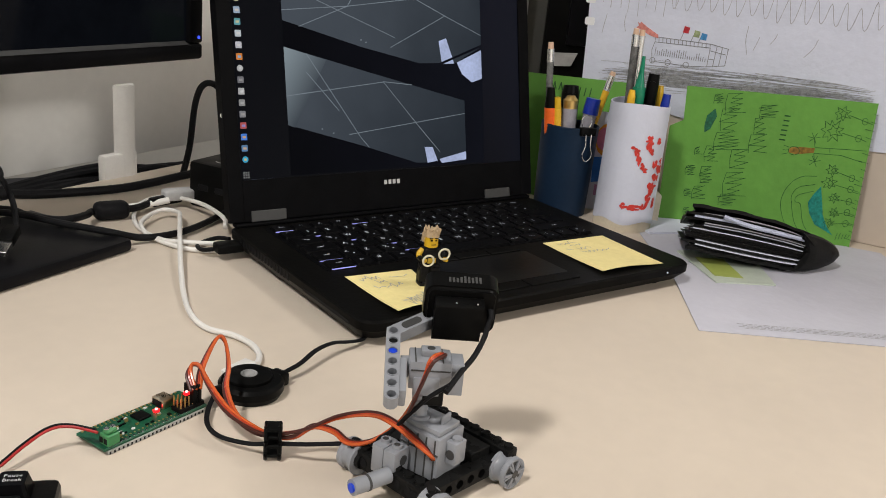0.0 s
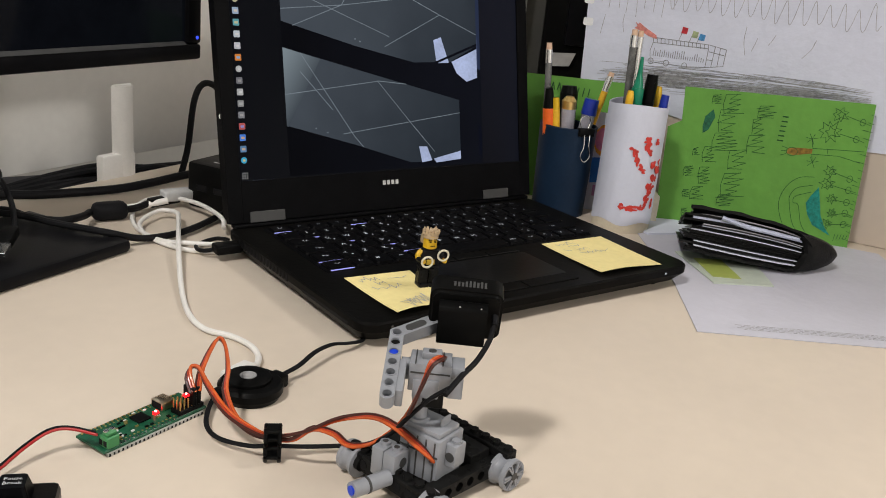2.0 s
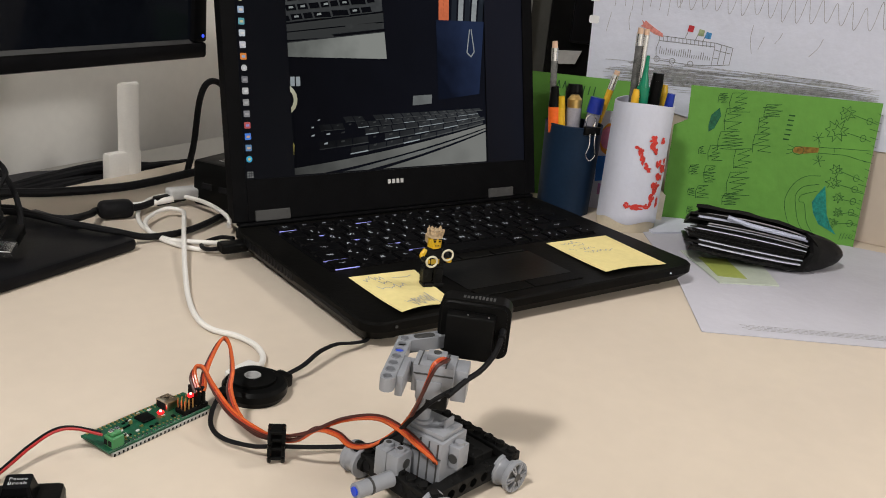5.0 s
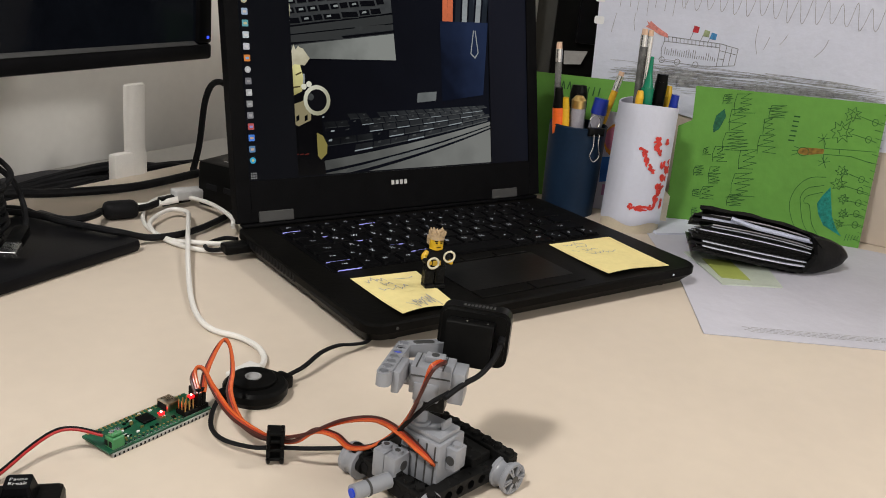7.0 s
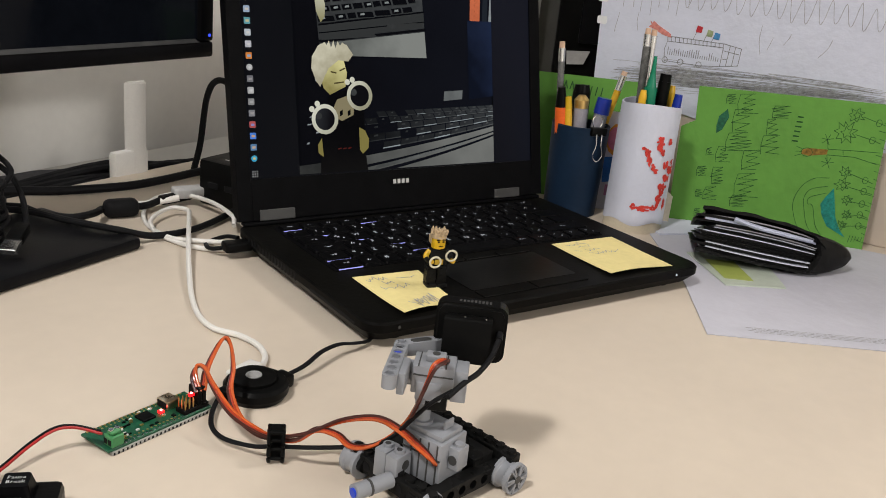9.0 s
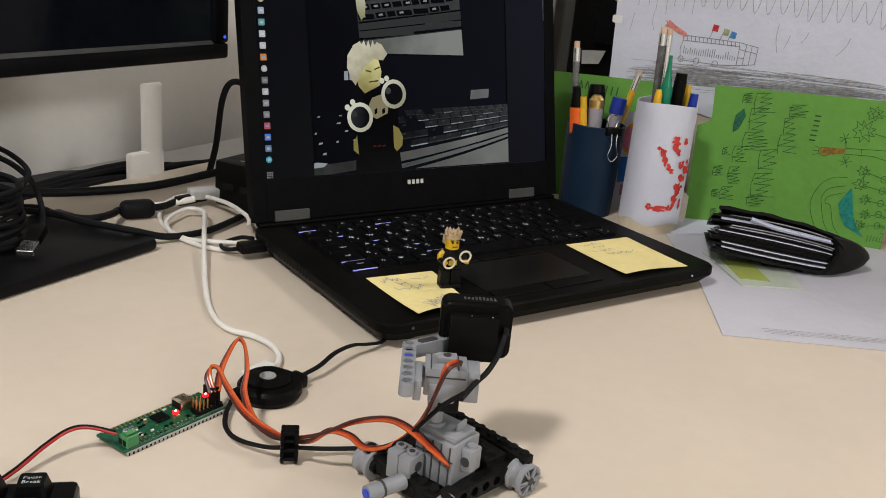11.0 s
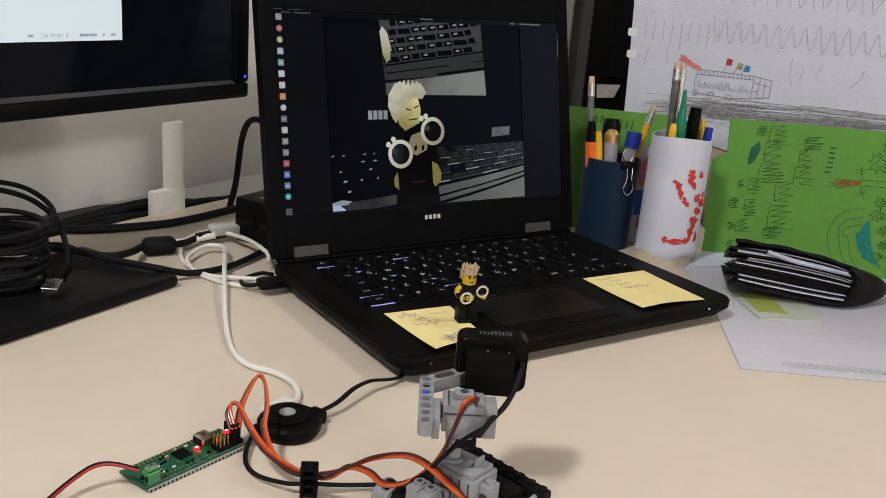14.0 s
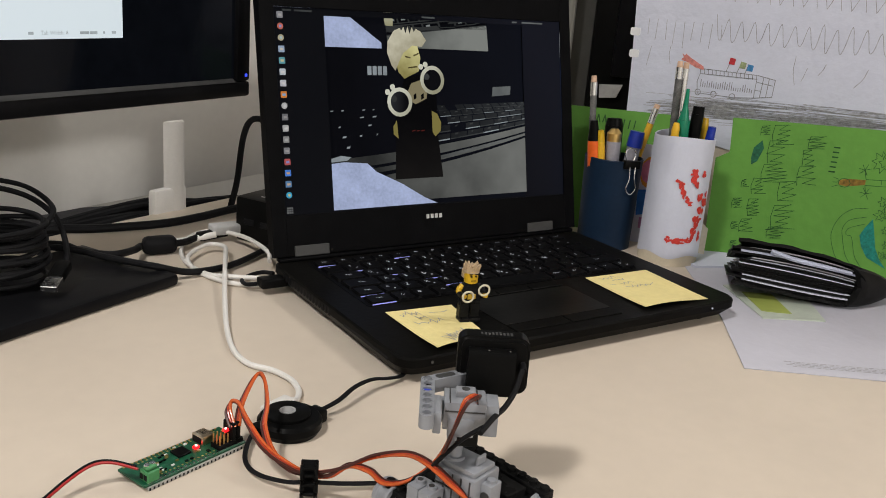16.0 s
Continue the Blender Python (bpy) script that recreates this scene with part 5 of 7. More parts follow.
def sticky(name, corners, label, writing, lift=0.004):
    """A square note whose front edge curls up a little."""
    a, b, c, d = [Vector(q) for q in corners]       # back left, back right, front right, front left
    bm = B()
    n = 8
    g = []
    for i in range(n + 1):
        row = []
        for j in range(n + 1):
            f, s = i / n, j / n
            p = (a * (1 - s) + b * s) * (1 - f) + (d * (1 - s) + c * s) * f
            z = TOP + 0.0009 + lift * f ** 3 * (0.5 + 0.5 * math.sin(s * 3.0 + 0.6)) + 0.0006 * math.sin(s * 5) * f
            row.append((p.x, p.y, z))
        g.append(row)
    top = [[bm.verts.new((x, y, z + 0.0003)) for x, y, z in r] for r in g]
    bot = [[bm.verts.new(q) for q in r] for r in g]
    for i in range(n):
        for j in range(n):
            bm.faces.new((top[i][j], top[i + 1][j], top[i + 1][j + 1], top[i][j + 1]))
            bm.faces.new((bot[i][j + 1], bot[i + 1][j + 1], bot[i + 1][j], bot[i][j]))
    for i in range(n):
        for q in ((top[i][0], bot[i][0], bot[i + 1][0], top[i + 1][0]), (top[i][n], top[i + 1][n], bot[i + 1][n], bot[i][n]), (top[0][i], top[0][i + 1], bot[0][i + 1], bot[0][i]), (top[n][i], bot[n][i], bot[n][i + 1], top[n][i + 1])):
            bm.faces.new(q)
    ob = part(name, bm, M["note"])
    tagged(ob, label, "sticky note", "sticky notes on the laptop")
    bm = B()
    rnd = random.Random(len(writing))
    for (s0, f0, s1, amp, k) in writing:
        pts = []
        for i in range(k + 1):
            s, f = s0 + (s1 - s0) * i / k, f0 + (amp if i % 2 else 0) + rnd.uniform(-1.0, 1.0) * amp
            p = (a * (1 - s) + b * s) * (1 - f) + (d * (1 - s) + c * s) * f
            z = TOP + 0.0009 + lift * f ** 3 * (0.5 + 0.5 * math.sin(s * 3.0 + 0.6)) + 0.0006 * math.sin(s * 5) * f + 0.0006
            pts.append(Vector((p.x, p.y, z)))
        for p, q in zip(pts, pts[1:]):
            e = (q - p).normalized()
            t = Vector((-e.y, e.x, 0)) * 0.00032
            bm.faces.new([bm.verts.new(v) for v in (p - t, q - t, q + t, p + t)])
    part("scribble", bm, M["pencil"], ob, "grey pencil scribbles", smooth=False)
    return ob


sticky("sticky_note", [(0.031, 0.080), (0.087, 0.0755), (0.077, 0.008), (0.029, 0.005)], "yellow sticky note with pencil writing on the palm rest",
       [(0.12, 0.10, 0.42, 0.05, 9), (0.30, 0.22, 0.45, 0.05, 5), (0.18, 0.36, 0.62, 0.05, 13), (0.55, 0.15, 0.85, 0.02, 4), (0.25, 0.75, 0.75, 0.13, 15), (0.3, 0.8, 0.6, 0.06, 9)], 0.003)
sticky("sticky_note", [(0.237, 0.089), (0.309, 0.0865), (0.3035, 0.0085), (0.232, 0.011)], "yellow sticky note with faint writing on the palm rest",
       [(0.14, 0.08, 0.45, 0.03, 9), (0.25, 0.18, 0.45, 0.03, 6), (0.12, 0.28, 0.2, 0.03, 3), (0.28, 0.30, 0.50, 0.03, 6), (0.25, 0.40, 0.72, 0.03, 14)], 0.002)


# ---- toy figure ----
def toy_figure():
    bm = B()
    Y, K, H, W, G = 0, 1, 2, 3, 4
    for x in (-0.0041, 0.0041):
        box(bm, x - 0.0038, x + 0.0038, -0.006, 0.004, 0.0, 0.0028, 0.0005, 1, mi=K)
        box(bm, x - 0.0038, x + 0.0038, -0.0035, 0.0042, 0.0025, 0.0145, 0.0008, 1, mi=K)
    box(bm, -0.0080, 0.0080, -0.0038, 0.0038, 0.0140, 0.0165, 0.0006, 1, mi=K)
    vs = box(bm, -0.0078, 0.0078, -0.0037, 0.0037, 0.0165, 0.0290, 0.0008, 1, mi=K)
    for v in vs:
        v.co.x *= 1 - 0.25 * (v.co.z - 0.0165) / 0.0125
    for sx in (-1, 1):
        m = pose(sx * 0.0066, 0, 0.0275)
        tube(bm, [(sx * 0.0062, 0, 0.0275), (sx * 0.0092, -0.001, 0.0245), (sx * 0.0095, -0.003, 0.0225)], 0.0021, 8, 4, mi=Y if sx < 0 else K)
        tube(bm, [(sx * 0.0095, -0.003, 0.0225), (sx * 0.0090, -0.006, 0.0222), (sx * 0.0078, -0.009, 0.0222)], 0.0020, 8, 4, mi=K)
        cyl(bm, (sx * 0.0078, -0.009, 0.0222), (sx * 0.3, -1, 0.2), 0.0018, 0.0025, 10, mi=Y)
        z = 0.0228 + (0.0046 if sx > 0 else 0)
        ring = [(sx * 0.0060 + 0.0041 * math.cos(a * math.pi / 8), -0.0125, z + 0.0039 * math.sin(a * math.pi / 8)) for a in range(17)]
        tube(bm, ring, 0.0008, 6, 2, mi=W, up=(0, 1, 0))
    box(bm, -0.003, 0.0035, -0.0042, -0.0036, 0.0175, 0.0215, 0.0003, 1, mi=G)
    cyl(bm, (0, 0, 0.029), (0, 0, 1), 0.003, 0.0015, 14, mi=Y)
    vs = cyl(bm, (0, 0, 0.030), (0, 0, 1), 0.0051, 0.0090, 20, mi=Y)
    for sx in (-1, 1):
        box(bm, sx * 0.0018 - 0.0007, sx * 0.0018 + 0.0007, -0.0054, -0.0048, 0.0350, 0.0360, mi=K)
        box(bm, sx * 0.0021 - 0.0013, sx * 0.0021 + 0.0013, -0.0054, -0.0047, 0.0367, 0.0373, m=None, mi=K)
    box(bm, -0.0016, 0.0018, -0.0054, -0.0047, 0.0320, 0.0325, mi=K)
    rnd = random.Random(2)
    cyl(bm, (0, 0.0006, 0.0375), (0, 0, 1), 0.0060, 0.0040, 16, r2=0.0052, mi=H)
    box(bm, -0.0058, 0.0058, 0.0012, 0.0060, 0.0320, 0.0395, 0.001, 1, mi=H)
    for k in range(20):
        a = k * 2.4
        r = 0.0008 + 0.0043 * (k / 19) ** 0.5
        p = Vector((r * math.cos(a), 0.0006 + r * math.sin(a), 0.0405))
        cyl(bm, p, (math.cos(a) * 0.55 + 0.2, math.sin(a) * 0.55, 1), 0.0017, rnd.uniform(0.003, 0.0048), 6, r2=0.0003, mi=H)
    ob = part("toy_figure", bm, [M["yellow"], M["legodark"], M["tan"], mat("cream_ring", (0.62, 0.58, 0.45), 0.4), mat("ochre_print", (0.45, 0.30, 0.03), 0.45)])
    ob.matrix_world = pose(0.0816, 0.0458, TOP + 0.0006, 0, 0, -14)
    tagged(ob, "small black and yellow toy figure standing on the laptop", "toy figure")


toy_figure()


# ---- second monitor, partition post, hub ----
def monitor():
    m = base("monitor", pose(-0.21, 0.27, 0, 0, 0, 27), "large black desktop monitor on a flat stand", "monitor")
    x0, x1, z0, z1 = -0.285, 0.2865, 0.1335, 0.475
    for a, b, c, d in ((x0, x1, z0, z0 + 0.0150), (x0, x1, z1 - 0.02, z1), (x0, x0 + 0.018, z0 + 0.0150, z1 - 0.02), (x1 - 0.018, x1, z0 + 0.0150, z1 - 0.02)):
        bm = B()
        box(bm, a, b, -0.004, 0.014, c, d, 0.003)
        part("bezel", bm, M["mon"], m)
    bm = B()
    prism(bm, [(-0.0039, z0 + 0.0146), (0.003, z0 + 0.0146), (0.003, z0 + 0.0178), (0.0012, z0 + 0.0178)], x0 + 0.018, x1 - 0.020, m=Matrix(((0, 0, 1, 0), (1, 0, 0, 0), (0, 1, 0, 0), (0, 0, 0, 1))))
    part("inner_edge", bm, M["moncham"], m)
    bm = B()
    box(bm, x0 + 0.015, x1 - 0.015, 0.001, 0.004, z0 + 0.012, z1 - 0.015)
    scr = part("screen", bm, emis("monitor_black_picture", (0.003, 0.0035, 0.005), rough=0.1), m, "dark lit screen with a white window")
    bm = B()
    box(bm, -0.20, 0.133, -0.0004, 0.0009, 0.192, 0.44)
    win = part("window", bm, mat("white_window", (0.1, 0.1, 0.1), 0.4, vary=0.02, scale=10, bump=0, emit=1.0, emit_colour=(0.66, 0.75, 0.80)), scr, "white editor window")
    grey = emis("window_text", (0.34, 0.38, 0.40), 1.0)
    bm = B()
    bm.from_mesh(lettering("Tab Width: 8", 0.0046, pose(0.067, -0.0008, 0.1966, 90, 0, 0)))
    part("caption", bm, grey, scr, smooth=False)
    for a, b in ((0.0443, 0.0485), (0.0905, 0.099), (0.100, 0.107), (0.1130, 0.1145), (0.1215, 0.1255)):
        bm = B()
        box(bm, a, b, -0.0008, -0.0004, 0.1955, 0.1976)
        part("caption_bar", bm, grey, scr)
    bm = B()
    box(bm, x0 + 0.03, x1 - 0.03, 0.014, 0.045, z0 + 0.03, z1 - 0.03, 0.01)
    part("rear_shell", bm, M["mon"], m)
    bm = B()
    cyl(bm, (x1 - 0.0065, -0.0040, 0.1545), (0, -1, 0), 0.0016, 0.0005, 10)
    part("power_light", bm, M["ledblue"], m, "blue power light")
    bm = B()
    box(bm, -0.125, -0.035, 0.030, 0.060, 0.010, 0.30, 0.006)
    part("neck", bm, M["mon"], m)
    bm = B()
    box(bm, -0.13, 0.110, -0.088, 0.030, 0.0, 0.011, 0.004)
    box(bm, -0.13, -0.02, 0.026, 0.075, 0.0, 0.0105, 0.004)
    part("stand", bm, M["mon"], m, "flat black stand plate")


monitor()


def post():
    p = base("partition_post", DESK @ pose(0.095, -0.002, 0.0), "white plastic clamp post at the desk's back edge", "bracket")
    bm = B()
    prism(bm, [(0.0075 + 0.0125 * (1 + math.cos(a)) - 0.003, 0.006 - 0.011 * math.sin(a)) for a in [math.pi * k / 10 for k in range(11)]], 0.0, 0.0955)
    bmesh.ops.recalc_face_normals(bm, faces=bm.faces)
    bmesh.ops.bevel(bm, geom=[e for e in bm.edges if min(v.co.z for v in e.verts) > 0.09], offset=0.0012, segments=2, affect="EDGES")
    part("upright", bm, M["whitep"], p)
    bm = B()
    box(bm, -0.015, 0.0285, -0.003, 0.0085, -0.012, 0.025, 0.003)
    part("clamp", bm, M["whitep"], p)
    for k in range(7):
        c = base("cable", DESK @ pose(0, 0, 0), "black cable hanging behind the desk edge", "cable", "cables behind the desk")
        bm = B()
        y = 0.02 + 0.006 * k
        tube(bm, [(-0.28, y, -0.032 + 0.003 * k), (-0.1, y + 0.004, -0.020 + 0.004 * (k % 3)), (0.04, y, -0.012 + 0.003 * (k % 4)), (0.14, y + 0.005, -0.006 - 0.004 * (k % 3)), (0.20 + 0.02 * (k % 3), y + 0.008, -0.012 - 0.002 * k), (0.27, y + 0.012, -0.045)], 0.0035 + 0.0006 * (k % 2), 8)
        part("sheath", bm, M["rubber"], c)


post()


def cord(name, pts, r, material, label, category="cable", group="", flat=1.0, plugs=()):
    ob = base(name, pose(*pts[0]), label, category, group)
    o = Vector(pts[0])
    bm = B()
    tube(bm, [Vector(p) - o for p in pts], r, 10, 8, flat=flat)
    part("sheath", bm, material, ob)
    for (a, b, w, h, mt, nm) in plugs:
        a, b = Vector(a) - o, Vector(b) - o
        bm = B()
        q = Matrix.Translation(a) @ (b - a).to_track_quat("X", "Z").to_matrix().to_4x4()
        box(bm, 0, (b - a).length, -w / 2, w / 2, -h / 2, h / 2, min(w, h) * (0.38 if nm == "ferrite_bead" else 0.22), 3, m=q)
        part(nm, bm, mt, ob)
    return ob


def left_side():
    hub = base("docking_hub", pose(0.016, 0.352, 0, 0, 0, -62), "small black docking hub behind the laptop", "hub")
    bm = B()
    box(bm, 0.0, 0.085, 0.0, 0.055, 0.0, 0.045, 0.004)
    part("case", bm, M["black"], hub)
    for k in range(2):
        bm = B()
        box(bm, 0.012 + 0.02 * k, 0.024 + 0.02 * k, -0.0006, 0.002, 0.018, 0.024, 0.0005, 1)
        part("port", bm, M["rubber"], hub)
    bm = B()
    for k in range(3):
        box(bm, 0.022 + 0.006 * k, 0.0265 + 0.006 * k, 0.012, 0.014, 0.0450, 0.0453)
    part("mark", bm, M["logo"], hub, "plain silver mark")
    cord("usb_cable", [(-0.078, 0.0035, 0.006), (-0.072, 0.008, 0.003), (-0.065, 0.02, 0.0025), (-0.063, 0.036, 0.0025), (-0.068, 0.054, 0.0025), (-0.079, 0.071, 0.0025), (-0.08, 0.096, 0.0025), (-0.071, 0.134, 0.003), (-0.053, 0.188, 0.006), (-0.036, 0.235, 0.009),
                       (-0.018, 0.283, 0.010), (-0.011, 0.306, 0.009), (-0.020, 0.320, 0.008), (-0.038, 0.308, 0.007), (-0.050, 0.290, 0.0055), (-0.05, 0.264, 0.003), (-0.038, 0.233, 0.0025), (-0.02, 0.216, 0.0025), (-0.001, 0.204, 0.006)],
         0.0020, M["whitep"], "white usb cable looping over the desk", plugs=[((-0.078, 0.0035, 0.006), (-0.098, -0.006, 0.0065), 0.010, 0.006, M["whitep"], "plug")])
    cord("usb_cable", [(0.012, 0.254, 0.008), (0.017, 0.272, 0.012), (0.014, 0.318, 0.012), (0.000, 0.360, 0.008), (-0.022, 0.364, 0.004), (-0.042, 0.333, 0.0027), (-0.051, 0.293, 0.0027), (-0.046, 0.252, 0.004), (-0.030, 0.232, 0.006), (-0.004, 0.217, 0.006)],
         0.0020, M["whitep"], "white usb cable in a loose loop", plugs=[])
    cord("display_cable", [(-0.048, 0.352, 0.0035), (-0.03, 0.348, 0.005), (-0.006, 0.342, 0.010)], 0.003, M["whitep"], "white cable with a grey plug in the hub", plugs=[((-0.008, 0.352, 0.012), (0.026, 0.353, 0.012), 0.015, 0.010, mat("pale_grey_plug", (0.45, 0.45, 0.45), 0.4), "plug")])
    cord("power_cable", [(-0.30, 0.40, 0.004), (-0.20, 0.425, 0.004), (-0.140, 0.421, 0.0045), (-0.098, 0.411, 0.0045), (-0.0376, 0.409, 0.005), (0.005, 0.4195, 0.006), (0.053, 0.436, 0.008), (0.10, 0.44, 0.01)], 0.0042, M["rubber"], "thick black power cable along the desk's back edge")
    cord("adapter_cable", [(-0.24, 0.350, 0.0145), (-0.19, 0.350, 0.0145), (-0.1476, 0.338, 0.0145), (-0.135, 0.3155, 0.0145), (-0.1174, 0.2975, 0.0145), (-0.104, 0.298, 0.0142), (-0.0875, 0.317, 0.0105), (-0.0776, 0.331, 0.0085), (-0.0482, 0.330, 0.0085), (-0.035, 0.338, 0.007), (-0.018, 0.350, 0.007), (0.008, 0.352, 0.01)],
         0.0032, M["rubber"], "black cable with a ferrite bead on the desk", plugs=[((-0.0785, 0.331, 0.0085), (-0.0475, 0.330, 0.0085), 0.0165, 0.0165, M["rubber"], "ferrite_bead"), ((-0.022, 0.348, 0.007), (0.008, 0.352, 0.009), 0.010, 0.008, M["black"], "plug")])
    cord("video_cable", [(-0.20, 0.355, 0.0150), (-0.1455, 0.324, 0.0150), (-0.119, 0.287, 0.0155), (-0.1025, 0.268, 0.0152), (-0.0865, 0.254, 0.0140), (-0.062, 0.257, 0.0058), (-0.041, 0.259, 0.0045), (-0.018, 0.2665, 0.0045), (0.010, 0.285, 0.0048), (0.034, 0.305, 0.005)], 0.0029, M["rubber"], "thick black cable trailing off the monitor stand")
    cord("dongle_cable", [(-0.004, 0.205, 0.011), (-0.016, 0.203, 0.0085), (-0.026, 0.212, 0.0055), (-0.022, 0.230, 0.004), (-0.002, 0.240, 0.004), (0.004, 0.226, 0.007)], 0.0018, M["rubber"], "short black loop on a usb plug in the laptop",
         plugs=[((-0.020, 0.199, 0.010), (0.003, 0.199, 0.010), 0.013, 0.008, M["black"], "plug")])
    cord("loop_cable", [(0.05, 0.455, 0.004), (0.062, 0.468, 0.03), (0.075, 0.485, 0.075), (0.09, 0.497, 0.092), (0.11, 0.505, 0.085), (0.125, 0.51, 0.05), (0.13, 0.50, 0.01)], 0.0035, M["rubber"], "black cable standing in a loop by the partition")
    coil = base("coiled_cable", pose(-0.207, 0.262, 0.011), "coiled black usb cable on the monitor stand", "cable")
    rnd = random.Random(9)
    for k in range(15):
        bm = B()
        r = 0.036 + rnd.uniform(-0.003, 0.004)
        zc = 0.006 + k * 0.0030
        tl = rnd.uniform(-0.005, 0.005)
        tube(bm, [(r * math.cos(a * math.pi / 9), 0.8 * r * math.sin(a * math.pi / 9), zc + tl * math.cos(a * math.pi / 9 + k)) for a in range(19)], 0.0021, 8, 3)
        part("turn", bm, M["rubber"], coil)
    bm = B()
    tube(bm, [(0.036, 0.0, 0.042), (0.048, 0.028, 0.050), (0.030, 0.06, 0.062), (-0.01, 0.065, 0.066), (-0.05, 0.05, 0.05)], 0.0021, 8)
    part("loose_end", bm, M["rubber"], coil)
    bm = B()
    tube(bm, [(-0.05, 0.045, 0.056), (-0.012, 0.060, 0.064), (0.026, 0.050, 0.058), (0.047, 0.034, 0.045), (0.053, 0.016, 0.030), (0.050, -0.010, 0.018), (0.046, -0.018, 0.014)], 0.0023, 8)
    part("loose_end", bm, M["rubber"], coil)
    q = Matrix.Translation((0.047, -0.015, 0.0155)) @ Vector((-0.022, -0.040, -0.010)).to_track_quat("X", "Z").to_matrix().to_4x4()
    bm = B()
    box(bm, 0, 0.022, -0.0055, 0.0055, -0.004, 0.004, 0.001, 2, m=q)
    part("plug_grip", bm, M["black"], coil)
    bm = B()
    box(bm, 0.022, 0.037, -0.006, 0.006, -0.00225, 0.00225, 0.0004, 1, m=q)
    part("plug_shell", bm, M["steel"], coil, "bright steel usb plug")


left_side()


def far_things():
    """Dark things seen past the laptop, beyond the booth, as plain unidentified shapes."""
    slab("desk_far", 0.30, 1.2, 0.36, 1.1, -0.025, 0.0, M["desk"], "pale desk beyond the booth", "desk", 0.002, DESK)
    q = base("tower_computer", pose(0.60, 0.45, 0.0, 0, 0, -38), "plain black device standing beyond the booth", "computer")
    bm = B()
    box(bm, -0.042, 0.10, 0.012, 0.14, 0.0, 0.42, 0.004)
    part("case", bm, M["black"], q)
    bm = B()
    box(bm, -0.012, 0.10, 0.004, 0.012, 0.15, 0.40, 0.002)
    part("front_panel", bm, M["mon"], q)
    bm = B()
    prism(bm, [(-0.024, 0.120), (-0.001, 0.122), (0.006, 0.140), (-0.026, 0.138)], 0.0, 0.004, m=pose(0, 0.008, 0, 90, 0, 0))
    part("tag", bm, mat("grey_tag", (0.35, 0.35, 0.35), 0.5), q, "pale grey tag")
    p = base("pole", pose(0.538, 0.497, 0.0), "slim grey metal pole beyond the booth", "pole")
    bm = B()
    cyl(bm, (0, 0, 0), (0.0, 0.0, 1), 0.008, 0.45, 14)
    part("tube", bm, mat("brushed_grey", (0.30, 0.30, 0.28), 0.4, metal=0.6), p)
    bm = B()
    cyl(bm, (0, 0, 0), (0, 0, 1), 0.03, 0.006, 18)
    part("foot", bm, M["black"], p)
    # plain slab added to keep the view behind the pole dark
    s = base("storage_box", pose(0.50, 0.56, 0.0, 0, 0, -38), "dark grey slab beyond the booth", "cabinet")
    bm = B()
    box(bm, -0.08, 0.20, 0.0, 0.06, 0.0, 0.5, 0.003)
    part("side", bm, mat("dark_grey_paint", (0.06, 0.06, 0.055), 0.5), s)


far_things()

# ---- robot ----
ROB = pose(-0.050, -0.145, 0, 0, 0, 18)
robot = base("toy_robot", ROB, "small grey and black brick robot with a webcam head on wheels", "robot")


def bored_plate(bm, line, w, t, holes, hr, mi=0):
    """A beam with round ends along a bent line, bored through at the holes; its flat faces look along z."""
    # outline: offset of the line by w on both sides with round ends
    pts = [Vector((x, y)) for x, y in line]
    left, right = [], []
    for i, p in enumerate(pts):
        d0 = (p - pts[i - 1]).normalized() if i else (pts[1] - p).normalized()
        d1 = (pts[i + 1] - p).normalized() if i < len(pts) - 1 else d0
        nrm = Vector((-(d0 + d1).y, (d0 + d1).x)).normalized()
        k = w / max(0.5, nrm.dot(Vector((-d0.y, d0.x))))
        left.append(p + nrm * k)
        right.append(p - nrm * k)
    out = list(right)
    d = (pts[-1] - pts[-2]).normalized()
    a0 = math.atan2(d.y, d.x)
    out += [pts[-1] + w * Vector((math.cos(a0 + radians(a)), math.sin(a0 + radians(a)))) for a in range(-60, 90, 30)]
    out += left[::-1]
    d = (pts[0] - pts[1]).normalized()
    a0 = math.atan2(d.y, d.x)
    out += [pts[0] + w * Vector((math.cos(a0 + radians(a)), math.sin(a0 + radians(a)))) for a in range(-60, 90, 30)]
    edges = []
    def loop(ps, z):
        vs = [bm.verts.new((q[0], q[1], z)) for q in ps]
        return vs, [bm.edges.new((vs[i], vs[(i + 1) % len(vs)])) for i in range(len(vs))]
    rings = [[(h[0] + hr * math.cos(a * math.pi / 7), h[1] + hr * math.sin(a * math.pi / 7)) for a in range(14)] for h in holes]
    for z in (t / 2, -t / 2):
        vs, es = loop(out, z)
        hv = []
        for r in rings:
            v2, e2 = loop(r, z)
            hv.append(v2)
            es += e2
        bmesh.ops.triangle_fill(bm, edges=es, use_beauty=True, use_dissolve=False)
        edges.append((vs, hv))
    (va, ha), (vb, hb) = edges
    n = len(va)
    for i in range(n):
        bm.faces.new((va[i], vb[i], vb[(i + 1) % n], va[(i + 1) % n]))
    for x, y in zip(ha, hb):
        for i in range(14):
            bm.faces.new((x[i], x[(i + 1) % 14], y[(i + 1) % 14], y[i]))
    bmesh.ops.recalc_face_normals(bm, faces=bm.faces)


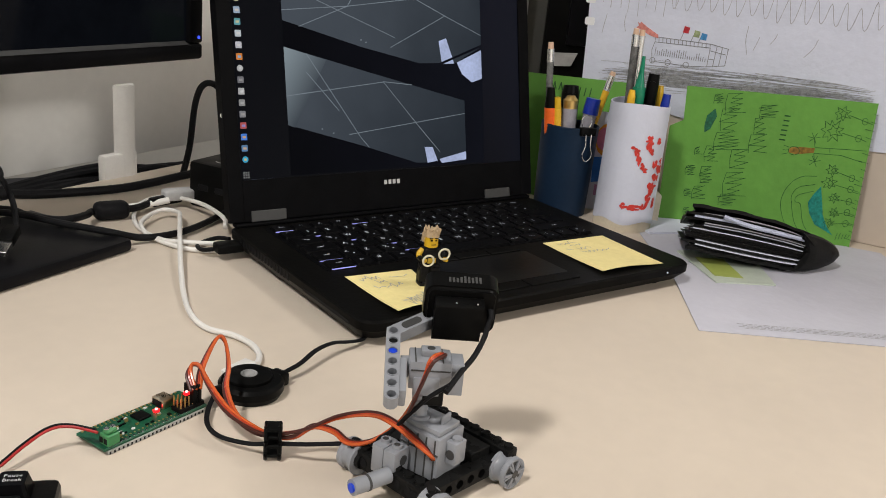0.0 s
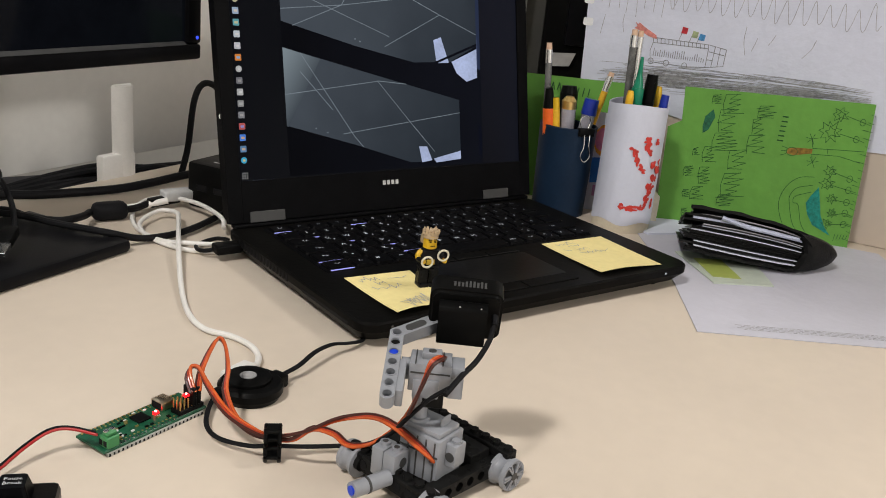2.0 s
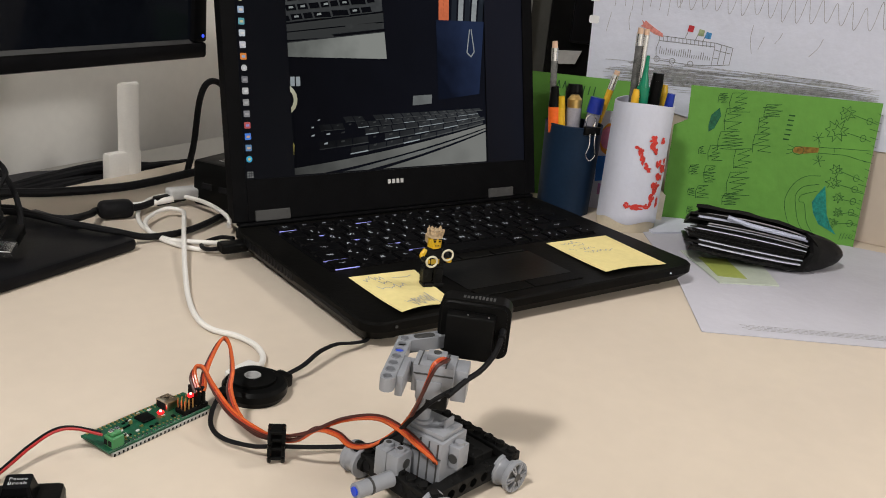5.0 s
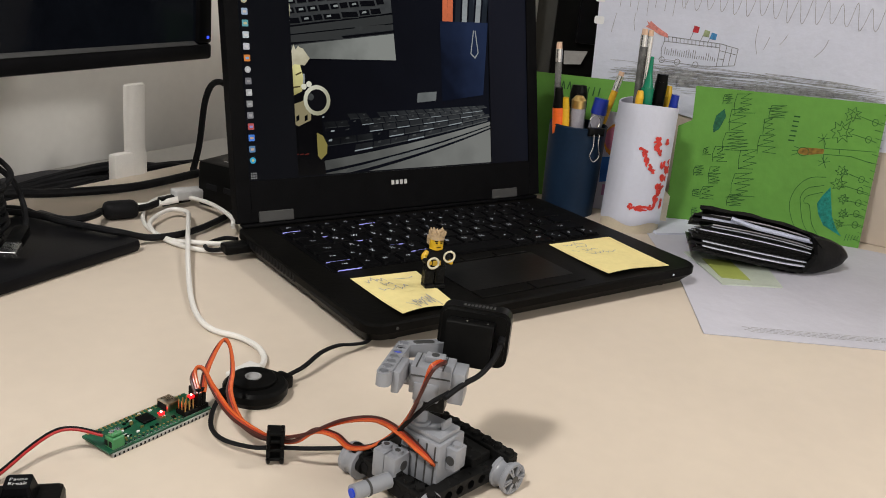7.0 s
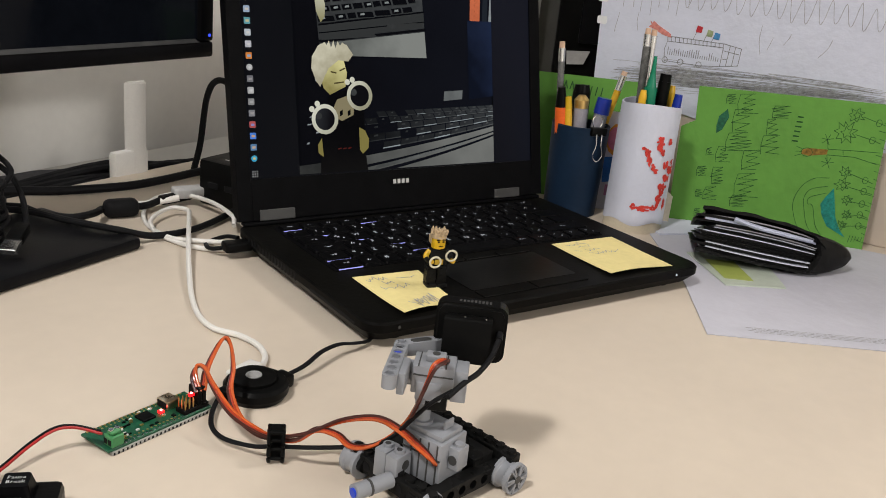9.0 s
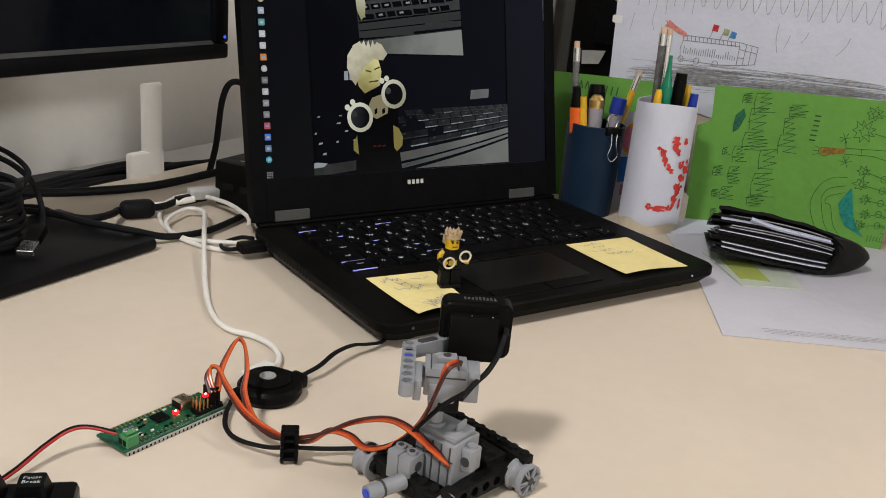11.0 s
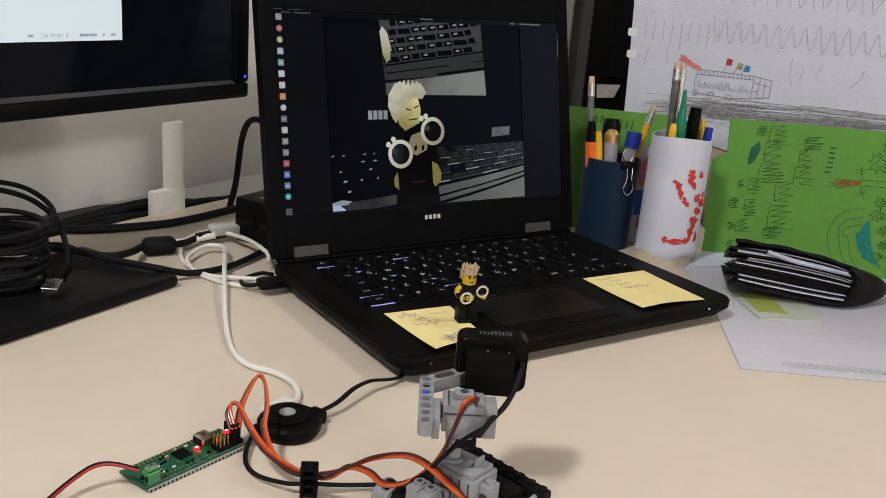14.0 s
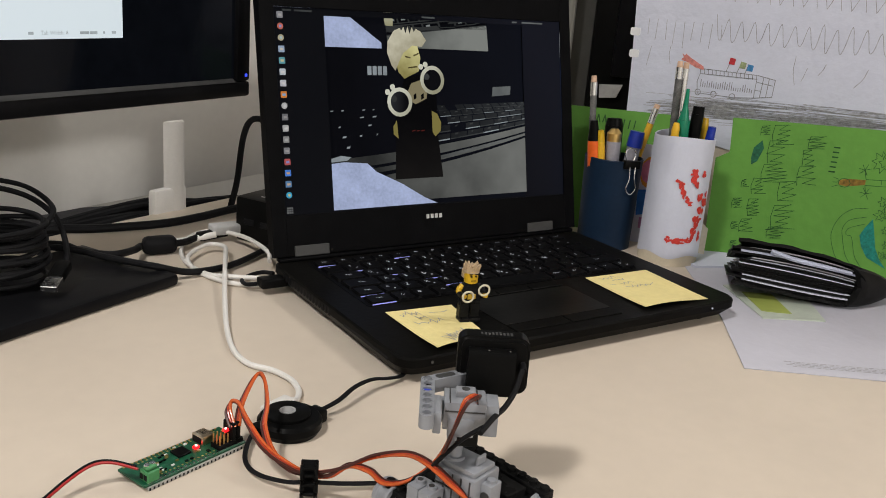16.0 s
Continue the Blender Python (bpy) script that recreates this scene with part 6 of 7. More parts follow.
def chassis():
    # beams of the frame, bored sideways, with studs on top
    for y, nm in ((-0.022, "side_beam"), (0.022, "side_beam")):
        bm = B()
        bored_plate(bm, [(-0.028, 0), (0.028, 0)], 0.0042, 0.0076, [(-0.028 + 0.008 * k, 0) for k in range(8)], 0.0025)
        bmesh.ops.transform(bm, matrix=pose(0, y, 0.0095, 90, 0, 0), verts=bm.verts)
        part(nm, bm, M["legodark"], robot)
    for x in (-0.026, 0.030):
        bm = B()
        h = 0.0156 if x < 0 else 0.0185
        box(bm, x - 0.0039, x + 0.0039, -0.0300, 0.0300, 0.0062, h, 0.0004, 1)
        for k in range(8):
            cyl(bm, (x, -0.027 + 0.0077 * k, h - 0.0001), (0, 0, 1), 0.0024, 0.0018, 12)
        part("cross_beam", bm, M["legodark"], robot, "black studded beam")
        for k in range(7):
            bm = B()
            s = -1 if x < 0 else 1
            cyl(bm, (x + s * 0.0036, -0.024 + 0.008 * k, 0.0108), (s, 0, 0), 0.0026, 0.0006, 12)
            part("bore", bm, M["rubber"], robot)
    bm = B()
    box(bm, -0.022, 0.024, -0.018, 0.018, 0.0065, 0.0098, 0.0004, 1)
    for a in range(5):
        for b in range(4):
            cyl(bm, (-0.016 + 0.008 * a, -0.012 + 0.008 * b, 0.0098), (0, 0, 1), 0.0024, 0.0017, 10)
    part("base_plate", bm, M["legodark"], robot, "black studded base plate")
    bm = B()
    box(bm, 0.010, 0.024, -0.020, -0.002, 0.0098, 0.0185, 0.0005, 1)
    part("front_brick", bm, M["legodark"], robot)
    for x, y in ((-0.0263, -0.0325), (0.0263, -0.0325), (-0.0263, 0.0285), (0.0263, 0.0285)):
        s = 1 if y > 0 else -1
        bm = B()
        prof = [(0.0020, 0.0012), (0.0040, 0.0012), (0.0062, 0.0018), (0.0071, 0.0028), (0.0083, 0.0028), (0.0085, 0.0002), (0.0074, -0.0006), (0.0068, -0.0030), (0.0074, -0.0052), (0.0084, -0.0058), (0.0084, -0.0076), (0.0055, -0.0076), (0.0020, -0.0076)]
        n = 28
        rg = [[bm.verts.new((r * math.cos(2 * math.pi * k / n), s * h, r * math.sin(2 * math.pi * k / n))) for r, h in prof] for k in range(n)]
        for k in range(n):
            for j in range(len(prof)):
                bm.faces.new((rg[k][j], rg[(k + 1) % n][j], rg[(k + 1) % n][(j + 1) % len(prof)], rg[k][(j + 1) % len(prof)]))
        bmesh.ops.recalc_face_normals(bm, faces=bm.faces)
        wheel = part("wheel", bm, M["lego"], robot, "light grey plastic wheel")
        wheel.location = (x, y, 0.0086)
        for k in range(6):
            for e in (-7, 7):
                a = radians(60 * k + e)
                bm = B()
                box(bm, 0.002, 0.0076, min(s * 0.0012, s * 0.0034), max(s * 0.0012, s * 0.0034), -0.00045, 0.00045, m=Matrix.Rotation(-a, 4, "Y"))
                part("spoke", bm, M["lego"], wheel)
        # added dark disc that gives the gaps between the spokes their shade
        bm = B()
        cyl(bm, (0, s * 0.0019, 0), (0, s, 0), 0.0066, 0.0002, 24)
        part("recess", bm, M["hinge"], wheel)
        bm = B()
        cyl(bm, (0, s * 0.0025, 0), (0, s, 0), 0.0022, 0.0011, 12)
        cyl(bm, (0, s * -0.0105, 0), (0, s, 0), 0.0018, 0.0125, 8)
        part("hub", bm, M["hinge"], wheel)
    # connector with a blue axle tip sticking out behind
    bm = B()
    cyl(bm, (-0.031, -0.0030, 0.0140), (-1, 0.12, 0), 0.0040, 0.021, 18)
    cyl(bm, (-0.043, -0.0016, 0.0140), (-1, 0.12, 0), 0.0043, 0.0012, 18, mi=1)
    part("connector", bm, [M["lego"], M["hinge"]], robot, "light grey round connector")
    bm = B()
    cyl(bm, (-0.0515, -0.0006, 0.0140), (-1, 0.12, 0), 0.0024, 0.0012, 10)
    part("axle_tip", bm, M["blue"], robot, "blue axle tip")
    turn = pose(0.0272, -0.0293, 0, 0, 0, -8) @ pose(-0.0263, 0.0305, 0)
    for o in robot.children:
        o.matrix_basis = turn @ o.matrix_basis


chassis()


def pan_servo():
    bm = B()
    box(bm, -0.012, 0.009, -0.0125, 0.0110, 0.0110, 0.0345, 0.0008, 2)
    box(bm, -0.0100, 0.0070, -0.0110, 0.0100, 0.0345, 0.0375, 0.0008, 2)
    body = part("pan_servo", bm, M["lego"], robot, "light grey plastic servo standing upright")
    for k in range(4):
        bm = B()
        y = -0.0105 + 0.0052 * k
        box(bm, -0.0124, -0.0119, y, y + 0.0007, 0.012, 0.0335)
        part("groove", bm, M["hinge"], body)
    bm = B()
    box(bm, -0.0125, -0.0119, -0.0122, 0.0108, 0.0255, 0.0262)
    part("groove", bm, M["hinge"], body)
    bm = B()
    box(bm, -0.006, 0.003, -0.0185, -0.0122, 0.0200, 0.0320, 0.0008, 2)
    cyl(bm, (-0.0015, -0.0155, 0.0318), (0, 0, 1), 0.0024, 0.0016, 12)
    part("lug", bm, M["lego"], body)
    for yy in (-0.0153,):
        bm = B()
        cyl(bm, (-0.0058, yy, 0.0255), (-1, 0, 0), 0.0025, 0.0005, 14)
        part("bore", bm, M["hinge"], body)
    for k in range(2):
        bm = B()
        x0 = -0.0247 + 0.0006 * k
        y0 = 0.0037 + 0.0076 * k
        box(bm, x0, x0 + 0.0115, y0, y0 + 0.0072, 0.0105, 0.0255, 0.0007, 2)
        cyl(bm, (x0 + 0.006, y0 + 0.0036, 0.0253), (0, 0, 1), 0.0026, 0.0018, 14)
        cyl(bm, (x0 + 0.006, y0 + 0.0036, 0.0268), (0, 0, 1), 0.0015, 0.0005, 10, mi=1)
        if k == 0:
            cyl(bm, (x0 + 0.007, y0 + 0.0003, 0.0195), (0, -1, 0), 0.0026, 0.0006, 14, mi=1)
        part("pin_brick", bm, [M["lego"], M["hinge"]], robot, "light grey brick with a round stud")
    bm = B()
    cyl(bm, (-0.004, 0.006, 0.0372), (0, 0, 1), 0.0052, 0.0020, 18)
    cyl(bm, (-0.004, 0.006, 0.0390), (0, 0, 1), 0.0036, 0.0110, 16)
    box(bm, -0.0035, 0.004, -0.0075, -0.0060, 0.0372, 0.0420, 0.0005, 1)
    part("shaft", bm, M["lego"], robot)


pan_servo()
AX = Vector((-0.0070, -0.0010))                  # the pan axis in the robot's space


def tilt_servo():
    """Built about the pan axis: x ahead, y left, z up."""
    bm = B()
    box(bm, -0.0095, 0.0105, -0.0125, 0.0130, 0.0520, 0.0700, 0.0008, 2)
    box(bm, -0.0105, 0.0020, -0.0060, 0.0100, 0.0480, 0.0600, 0.0008, 2)
    s = part("tilt_servo", bm, M["lego"], robot, "light grey plastic servo lying on its side")
    bm = B()
    box(bm, -0.0065, 0.0100, -0.0205, -0.0110, 0.0475, 0.0680, 0.0007, 2)
    part("end_block", bm, M["lego"], s)
    bm = B()
    box(bm, -0.002, 0.0065, -0.0060, 0.0060, 0.0695, 0.0738, 0.0007, 2)
    cyl(bm, (0.0022, 0.0, 0.0736), (0, 0, 1), 0.0025, 0.0006, 12, mi=1)
    part("top_lug", bm, [M["lego"], M["hinge"]], s)
    for z in (0.0702, ):
        for y in (-0.0075, 0.009):
            bm = B()
            box(bm, -0.0095, 0.0100, y, y + 0.0008, 0.0698, z)
            part("groove", bm, M["hinge"], s)
    bm = B()
    box(bm, -0.0100, -0.0094, -0.0120, 0.0120, 0.0640, 0.0648)
    part("groove", bm, M["hinge"], s)
    bm = B()
    cyl(bm, (0.0, 0.0128, 0.0640), (0, 1, 0), 0.0046, 0.0055, 16)
    part("output_shaft", bm, M["lego"], s)
    bm = B()
    box(bm, -0.0060, 0.0055, -0.0095, 0.0040, 0.0395, 0.0520, 0.0006, 1)
    part("swivel_block", bm, M["legodark"], s, "black swivel block under the servo")
    bm = B()
    box(bm, -0.0075, 0.0010, 0.0035, 0.0095, 0.0435, 0.0500, 0.0006, 1)
    part("neck", bm, M["lego"], s)
    for o in (s, *s.children):
        o.data.transform(Matrix.Translation((0.0, 0.001, 0.0635)) @ Matrix.Diagonal((0.81, 0.79, 0.80, 1)) @ Matrix.Translation((0, 0, -0.061)))
    return s


SERVO = tilt_servo()
PIV = Vector((0.0, 0.0195, 0.0695))


def lift_arm():
    """Built about the tilt axis: x along the long leg, z out of the bored face."""
    c, sn = math.cos(radians(53)), math.sin(radians(53))
    bm = B()
    line = [(-0.032, 0), (0.016, 0), (0.016 + 0.024 * c, -0.024 * sn)]
    holes = [(-0.032 + 0.008 * k, 0) for k in range(7)] + [(0.016 + 0.024 * c, -0.024 * sn)]
    bored_plate(bm, line, 0.0039, 0.0076, holes, 0.0026)
    arm = part("lift_arm", bm, M["lego"], robot, "light grey bent beam with round holes")
    for x, y in holes:
        bm = B()
        n = 16
        r0, r1 = 0.0026, 0.0031
        a = [bm.verts.new((x + r0 * math.cos(2 * math.pi * k / n), y + r0 * math.sin(2 * math.pi * k / n), 0.0042)) for k in range(n)]
        b = [bm.verts.new((x + r1 * math.cos(2 * math.pi * k / n), y + r1 * math.sin(2 * math.pi * k / n), 0.0042)) for k in range(n)]
        d = [bm.verts.new((x + r1 * math.cos(2 * math.pi * k / n), y + r1 * math.sin(2 * math.pi * k / n), 0.0034)) for k in range(n)]
        for k in range(n):
            q = (k + 1) % n
            bm.faces.new((a[k], b[k], b[q], a[q]))
            bm.faces.new((b[k], d[k], d[q], b[q]))
        part("hole_rim", bm, M["lego"], arm)
        bm = B()
        cyl(bm, (x, y, -0.0034), (0, 0, 1), 0.0025, 0.0012, 12)
        part("hole_floor", bm, M["hinge"], arm)
    bm = B()
    prism(bm, rrect(-0.0065, 0.0065, -0.0024, 0.0024, 0.0022, 4), 0.0036, 0.0041, m=pose(0.016 + 0.0125 * c, -0.0125 * sn, 0, 0, 0, -53))
    part("slot", bm, M["hinge"], arm)
    bm = B()
    cyl(bm, (0, 0, -0.003), (0, 0, 1), 0.0025, 0.0062, 14)
    part("blue_pin", bm, M["blue"], arm, "blue pin in the beam")
    bm = B()
    cyl(bm, (0.008, 0, -0.003), (0, 0, 1), 0.0025, 0.0060, 14)
    part("black_pin", bm, M["legodark"], arm, "black pin in the beam")
    bm = B()
    box(bm, -0.0285, -0.004, -0.0078, -0.0036, -0.0090, 0.0030, 0.0008, 2)
    cyl(bm, (0.0, -0.010, -0.0090), (0, 1, 0), 0.0050, 0.0065, 16)
    part("horn", bm, M["lego"], arm)
    for o in (arm, *arm.children):
        o.data.transform(Matrix.Scale(0.88, 4))
    # webcam on the short leg; it looks along x
    bm = B()
    prism(bm, rrect(-0.0508, -0.0143, -0.0065, 0.0230, 0.0050, 5), 0.0255, 0.0400, m=Matrix(((0, 0, 1, 0), (1, 0, 0, 0), (0, 1, 0, 0), (0, 0, 0, 1))))
    bmesh.ops.bevel(bm, geom=[e for e in bm.edges if len(e.link_faces) == 2 and e.calc_face_angle(0) > 1.2], offset=0.0018, segments=3, affect="EDGES")
    part("webcam", bm, M["black"], arm, "black plastic webcam body")
    bm = B()
    prism(bm, rrect(0.0185, 0.0265, -0.0060, 0.0180, 0.0022, 4), 0.0, 0.0240, m=Matrix(((1, 0, 0, 0), (0, 0, 1, -0.0433), (0, 1, 0, 0), (0, 0, 0, 1))))
    bmesh.ops.recalc_face_normals(bm, faces=bm.faces)
    part("webcam_clip", bm, M["black"], arm, "black clip plate on the webcam's back")
    bm = B()
    rnd = random.Random(4)
    for k in range(9):
        y = -0.0418 + 0.0019 * k
        box(bm, 0.0305, 0.0355 - rnd.uniform(0, 0.002), y, y + 0.0011, 0.0229, 0.02315)
    part("webcam_mark", bm, mat("dull_silver_print", (0.12, 0.12, 0.12), 0.35, metal=0.5), arm, "faint silver mark")
    bm = B()
    for y in (-0.0400, -0.0295):
        cyl(bm, (0.0205, y, 0.0177), (-0.4, 0, 1), 0.0005, 0.0006, 8)
    part("screw", bm, M["steel"], arm)
    bm = B()
    cyl(bm, (0.0398, -0.0345, 0.0065), (1, 0, 0), 0.0075, 0.004, 20)
    part("lens", bm, M["mon"], arm)
    bm = B()
    cyl(bm, (0.0262, -0.0475, 0.0100), (-1, 0, -0.3), 0.0018, 0.006, 12)
    part("cable_boot", bm, M["rubber"], arm)
    return arm


ARM = lift_arm()


def pan_pose(psi):
    return pose(AX.x, AX.y, 0, 0, 0, psi - 18) @ pose(0.006, 0, 0)


def arm_pose(psi, phi):
    return pan_pose(psi) @ Matrix.Translation(PIV) @ pose(0, 0, 0, 0, -phi, 0)


JOIN = Vector((-0.0107, -0.0137, 0.0640))      # where the webcam's cord dips behind the servo wire, in the robot's space
BOOT = Vector((0.0215, -0.0475, 0.0085))


def cord_pose(psi, phi):
    """The hanging cord swings about its lower end to follow the webcam."""
    d = arm_pose(psi, phi) @ BOOT - JOIN
    return Matrix.Translation(JOIN) @ d.to_track_quat("X", "Z").to_matrix().to_4x4(), d.length


def head_cord():
    m, n = cord_pose(50, 6)
    bm = B()
    tube(bm, [(-0.004, 0, -0.0005), (n * 0.25, 0.0, -0.003), (n * 0.55, 0.0, -0.0065), (n * 0.82, 0, -0.0055), (n * 0.96, 0, -0.001), (n * 1.02, 0, 0.001)], 0.0014, 10, 8)
    return part("webcam_cord", bm, M["rubber"], robot, "black cord hanging from the webcam")


CORD = head_cord()


# ---- electronics and wires ----
def circuit_board():
    c = base("circuit_board", pose(-0.1545, -0.0265, -0.0062, 0, 0, 19.5), "green microcontroller board with glowing red lights", "circuit board")
    bm = B()
    box(bm, -0.033, 0.033, -0.0135, 0.0098, 0.0085, 0.0101, 0.0003, 1)
    part("board", bm, M["pcb"], c)
    bm = B()
    for s in (-1, 1):
        box(bm, -0.031, 0.031, s * 0.0112 - 0.0028, s * 0.0112 - 0.0008, 0.0066, 0.0085)
    part("pin_strip", bm, mat("pale_header_plastic", (0.42, 0.42, 0.40), 0.5), c)
    for s in (-1, 1):
        for k in range(24):
            bm = B()
            x = -0.0300 + 0.00258 * k
            box(bm, x - 0.0004, x + 0.0004, s * 0.0107 - 0.0022, s * 0.0107 - 0.0014, 0.0062, 0.0085)
            part("pin", bm, M["steel"], c, smooth=False)
            if k % 1 == 0:
                bm = B()
                cyl(bm, (x, s * 0.0105 - 0.0018, 0.0100), (0, 0, 1), 0.0007, 0.0004, 8)
                part("solder_pad", bm, M["gold"] if s > 0 else M["steel"], c, smooth=False)
                bm = B()
                box(bm, x - 0.0005, x + 0.0005, s * 0.0112 - 0.0018 - 0.0011, s * 0.0112 - 0.0018 + 0.0011, 0.0064, 0.0079)
                part("pin_collar", bm, M["black"], c, smooth=False)
    bm = B()
    box(bm, -0.0045, 0.0035, -0.0035, 0.0045, 0.0101, 0.0114, 0.0002, 1)
    part("chip", bm, M["black"], c)
    rnd = random.Random(7)
    for k in range(46):
        bm = B()
        x, y = rnd.uniform(-0.022, 0.012), rnd.uniform(-0.0095, 0.007)
        if abs(x) < 0.006 and abs(y) < 0.0055:
            continue
        box(bm, x - 0.0009, x + 0.0009, y - 0.0005, y + 0.0005, 0.0101, 0.0108)
        part("component", bm, [M["whitep"], M["black"], M["gold"]][k % 3], c, smooth=False)
    for r in range(2):                              # rows of small plated holes beside the headers
        for k in range(20):
            bm = B()
            cyl(bm, (-0.0225 + 0.00258 * k, (-0.0098, 0.0068)[r], 0.0100), (0, 0, 1), 0.0006, 0.00025, 8)
            part("plated_hole", bm, M["gold"], c, smooth=False)
    bm = B()
    box(bm, 0.0120, 0.0205, -0.002, 0.0075, 0.0101, 0.0152, 0.0007, 2)
    part("usb_socket", bm, mat("warm_steel", (0.62, 0.50, 0.36), 0.28, metal=1.0, vary=0.1), c, "small steel usb socket")
    bm = B()
    box(bm, 0.0117, 0.0121, -0.0008, 0.0063, 0.0108, 0.0145)
    part("socket_mouth", bm, M["rubber"], c)
    bm = B()
    box(bm, 0.0150, 0.0320, -0.0125, -0.0050, 0.0101, 0.0128, 0.0003, 1)
    part("pin_header", bm, M["black"], c)
    for a in range(6):
        for b in range(3):
            bm = B()
            x, y = 0.0163 + 0.0027 * a, -0.0115 + 0.0027 * b
            box(bm, x - 0.0003, x + 0.0003, y - 0.0003, y + 0.0003, 0.0128, 0.0185)
            part("header_pin", bm, M["gold"], c, smooth=False)
    bm = B()
    box(bm, 0.0240, 0.0267, -0.0130, -0.0045, 0.0130, 0.0235, 0.0004, 1)
    box(bm, 0.0270, 0.0297, -0.0130, -0.0045, 0.0130, 0.0235, 0.0004, 1)
    part("wire_plug", bm, M["black"], c, "black three-wire plug")
    bm = B()
    box(bm, -0.0310, -0.0235, -0.0135, -0.0065, 0.0101, 0.0165, 0.0006, 1)
    box(bm, -0.0303, -0.0242, -0.0125, -0.0080, 0.0165, 0.0190, 0.0008, 1)
    t = part("terminal_block", bm, M["term"], c, "green screw terminal")
    for k in range(2):
        bm = B()
        cyl(bm, (-0.0290 + 0.0034 * k, -0.0100, 0.0189), (0, 0, 1), 0.0015, 0.0005, 10)
        part("screw", bm, M["steel"], t)
        bm = B()
        box(bm, -0.0312, -0.0307, -0.0128 + 0.0034 * k, -0.0104 + 0.0034 * k, 0.0115, 0.0145)
        part("wire_hole", bm, M["rubber"], t)
    for x, y, z in ((0.0085, -0.0010, 0.0101), (0.0228, -0.0085, 0.0180)):
        bm = B()
        box(bm, x - 0.0015, x + 0.0015, y - 0.0012, y + 0.0012, z, z + 0.0016, 0.0002, 1)
        cyl(bm, (x, y, z + 0.0016), (0, 0, 1), 0.0007, 0.0004, 10, mi=1)
        part("red_light", bm, [M["ledred"], mat("led_core", (1, 0.5, 0.5), 0.3, emit=5, emit_colour=(1.0, 0.45, 0.4))], c, "glowing red light")


circuit_board()


def reel():
    r = base("cable_reel", pose(-0.0888, -0.0200, 0.0, 0, 0, 20), "round black retractable cable reel", "cable reel")
    bm = B()
    cyl(bm, (0, 0, 0.0), (0, 0, 1), 0.0170, 0.0035, 32, r2=0.0190)
    cyl(bm, (0, 0, 0.0035), (0, 0, 1), 0.0190, 0.0040, 32)
    cyl(bm, (0, 0, 0.0075), (0, 0, 1), 0.0190, 0.0020, 32, r2=0.0172)
    for s in (-1, 1):
        box(bm, s * 0.0175 - 0.005, s * 0.0175 + 0.005, -0.0055 - 0.004 * s, 0.0055 - 0.004 * s, 0.0005, 0.0088, 0.0015, 2)
    part("case", bm, M["black"], r)
    bm = B()
    cyl(bm, (0, 0.002, 0.0095), (0, 0, 1), 0.0135, 0.0018, 32)
    cyl(bm, (0, 0.002, 0.0113), (0, 0, 1), 0.0135, 0.0006, 32, r2=0.0126)
    part("raised_disc", bm, M["black"], r)
    bm = B()
    cyl(bm, (0, 0.002, 0.0119), (0, 0, 1), 0.0048, 0.0004, 24)
    cyl(bm, (0, 0.002, 0.0121), (0, 0, 1), 0.0035, 0.0003, 20, mi=1)
    part("badge", bm, [mat("silver_badge", (0.5, 0.5, 0.5), 0.35, metal=0.5), mat("badge_grey", (0.33, 0.33, 0.33), 0.45)], r, "small silver badge")
    cord("reel_cable", [(-0.0735, -0.0195, 0.0055), (-0.066, -0.0155, 0.006), (-0.053, -0.012, 0.008), (-0.037, -0.003, 0.010), (-0.021, 0.004, 0.009), (-0.008, 0.007, 0.006), (0.006, 0.012, 0.003), (0.016, 0.022, 0.002)], 0.0018, M["rubber"], "flat black cable from the reel to the laptop", flat=0.55)
    cord("reel_cable", [(-0.108, -0.017, 0.005), (-0.120, -0.033, 0.004), (-0.127, -0.049, 0.0035), (-0.126, -0.064, 0.004), (-0.117, -0.080, 0.006), (-0.108, -0.088, 0.008), (-0.097, -0.102, 0.012), (-0.083, -0.112, 0.014), (-0.0745, -0.1225, 0.018), (-0.0675, -0.133, 0.0275), (-0.0655, -0.1450, 0.0430), (-0.0617, -0.1545, 0.0560), (-0.0560, -0.1613, 0.0640)],
         0.0014, M["rubber"], "black cable from the reel through the clip to the robot", flat=0.8)
    cl = base("cable_clip", pose(-0.1080, -0.0880, 0.0, 0, 0, -28), "black ribbed clip holding the wires together", "clip")
    bm = B()
    for z in (0.003, 0.0085, 0.0135, 0.0178):
        box(bm, -0.0034, 0.0034, -0.0045, 0.0045, z - 0.0009, z + 0.0009, 0.0005, 1)
    part("rung", bm, M["black"], cl)
    for sx in (-0.0035, 0.0035):
        bm = B()
        tube(bm, [(sx, -0.002, 0.0), (sx, -0.005, 0.004), (sx, -0.003, 0.0085), (sx, -0.005, 0.013), (sx, -0.002, 0.0190)], 0.0011, 6, 4)
        tube(bm, [(sx, 0.002, 0.0), (sx, 0.005, 0.004), (sx, 0.003, 0.0085), (sx, 0.005, 0.013), (sx, 0.002, 0.0190)], 0.0011, 6, 4)
        part("side_rail", bm, M["black"], cl)


reel()


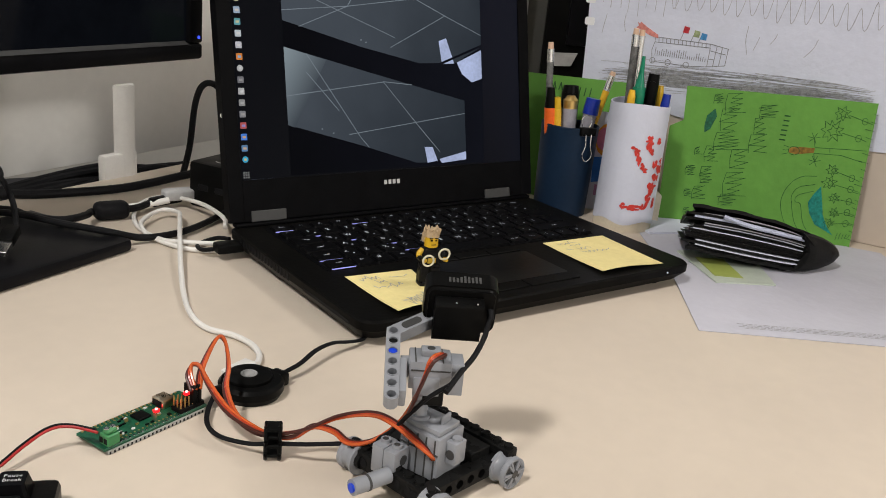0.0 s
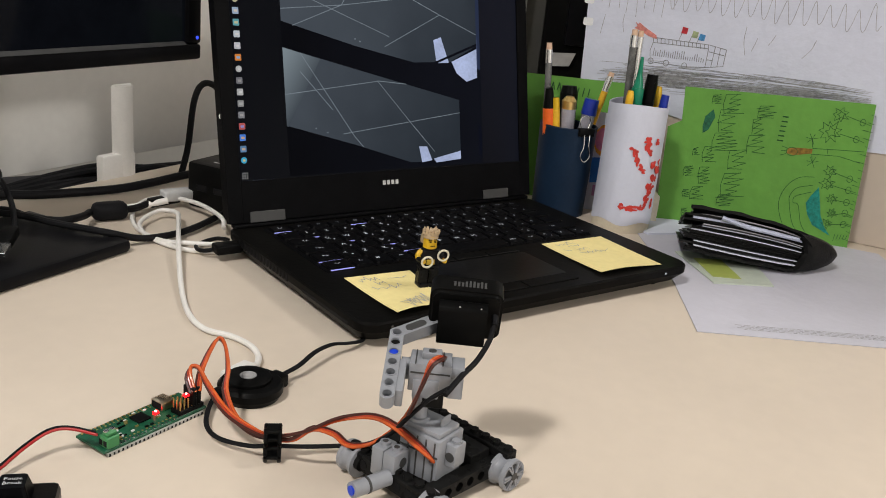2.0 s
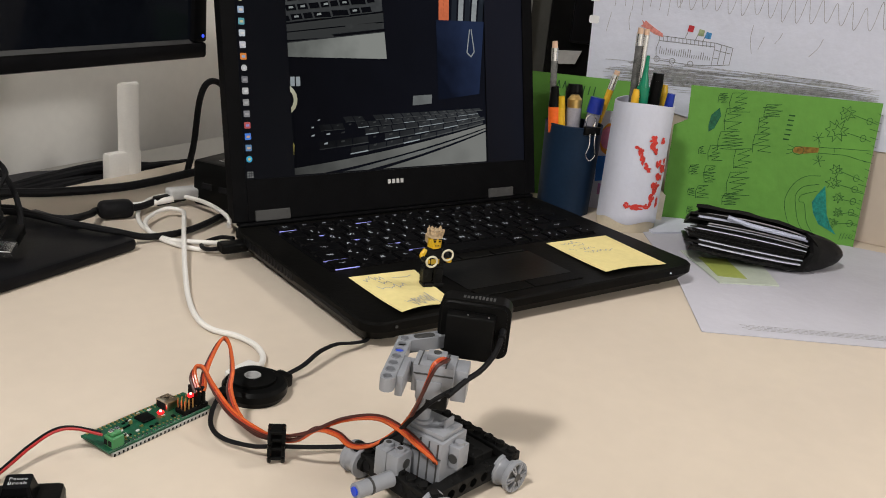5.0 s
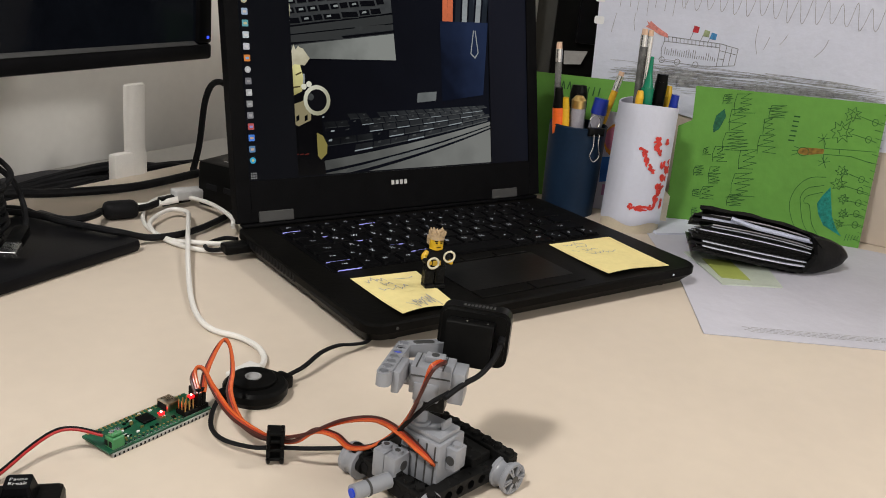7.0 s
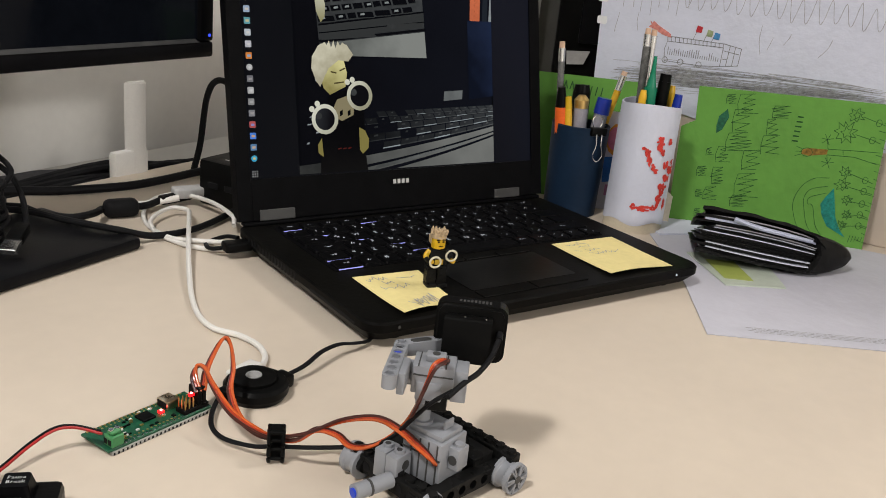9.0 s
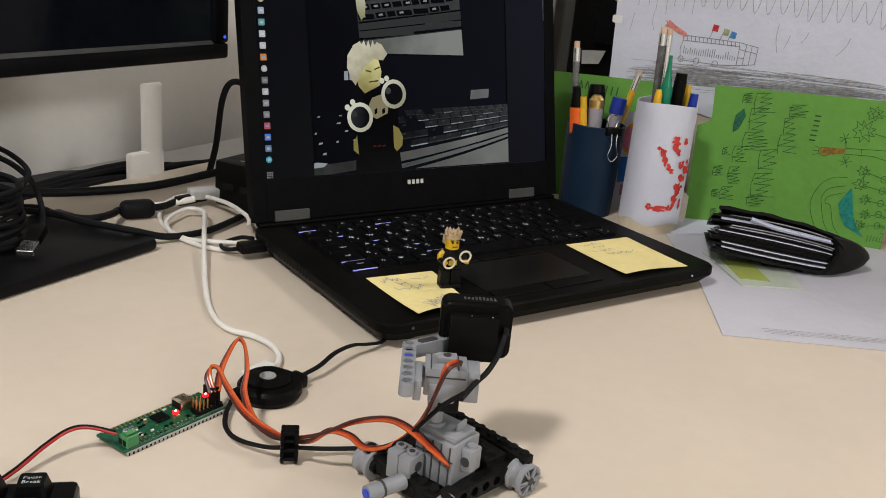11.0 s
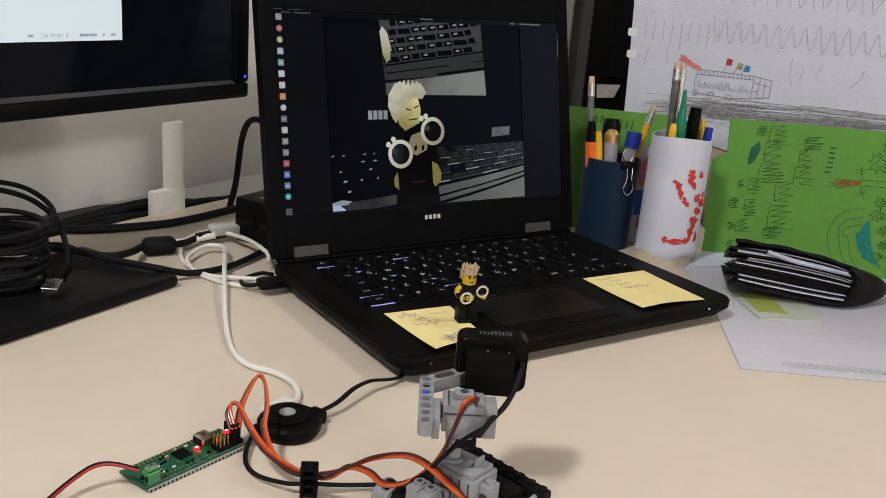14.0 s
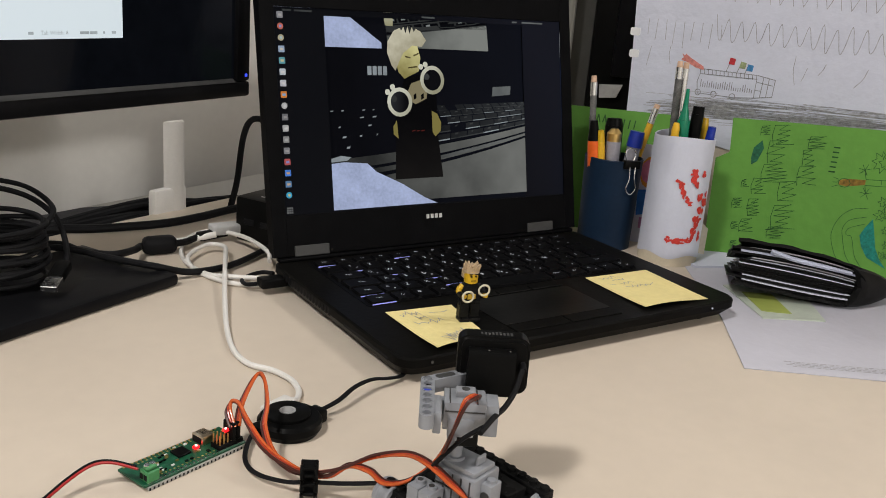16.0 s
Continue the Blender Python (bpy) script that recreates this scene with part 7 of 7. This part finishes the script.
def wires():
    def ribbon(name, line, label, spread=0.0011, up=(0, 0, 1)):
        """Three thin wires side by side."""
        ob = base(name, pose(*line[0]), label, "wire", "servo wires")
        o = Vector(line[0])
        for k, mt in enumerate((M["brown"], mat("red_orange_wire", (0.36, 0.042, 0.016), 0.25, spec=0.5), M["orange"])):
            bm = B()
            pts = []
            for i, p in enumerate(line):
                a, b = Vector(line[max(i - 1, 0)]), Vector(line[min(i + 1, len(line) - 1)])
                s = (b - a).cross(Vector(up)).normalized()
                tw = 0.5 * i
                pts.append(Vector(p) - o + (s * math.cos(tw) + Vector(up) * math.sin(tw) * 0.6) * (k - 1) * spread * (1.0))
            tube(bm, pts, 0.00095, 8, 8)
            part("strand", bm, mt, ob)
        return ob
    # from the board, through the clip, to the lower servo
    ribbon("servo_wire", [(-0.1275, -0.0300, 0.0150), (-0.127, -0.022, 0.021), (-0.124, -0.019, 0.025), (-0.122, -0.025, 0.026), (-0.123, -0.039, 0.023), (-0.122, -0.061, 0.018), (-0.115, -0.076, 0.0135), (-0.108, -0.086, 0.0125), (-0.094, -0.095, 0.016), (-0.080, -0.105, 0.025),
                          (-0.069, -0.119, 0.031), (-0.067, -0.137, 0.034), (-0.064, -0.152, 0.031), (-0.060, -0.158, 0.026), (-0.0570, -0.1560, 0.021)], "orange and brown servo wire running to the robot", 0.0014)
    ribbon("servo_wire", [(-0.1245, -0.0290, 0.0150), (-0.119, -0.021, 0.024), (-0.106, -0.010, 0.034), (-0.104, -0.017, 0.034), (-0.108, -0.031, 0.026), (-0.115, -0.044, 0.020), (-0.118, -0.063, 0.015), (-0.114, -0.077, 0.011), (-0.107, -0.085, 0.010), (-0.099, -0.093, 0.012), (-0.090, -0.097, 0.018),
                          (-0.083, -0.106, 0.018), (-0.081, -0.117, 0.017), (-0.074, -0.124, 0.019), (-0.066, -0.131, 0.027), (-0.065, -0.140, 0.038), (-0.0672, -0.1500, 0.0530), (-0.0658, -0.1540, 0.0655), (-0.0628, -0.1550, 0.0750), (-0.0565, -0.1545, 0.0770), (-0.0520, -0.1490, 0.0720)],
           "orange and brown servo wire climbing to the upper servo", 0.0012)
    for k, mt in enumerate(("red", "rubber")):
        o = 0.0022 * k
        cord("power_wire", [(-0.30, -0.075 + o, 0.003), (-0.262, -0.064 + o, 0.003), (-0.235, -0.050 + o, 0.004), (-0.215, -0.038 + o, 0.009), (-0.203, -0.035 + o, 0.013), (-0.194, -0.038 + o, 0.0140), (-0.1835, -0.0480 + o * 1.3, 0.0132)], 0.00075, M[mt], "thin %s power wire feeding the board" % ("red" if mt == "red" else "black"), "wire", "power wires")


wires()


def loose_keyboard():
    """The corner of a desk keyboard near the sitter."""
    k = base("keyboard", pose(-0.2191, -0.0733, 0.0, 0, 0, 158), "black desktop keyboard at the edge of the desk", "keyboard")
    bm = B()
    box(bm, -0.012, 0.30, 0.0, 0.12, 0.0, 0.0125, 0.003, 2)
    part("body", bm, M["black"], k)
    caps = {(0, 0): "Pause\nBreak"}
    for i in range(6):
        for j in range(3):
            bm = B()
            a, b = 0.0078, 0.0078
            lo = [bm.verts.new((q[0], q[1], 0)) for q in rrect(-a, a, -b, b, 0.0015, 2)]
            hi = [bm.verts.new((q[0], q[1], 0.0085)) for q in rrect(-a + 0.0022, a - 0.0022, -b + 0.0022, b - 0.0022, 0.0015, 2)]
            n = len(lo)
            for q in range(n):
                bm.faces.new((lo[q], lo[(q + 1) % n], hi[(q + 1) % n], hi[q]))
            bm.faces.new(hi)
            s = caps.get((i, j))
            if s:
                b2 = B()
                b2.from_mesh(lettering(s, 0.0034, pose(0, 0, 0.0087, 0, 0, 180)))
                for f in b2.faces:
                    f.material_index = 1
                tmp = bpy.data.meshes.new("k")
                b2.to_mesh(tmp)
                b2.free()
                bm.from_mesh(tmp)
            kk = part("key", bm, [M["key"], mat("white_print", (0.6, 0.6, 0.6), 0.6)], k, smooth=False)
            kk.location = (0.006 + 0.019 * i, 0.0115 + 0.019 * j, 0.0118)


loose_keyboard()


# ---- what moves ----
# seconds, turn of the head, lift of the arm, in degrees
HEAD = [(0.0, 57, 19), (0.5, 56.5, 19), (1.0, 53.5, 18.5), (1.5, 52, 18.5), (2.0, 51.5, 17.5), (2.3, 51, 13), (2.6, 50, 8.5), (3.0, 49, 6.5), (3.5, 48, 6), (4.2, 47, 5), (5.2, 45.5, -1), (6.3, 44.5, -5), (7.0, 44, -6), (7.6, 44.5, -6),
        (8.0, 45.5, -5.5), (8.5, 47.5, -5), (9.2, 50, -4.5), (10.2, 53.5, -4), (11.3, 56.5, -1), (12.0, 57, 0.5), (13.8, 57, 0.5), (14.3, 57, -1), (14.8, 57, -1.5), (15.2, 57, -3.5), (16.0, 57, -4)]


def motions():
    walk(SERVO, [(t, pan_pose(a)) for t, a, b in HEAD])
    walk(ARM, [(t, arm_pose(a, b)) for t, a, b in HEAD])
    walk(CORD, [(t, cord_pose(a, b)[0]) for t, a, b in HEAD])
    # the pictures on the screen slide as the webcam turns
    for i, ob in enumerate(PIC_CEILING):
        z = ob.location.z
        off = -0.0005 - (WIN[1] - WIN[0] + 0.002) * (i + 1) / 4
        rows = [(0.0, 0, 0), (0.5, 0, 0), (1.1, -0.004, 0.001), (1.9, -0.004, 0.001), (2.1, -0.010, 0.002), (2.45, off, 0.004), (16.0, off, 0.004)]
        walk(ob, [(t, pose(x, y, z)) for t, x, y in rows])
    for i, ob in enumerate(PIC_SWEEP):
        z = ob.location.z
        off = -0.0005 - (WIN[1] - WIN[0] + 0.002) * (i + 1) / 4
        rows = [(0.0, 0, 0), (2.5, 0, 0), (3.0, -0.012 - 0.004 * i, 0), (3.3, off, 0), (16.0, off, 0)]
        walk(ob, [(t, pose(x, y, z)) for t, x, y in rows])
    for i, ob in enumerate(PIC_PENS):
        z = ob.location.z
        off = -0.0005 - (WIN[1] - WIN[0] + 0.002) * (i + 1) / 4
        rows = [(0.0, 0, 0), (2.2, 0, 0), (2.8, 0, 0), (3.5, 0, 0), (4.2, 0, 0.006), (5.0, off, 0.008), (16.0, off, 0.008)]
        walk(ob, [(t, pose(x, y, z)) for t, x, y in rows])
    z = PIC_FIGURE.location.z
    walk(PIC_FIGURE, [(t, pose(x / 1000, y / 1000, z)) for t, x, y in [(0, 14, 45), (4.2, 14, 45), (6.3, 36, 48), (6.6, 42, 42), (7.0, 46, 46), (7.6, 46, 46), (8.0, 62, 45), (8.4, 74, 47), (8.8, 85, 48), (9.2, 88, 48), (10.2, 102, 49), (11.3, 116, 50), (11.6, 130, 49),
                                                                          (12.5, 132, 49), (14.0, 132, 49), (14.5, 132, 69), (14.8, 132, 72), (15.2, 132, 92), (16.0, 132, 95)]])
    z = PIC_STRIP.location.z
    walk(PIC_STRIP, [(t, pose(x / 1000, y / 1000, z)) for t, x, y in [(0, 160, 101), (6.3, 160, 101), (7.0, 166, 101), (7.6, 168, 101), (8.5, 190, 102), (9.2, 200, 102), (10.2, 216, 102), (11.3, 228, 106), (11.6, 232, 102), (14.0, 232, 102), (14.4, 233, 121), (14.8, 233, 121), (15.3, 234, 142), (16.0, 234, 143)]])
    z = PIC_STRIP_TOP.location.z
    walk(PIC_STRIP_TOP, [(t, pose(x / 1000, y / 1000, z)) for t, x, y in [(0, 160, 101), (6.3, 160, 101), (7.0, 166, 101), (7.6, 168, 101), (8.5, 190, 102), (9.2, 200, 102), (10.2, 216, 102), (11.3, 228, 106), (11.6, 232, 102), (14.0, 232, 102), (14.4, 233, 119), (14.8, 233, 119), (15.3, 234, 127), (16.0, 234, 127)]])
    z = PIC_KEYS.location.z
    walk(PIC_KEYS, [(t, pose(x / 1000, y / 1000, z)) for t, x, y in [(0, -50, 0), (6.3, -50, -4), (7.0, -49, 0), (7.6, -48, 0), (8.5, -26, 0), (9.2, -20, 0), (10.2, -12, 0), (11.3, -3, 2), (11.6, 0, 0), (14.0, 0, 0), (14.4, 0, 18), (14.8, 0, 19), (15.2, 0, 37), (16.0, 0, 38)]])
    z = PIC_CUP.location.z
    walk(PIC_CUP, [(t, pose(x / 1000, y / 1000, z)) for t, x, y in [(0, 217, 138), (7.6, 217, 138), (8.4, 236, 138), (9.2, 250, 138), (10.2, 274, 138), (11.0, 276, 138), (16.0, 276, 138)]])
    z = PIC_NOTE.location.z
    rise = [(14.1, -34), (14.4, -21), (14.8, -20), (15.2, -1), (16.0, 0.8)]
    walk(PIC_NOTE, [(0, pose(0.0022, -0.034, z)), (13.9, pose(0.0022, -0.034, z))] + [(t, pose(0.0586, y / 1000, z)) for t, y in rise])
    walk(PIC_NOTE_END, [(0, pose(0.0586, -0.034, z)), (13.9, pose(0.0586, -0.034, z))] + [(t, pose(0.0586, y / 1000, z)) for t, y in rise])
    z = PIC_NOTE2.location.z
    walk(PIC_NOTE2, [(t, pose(x / 1000, 0.1425, z)) for t, x in [(0, 2), (14.8, 2), (15.2, 59.5), (16.0, 59.5)]])


motions()
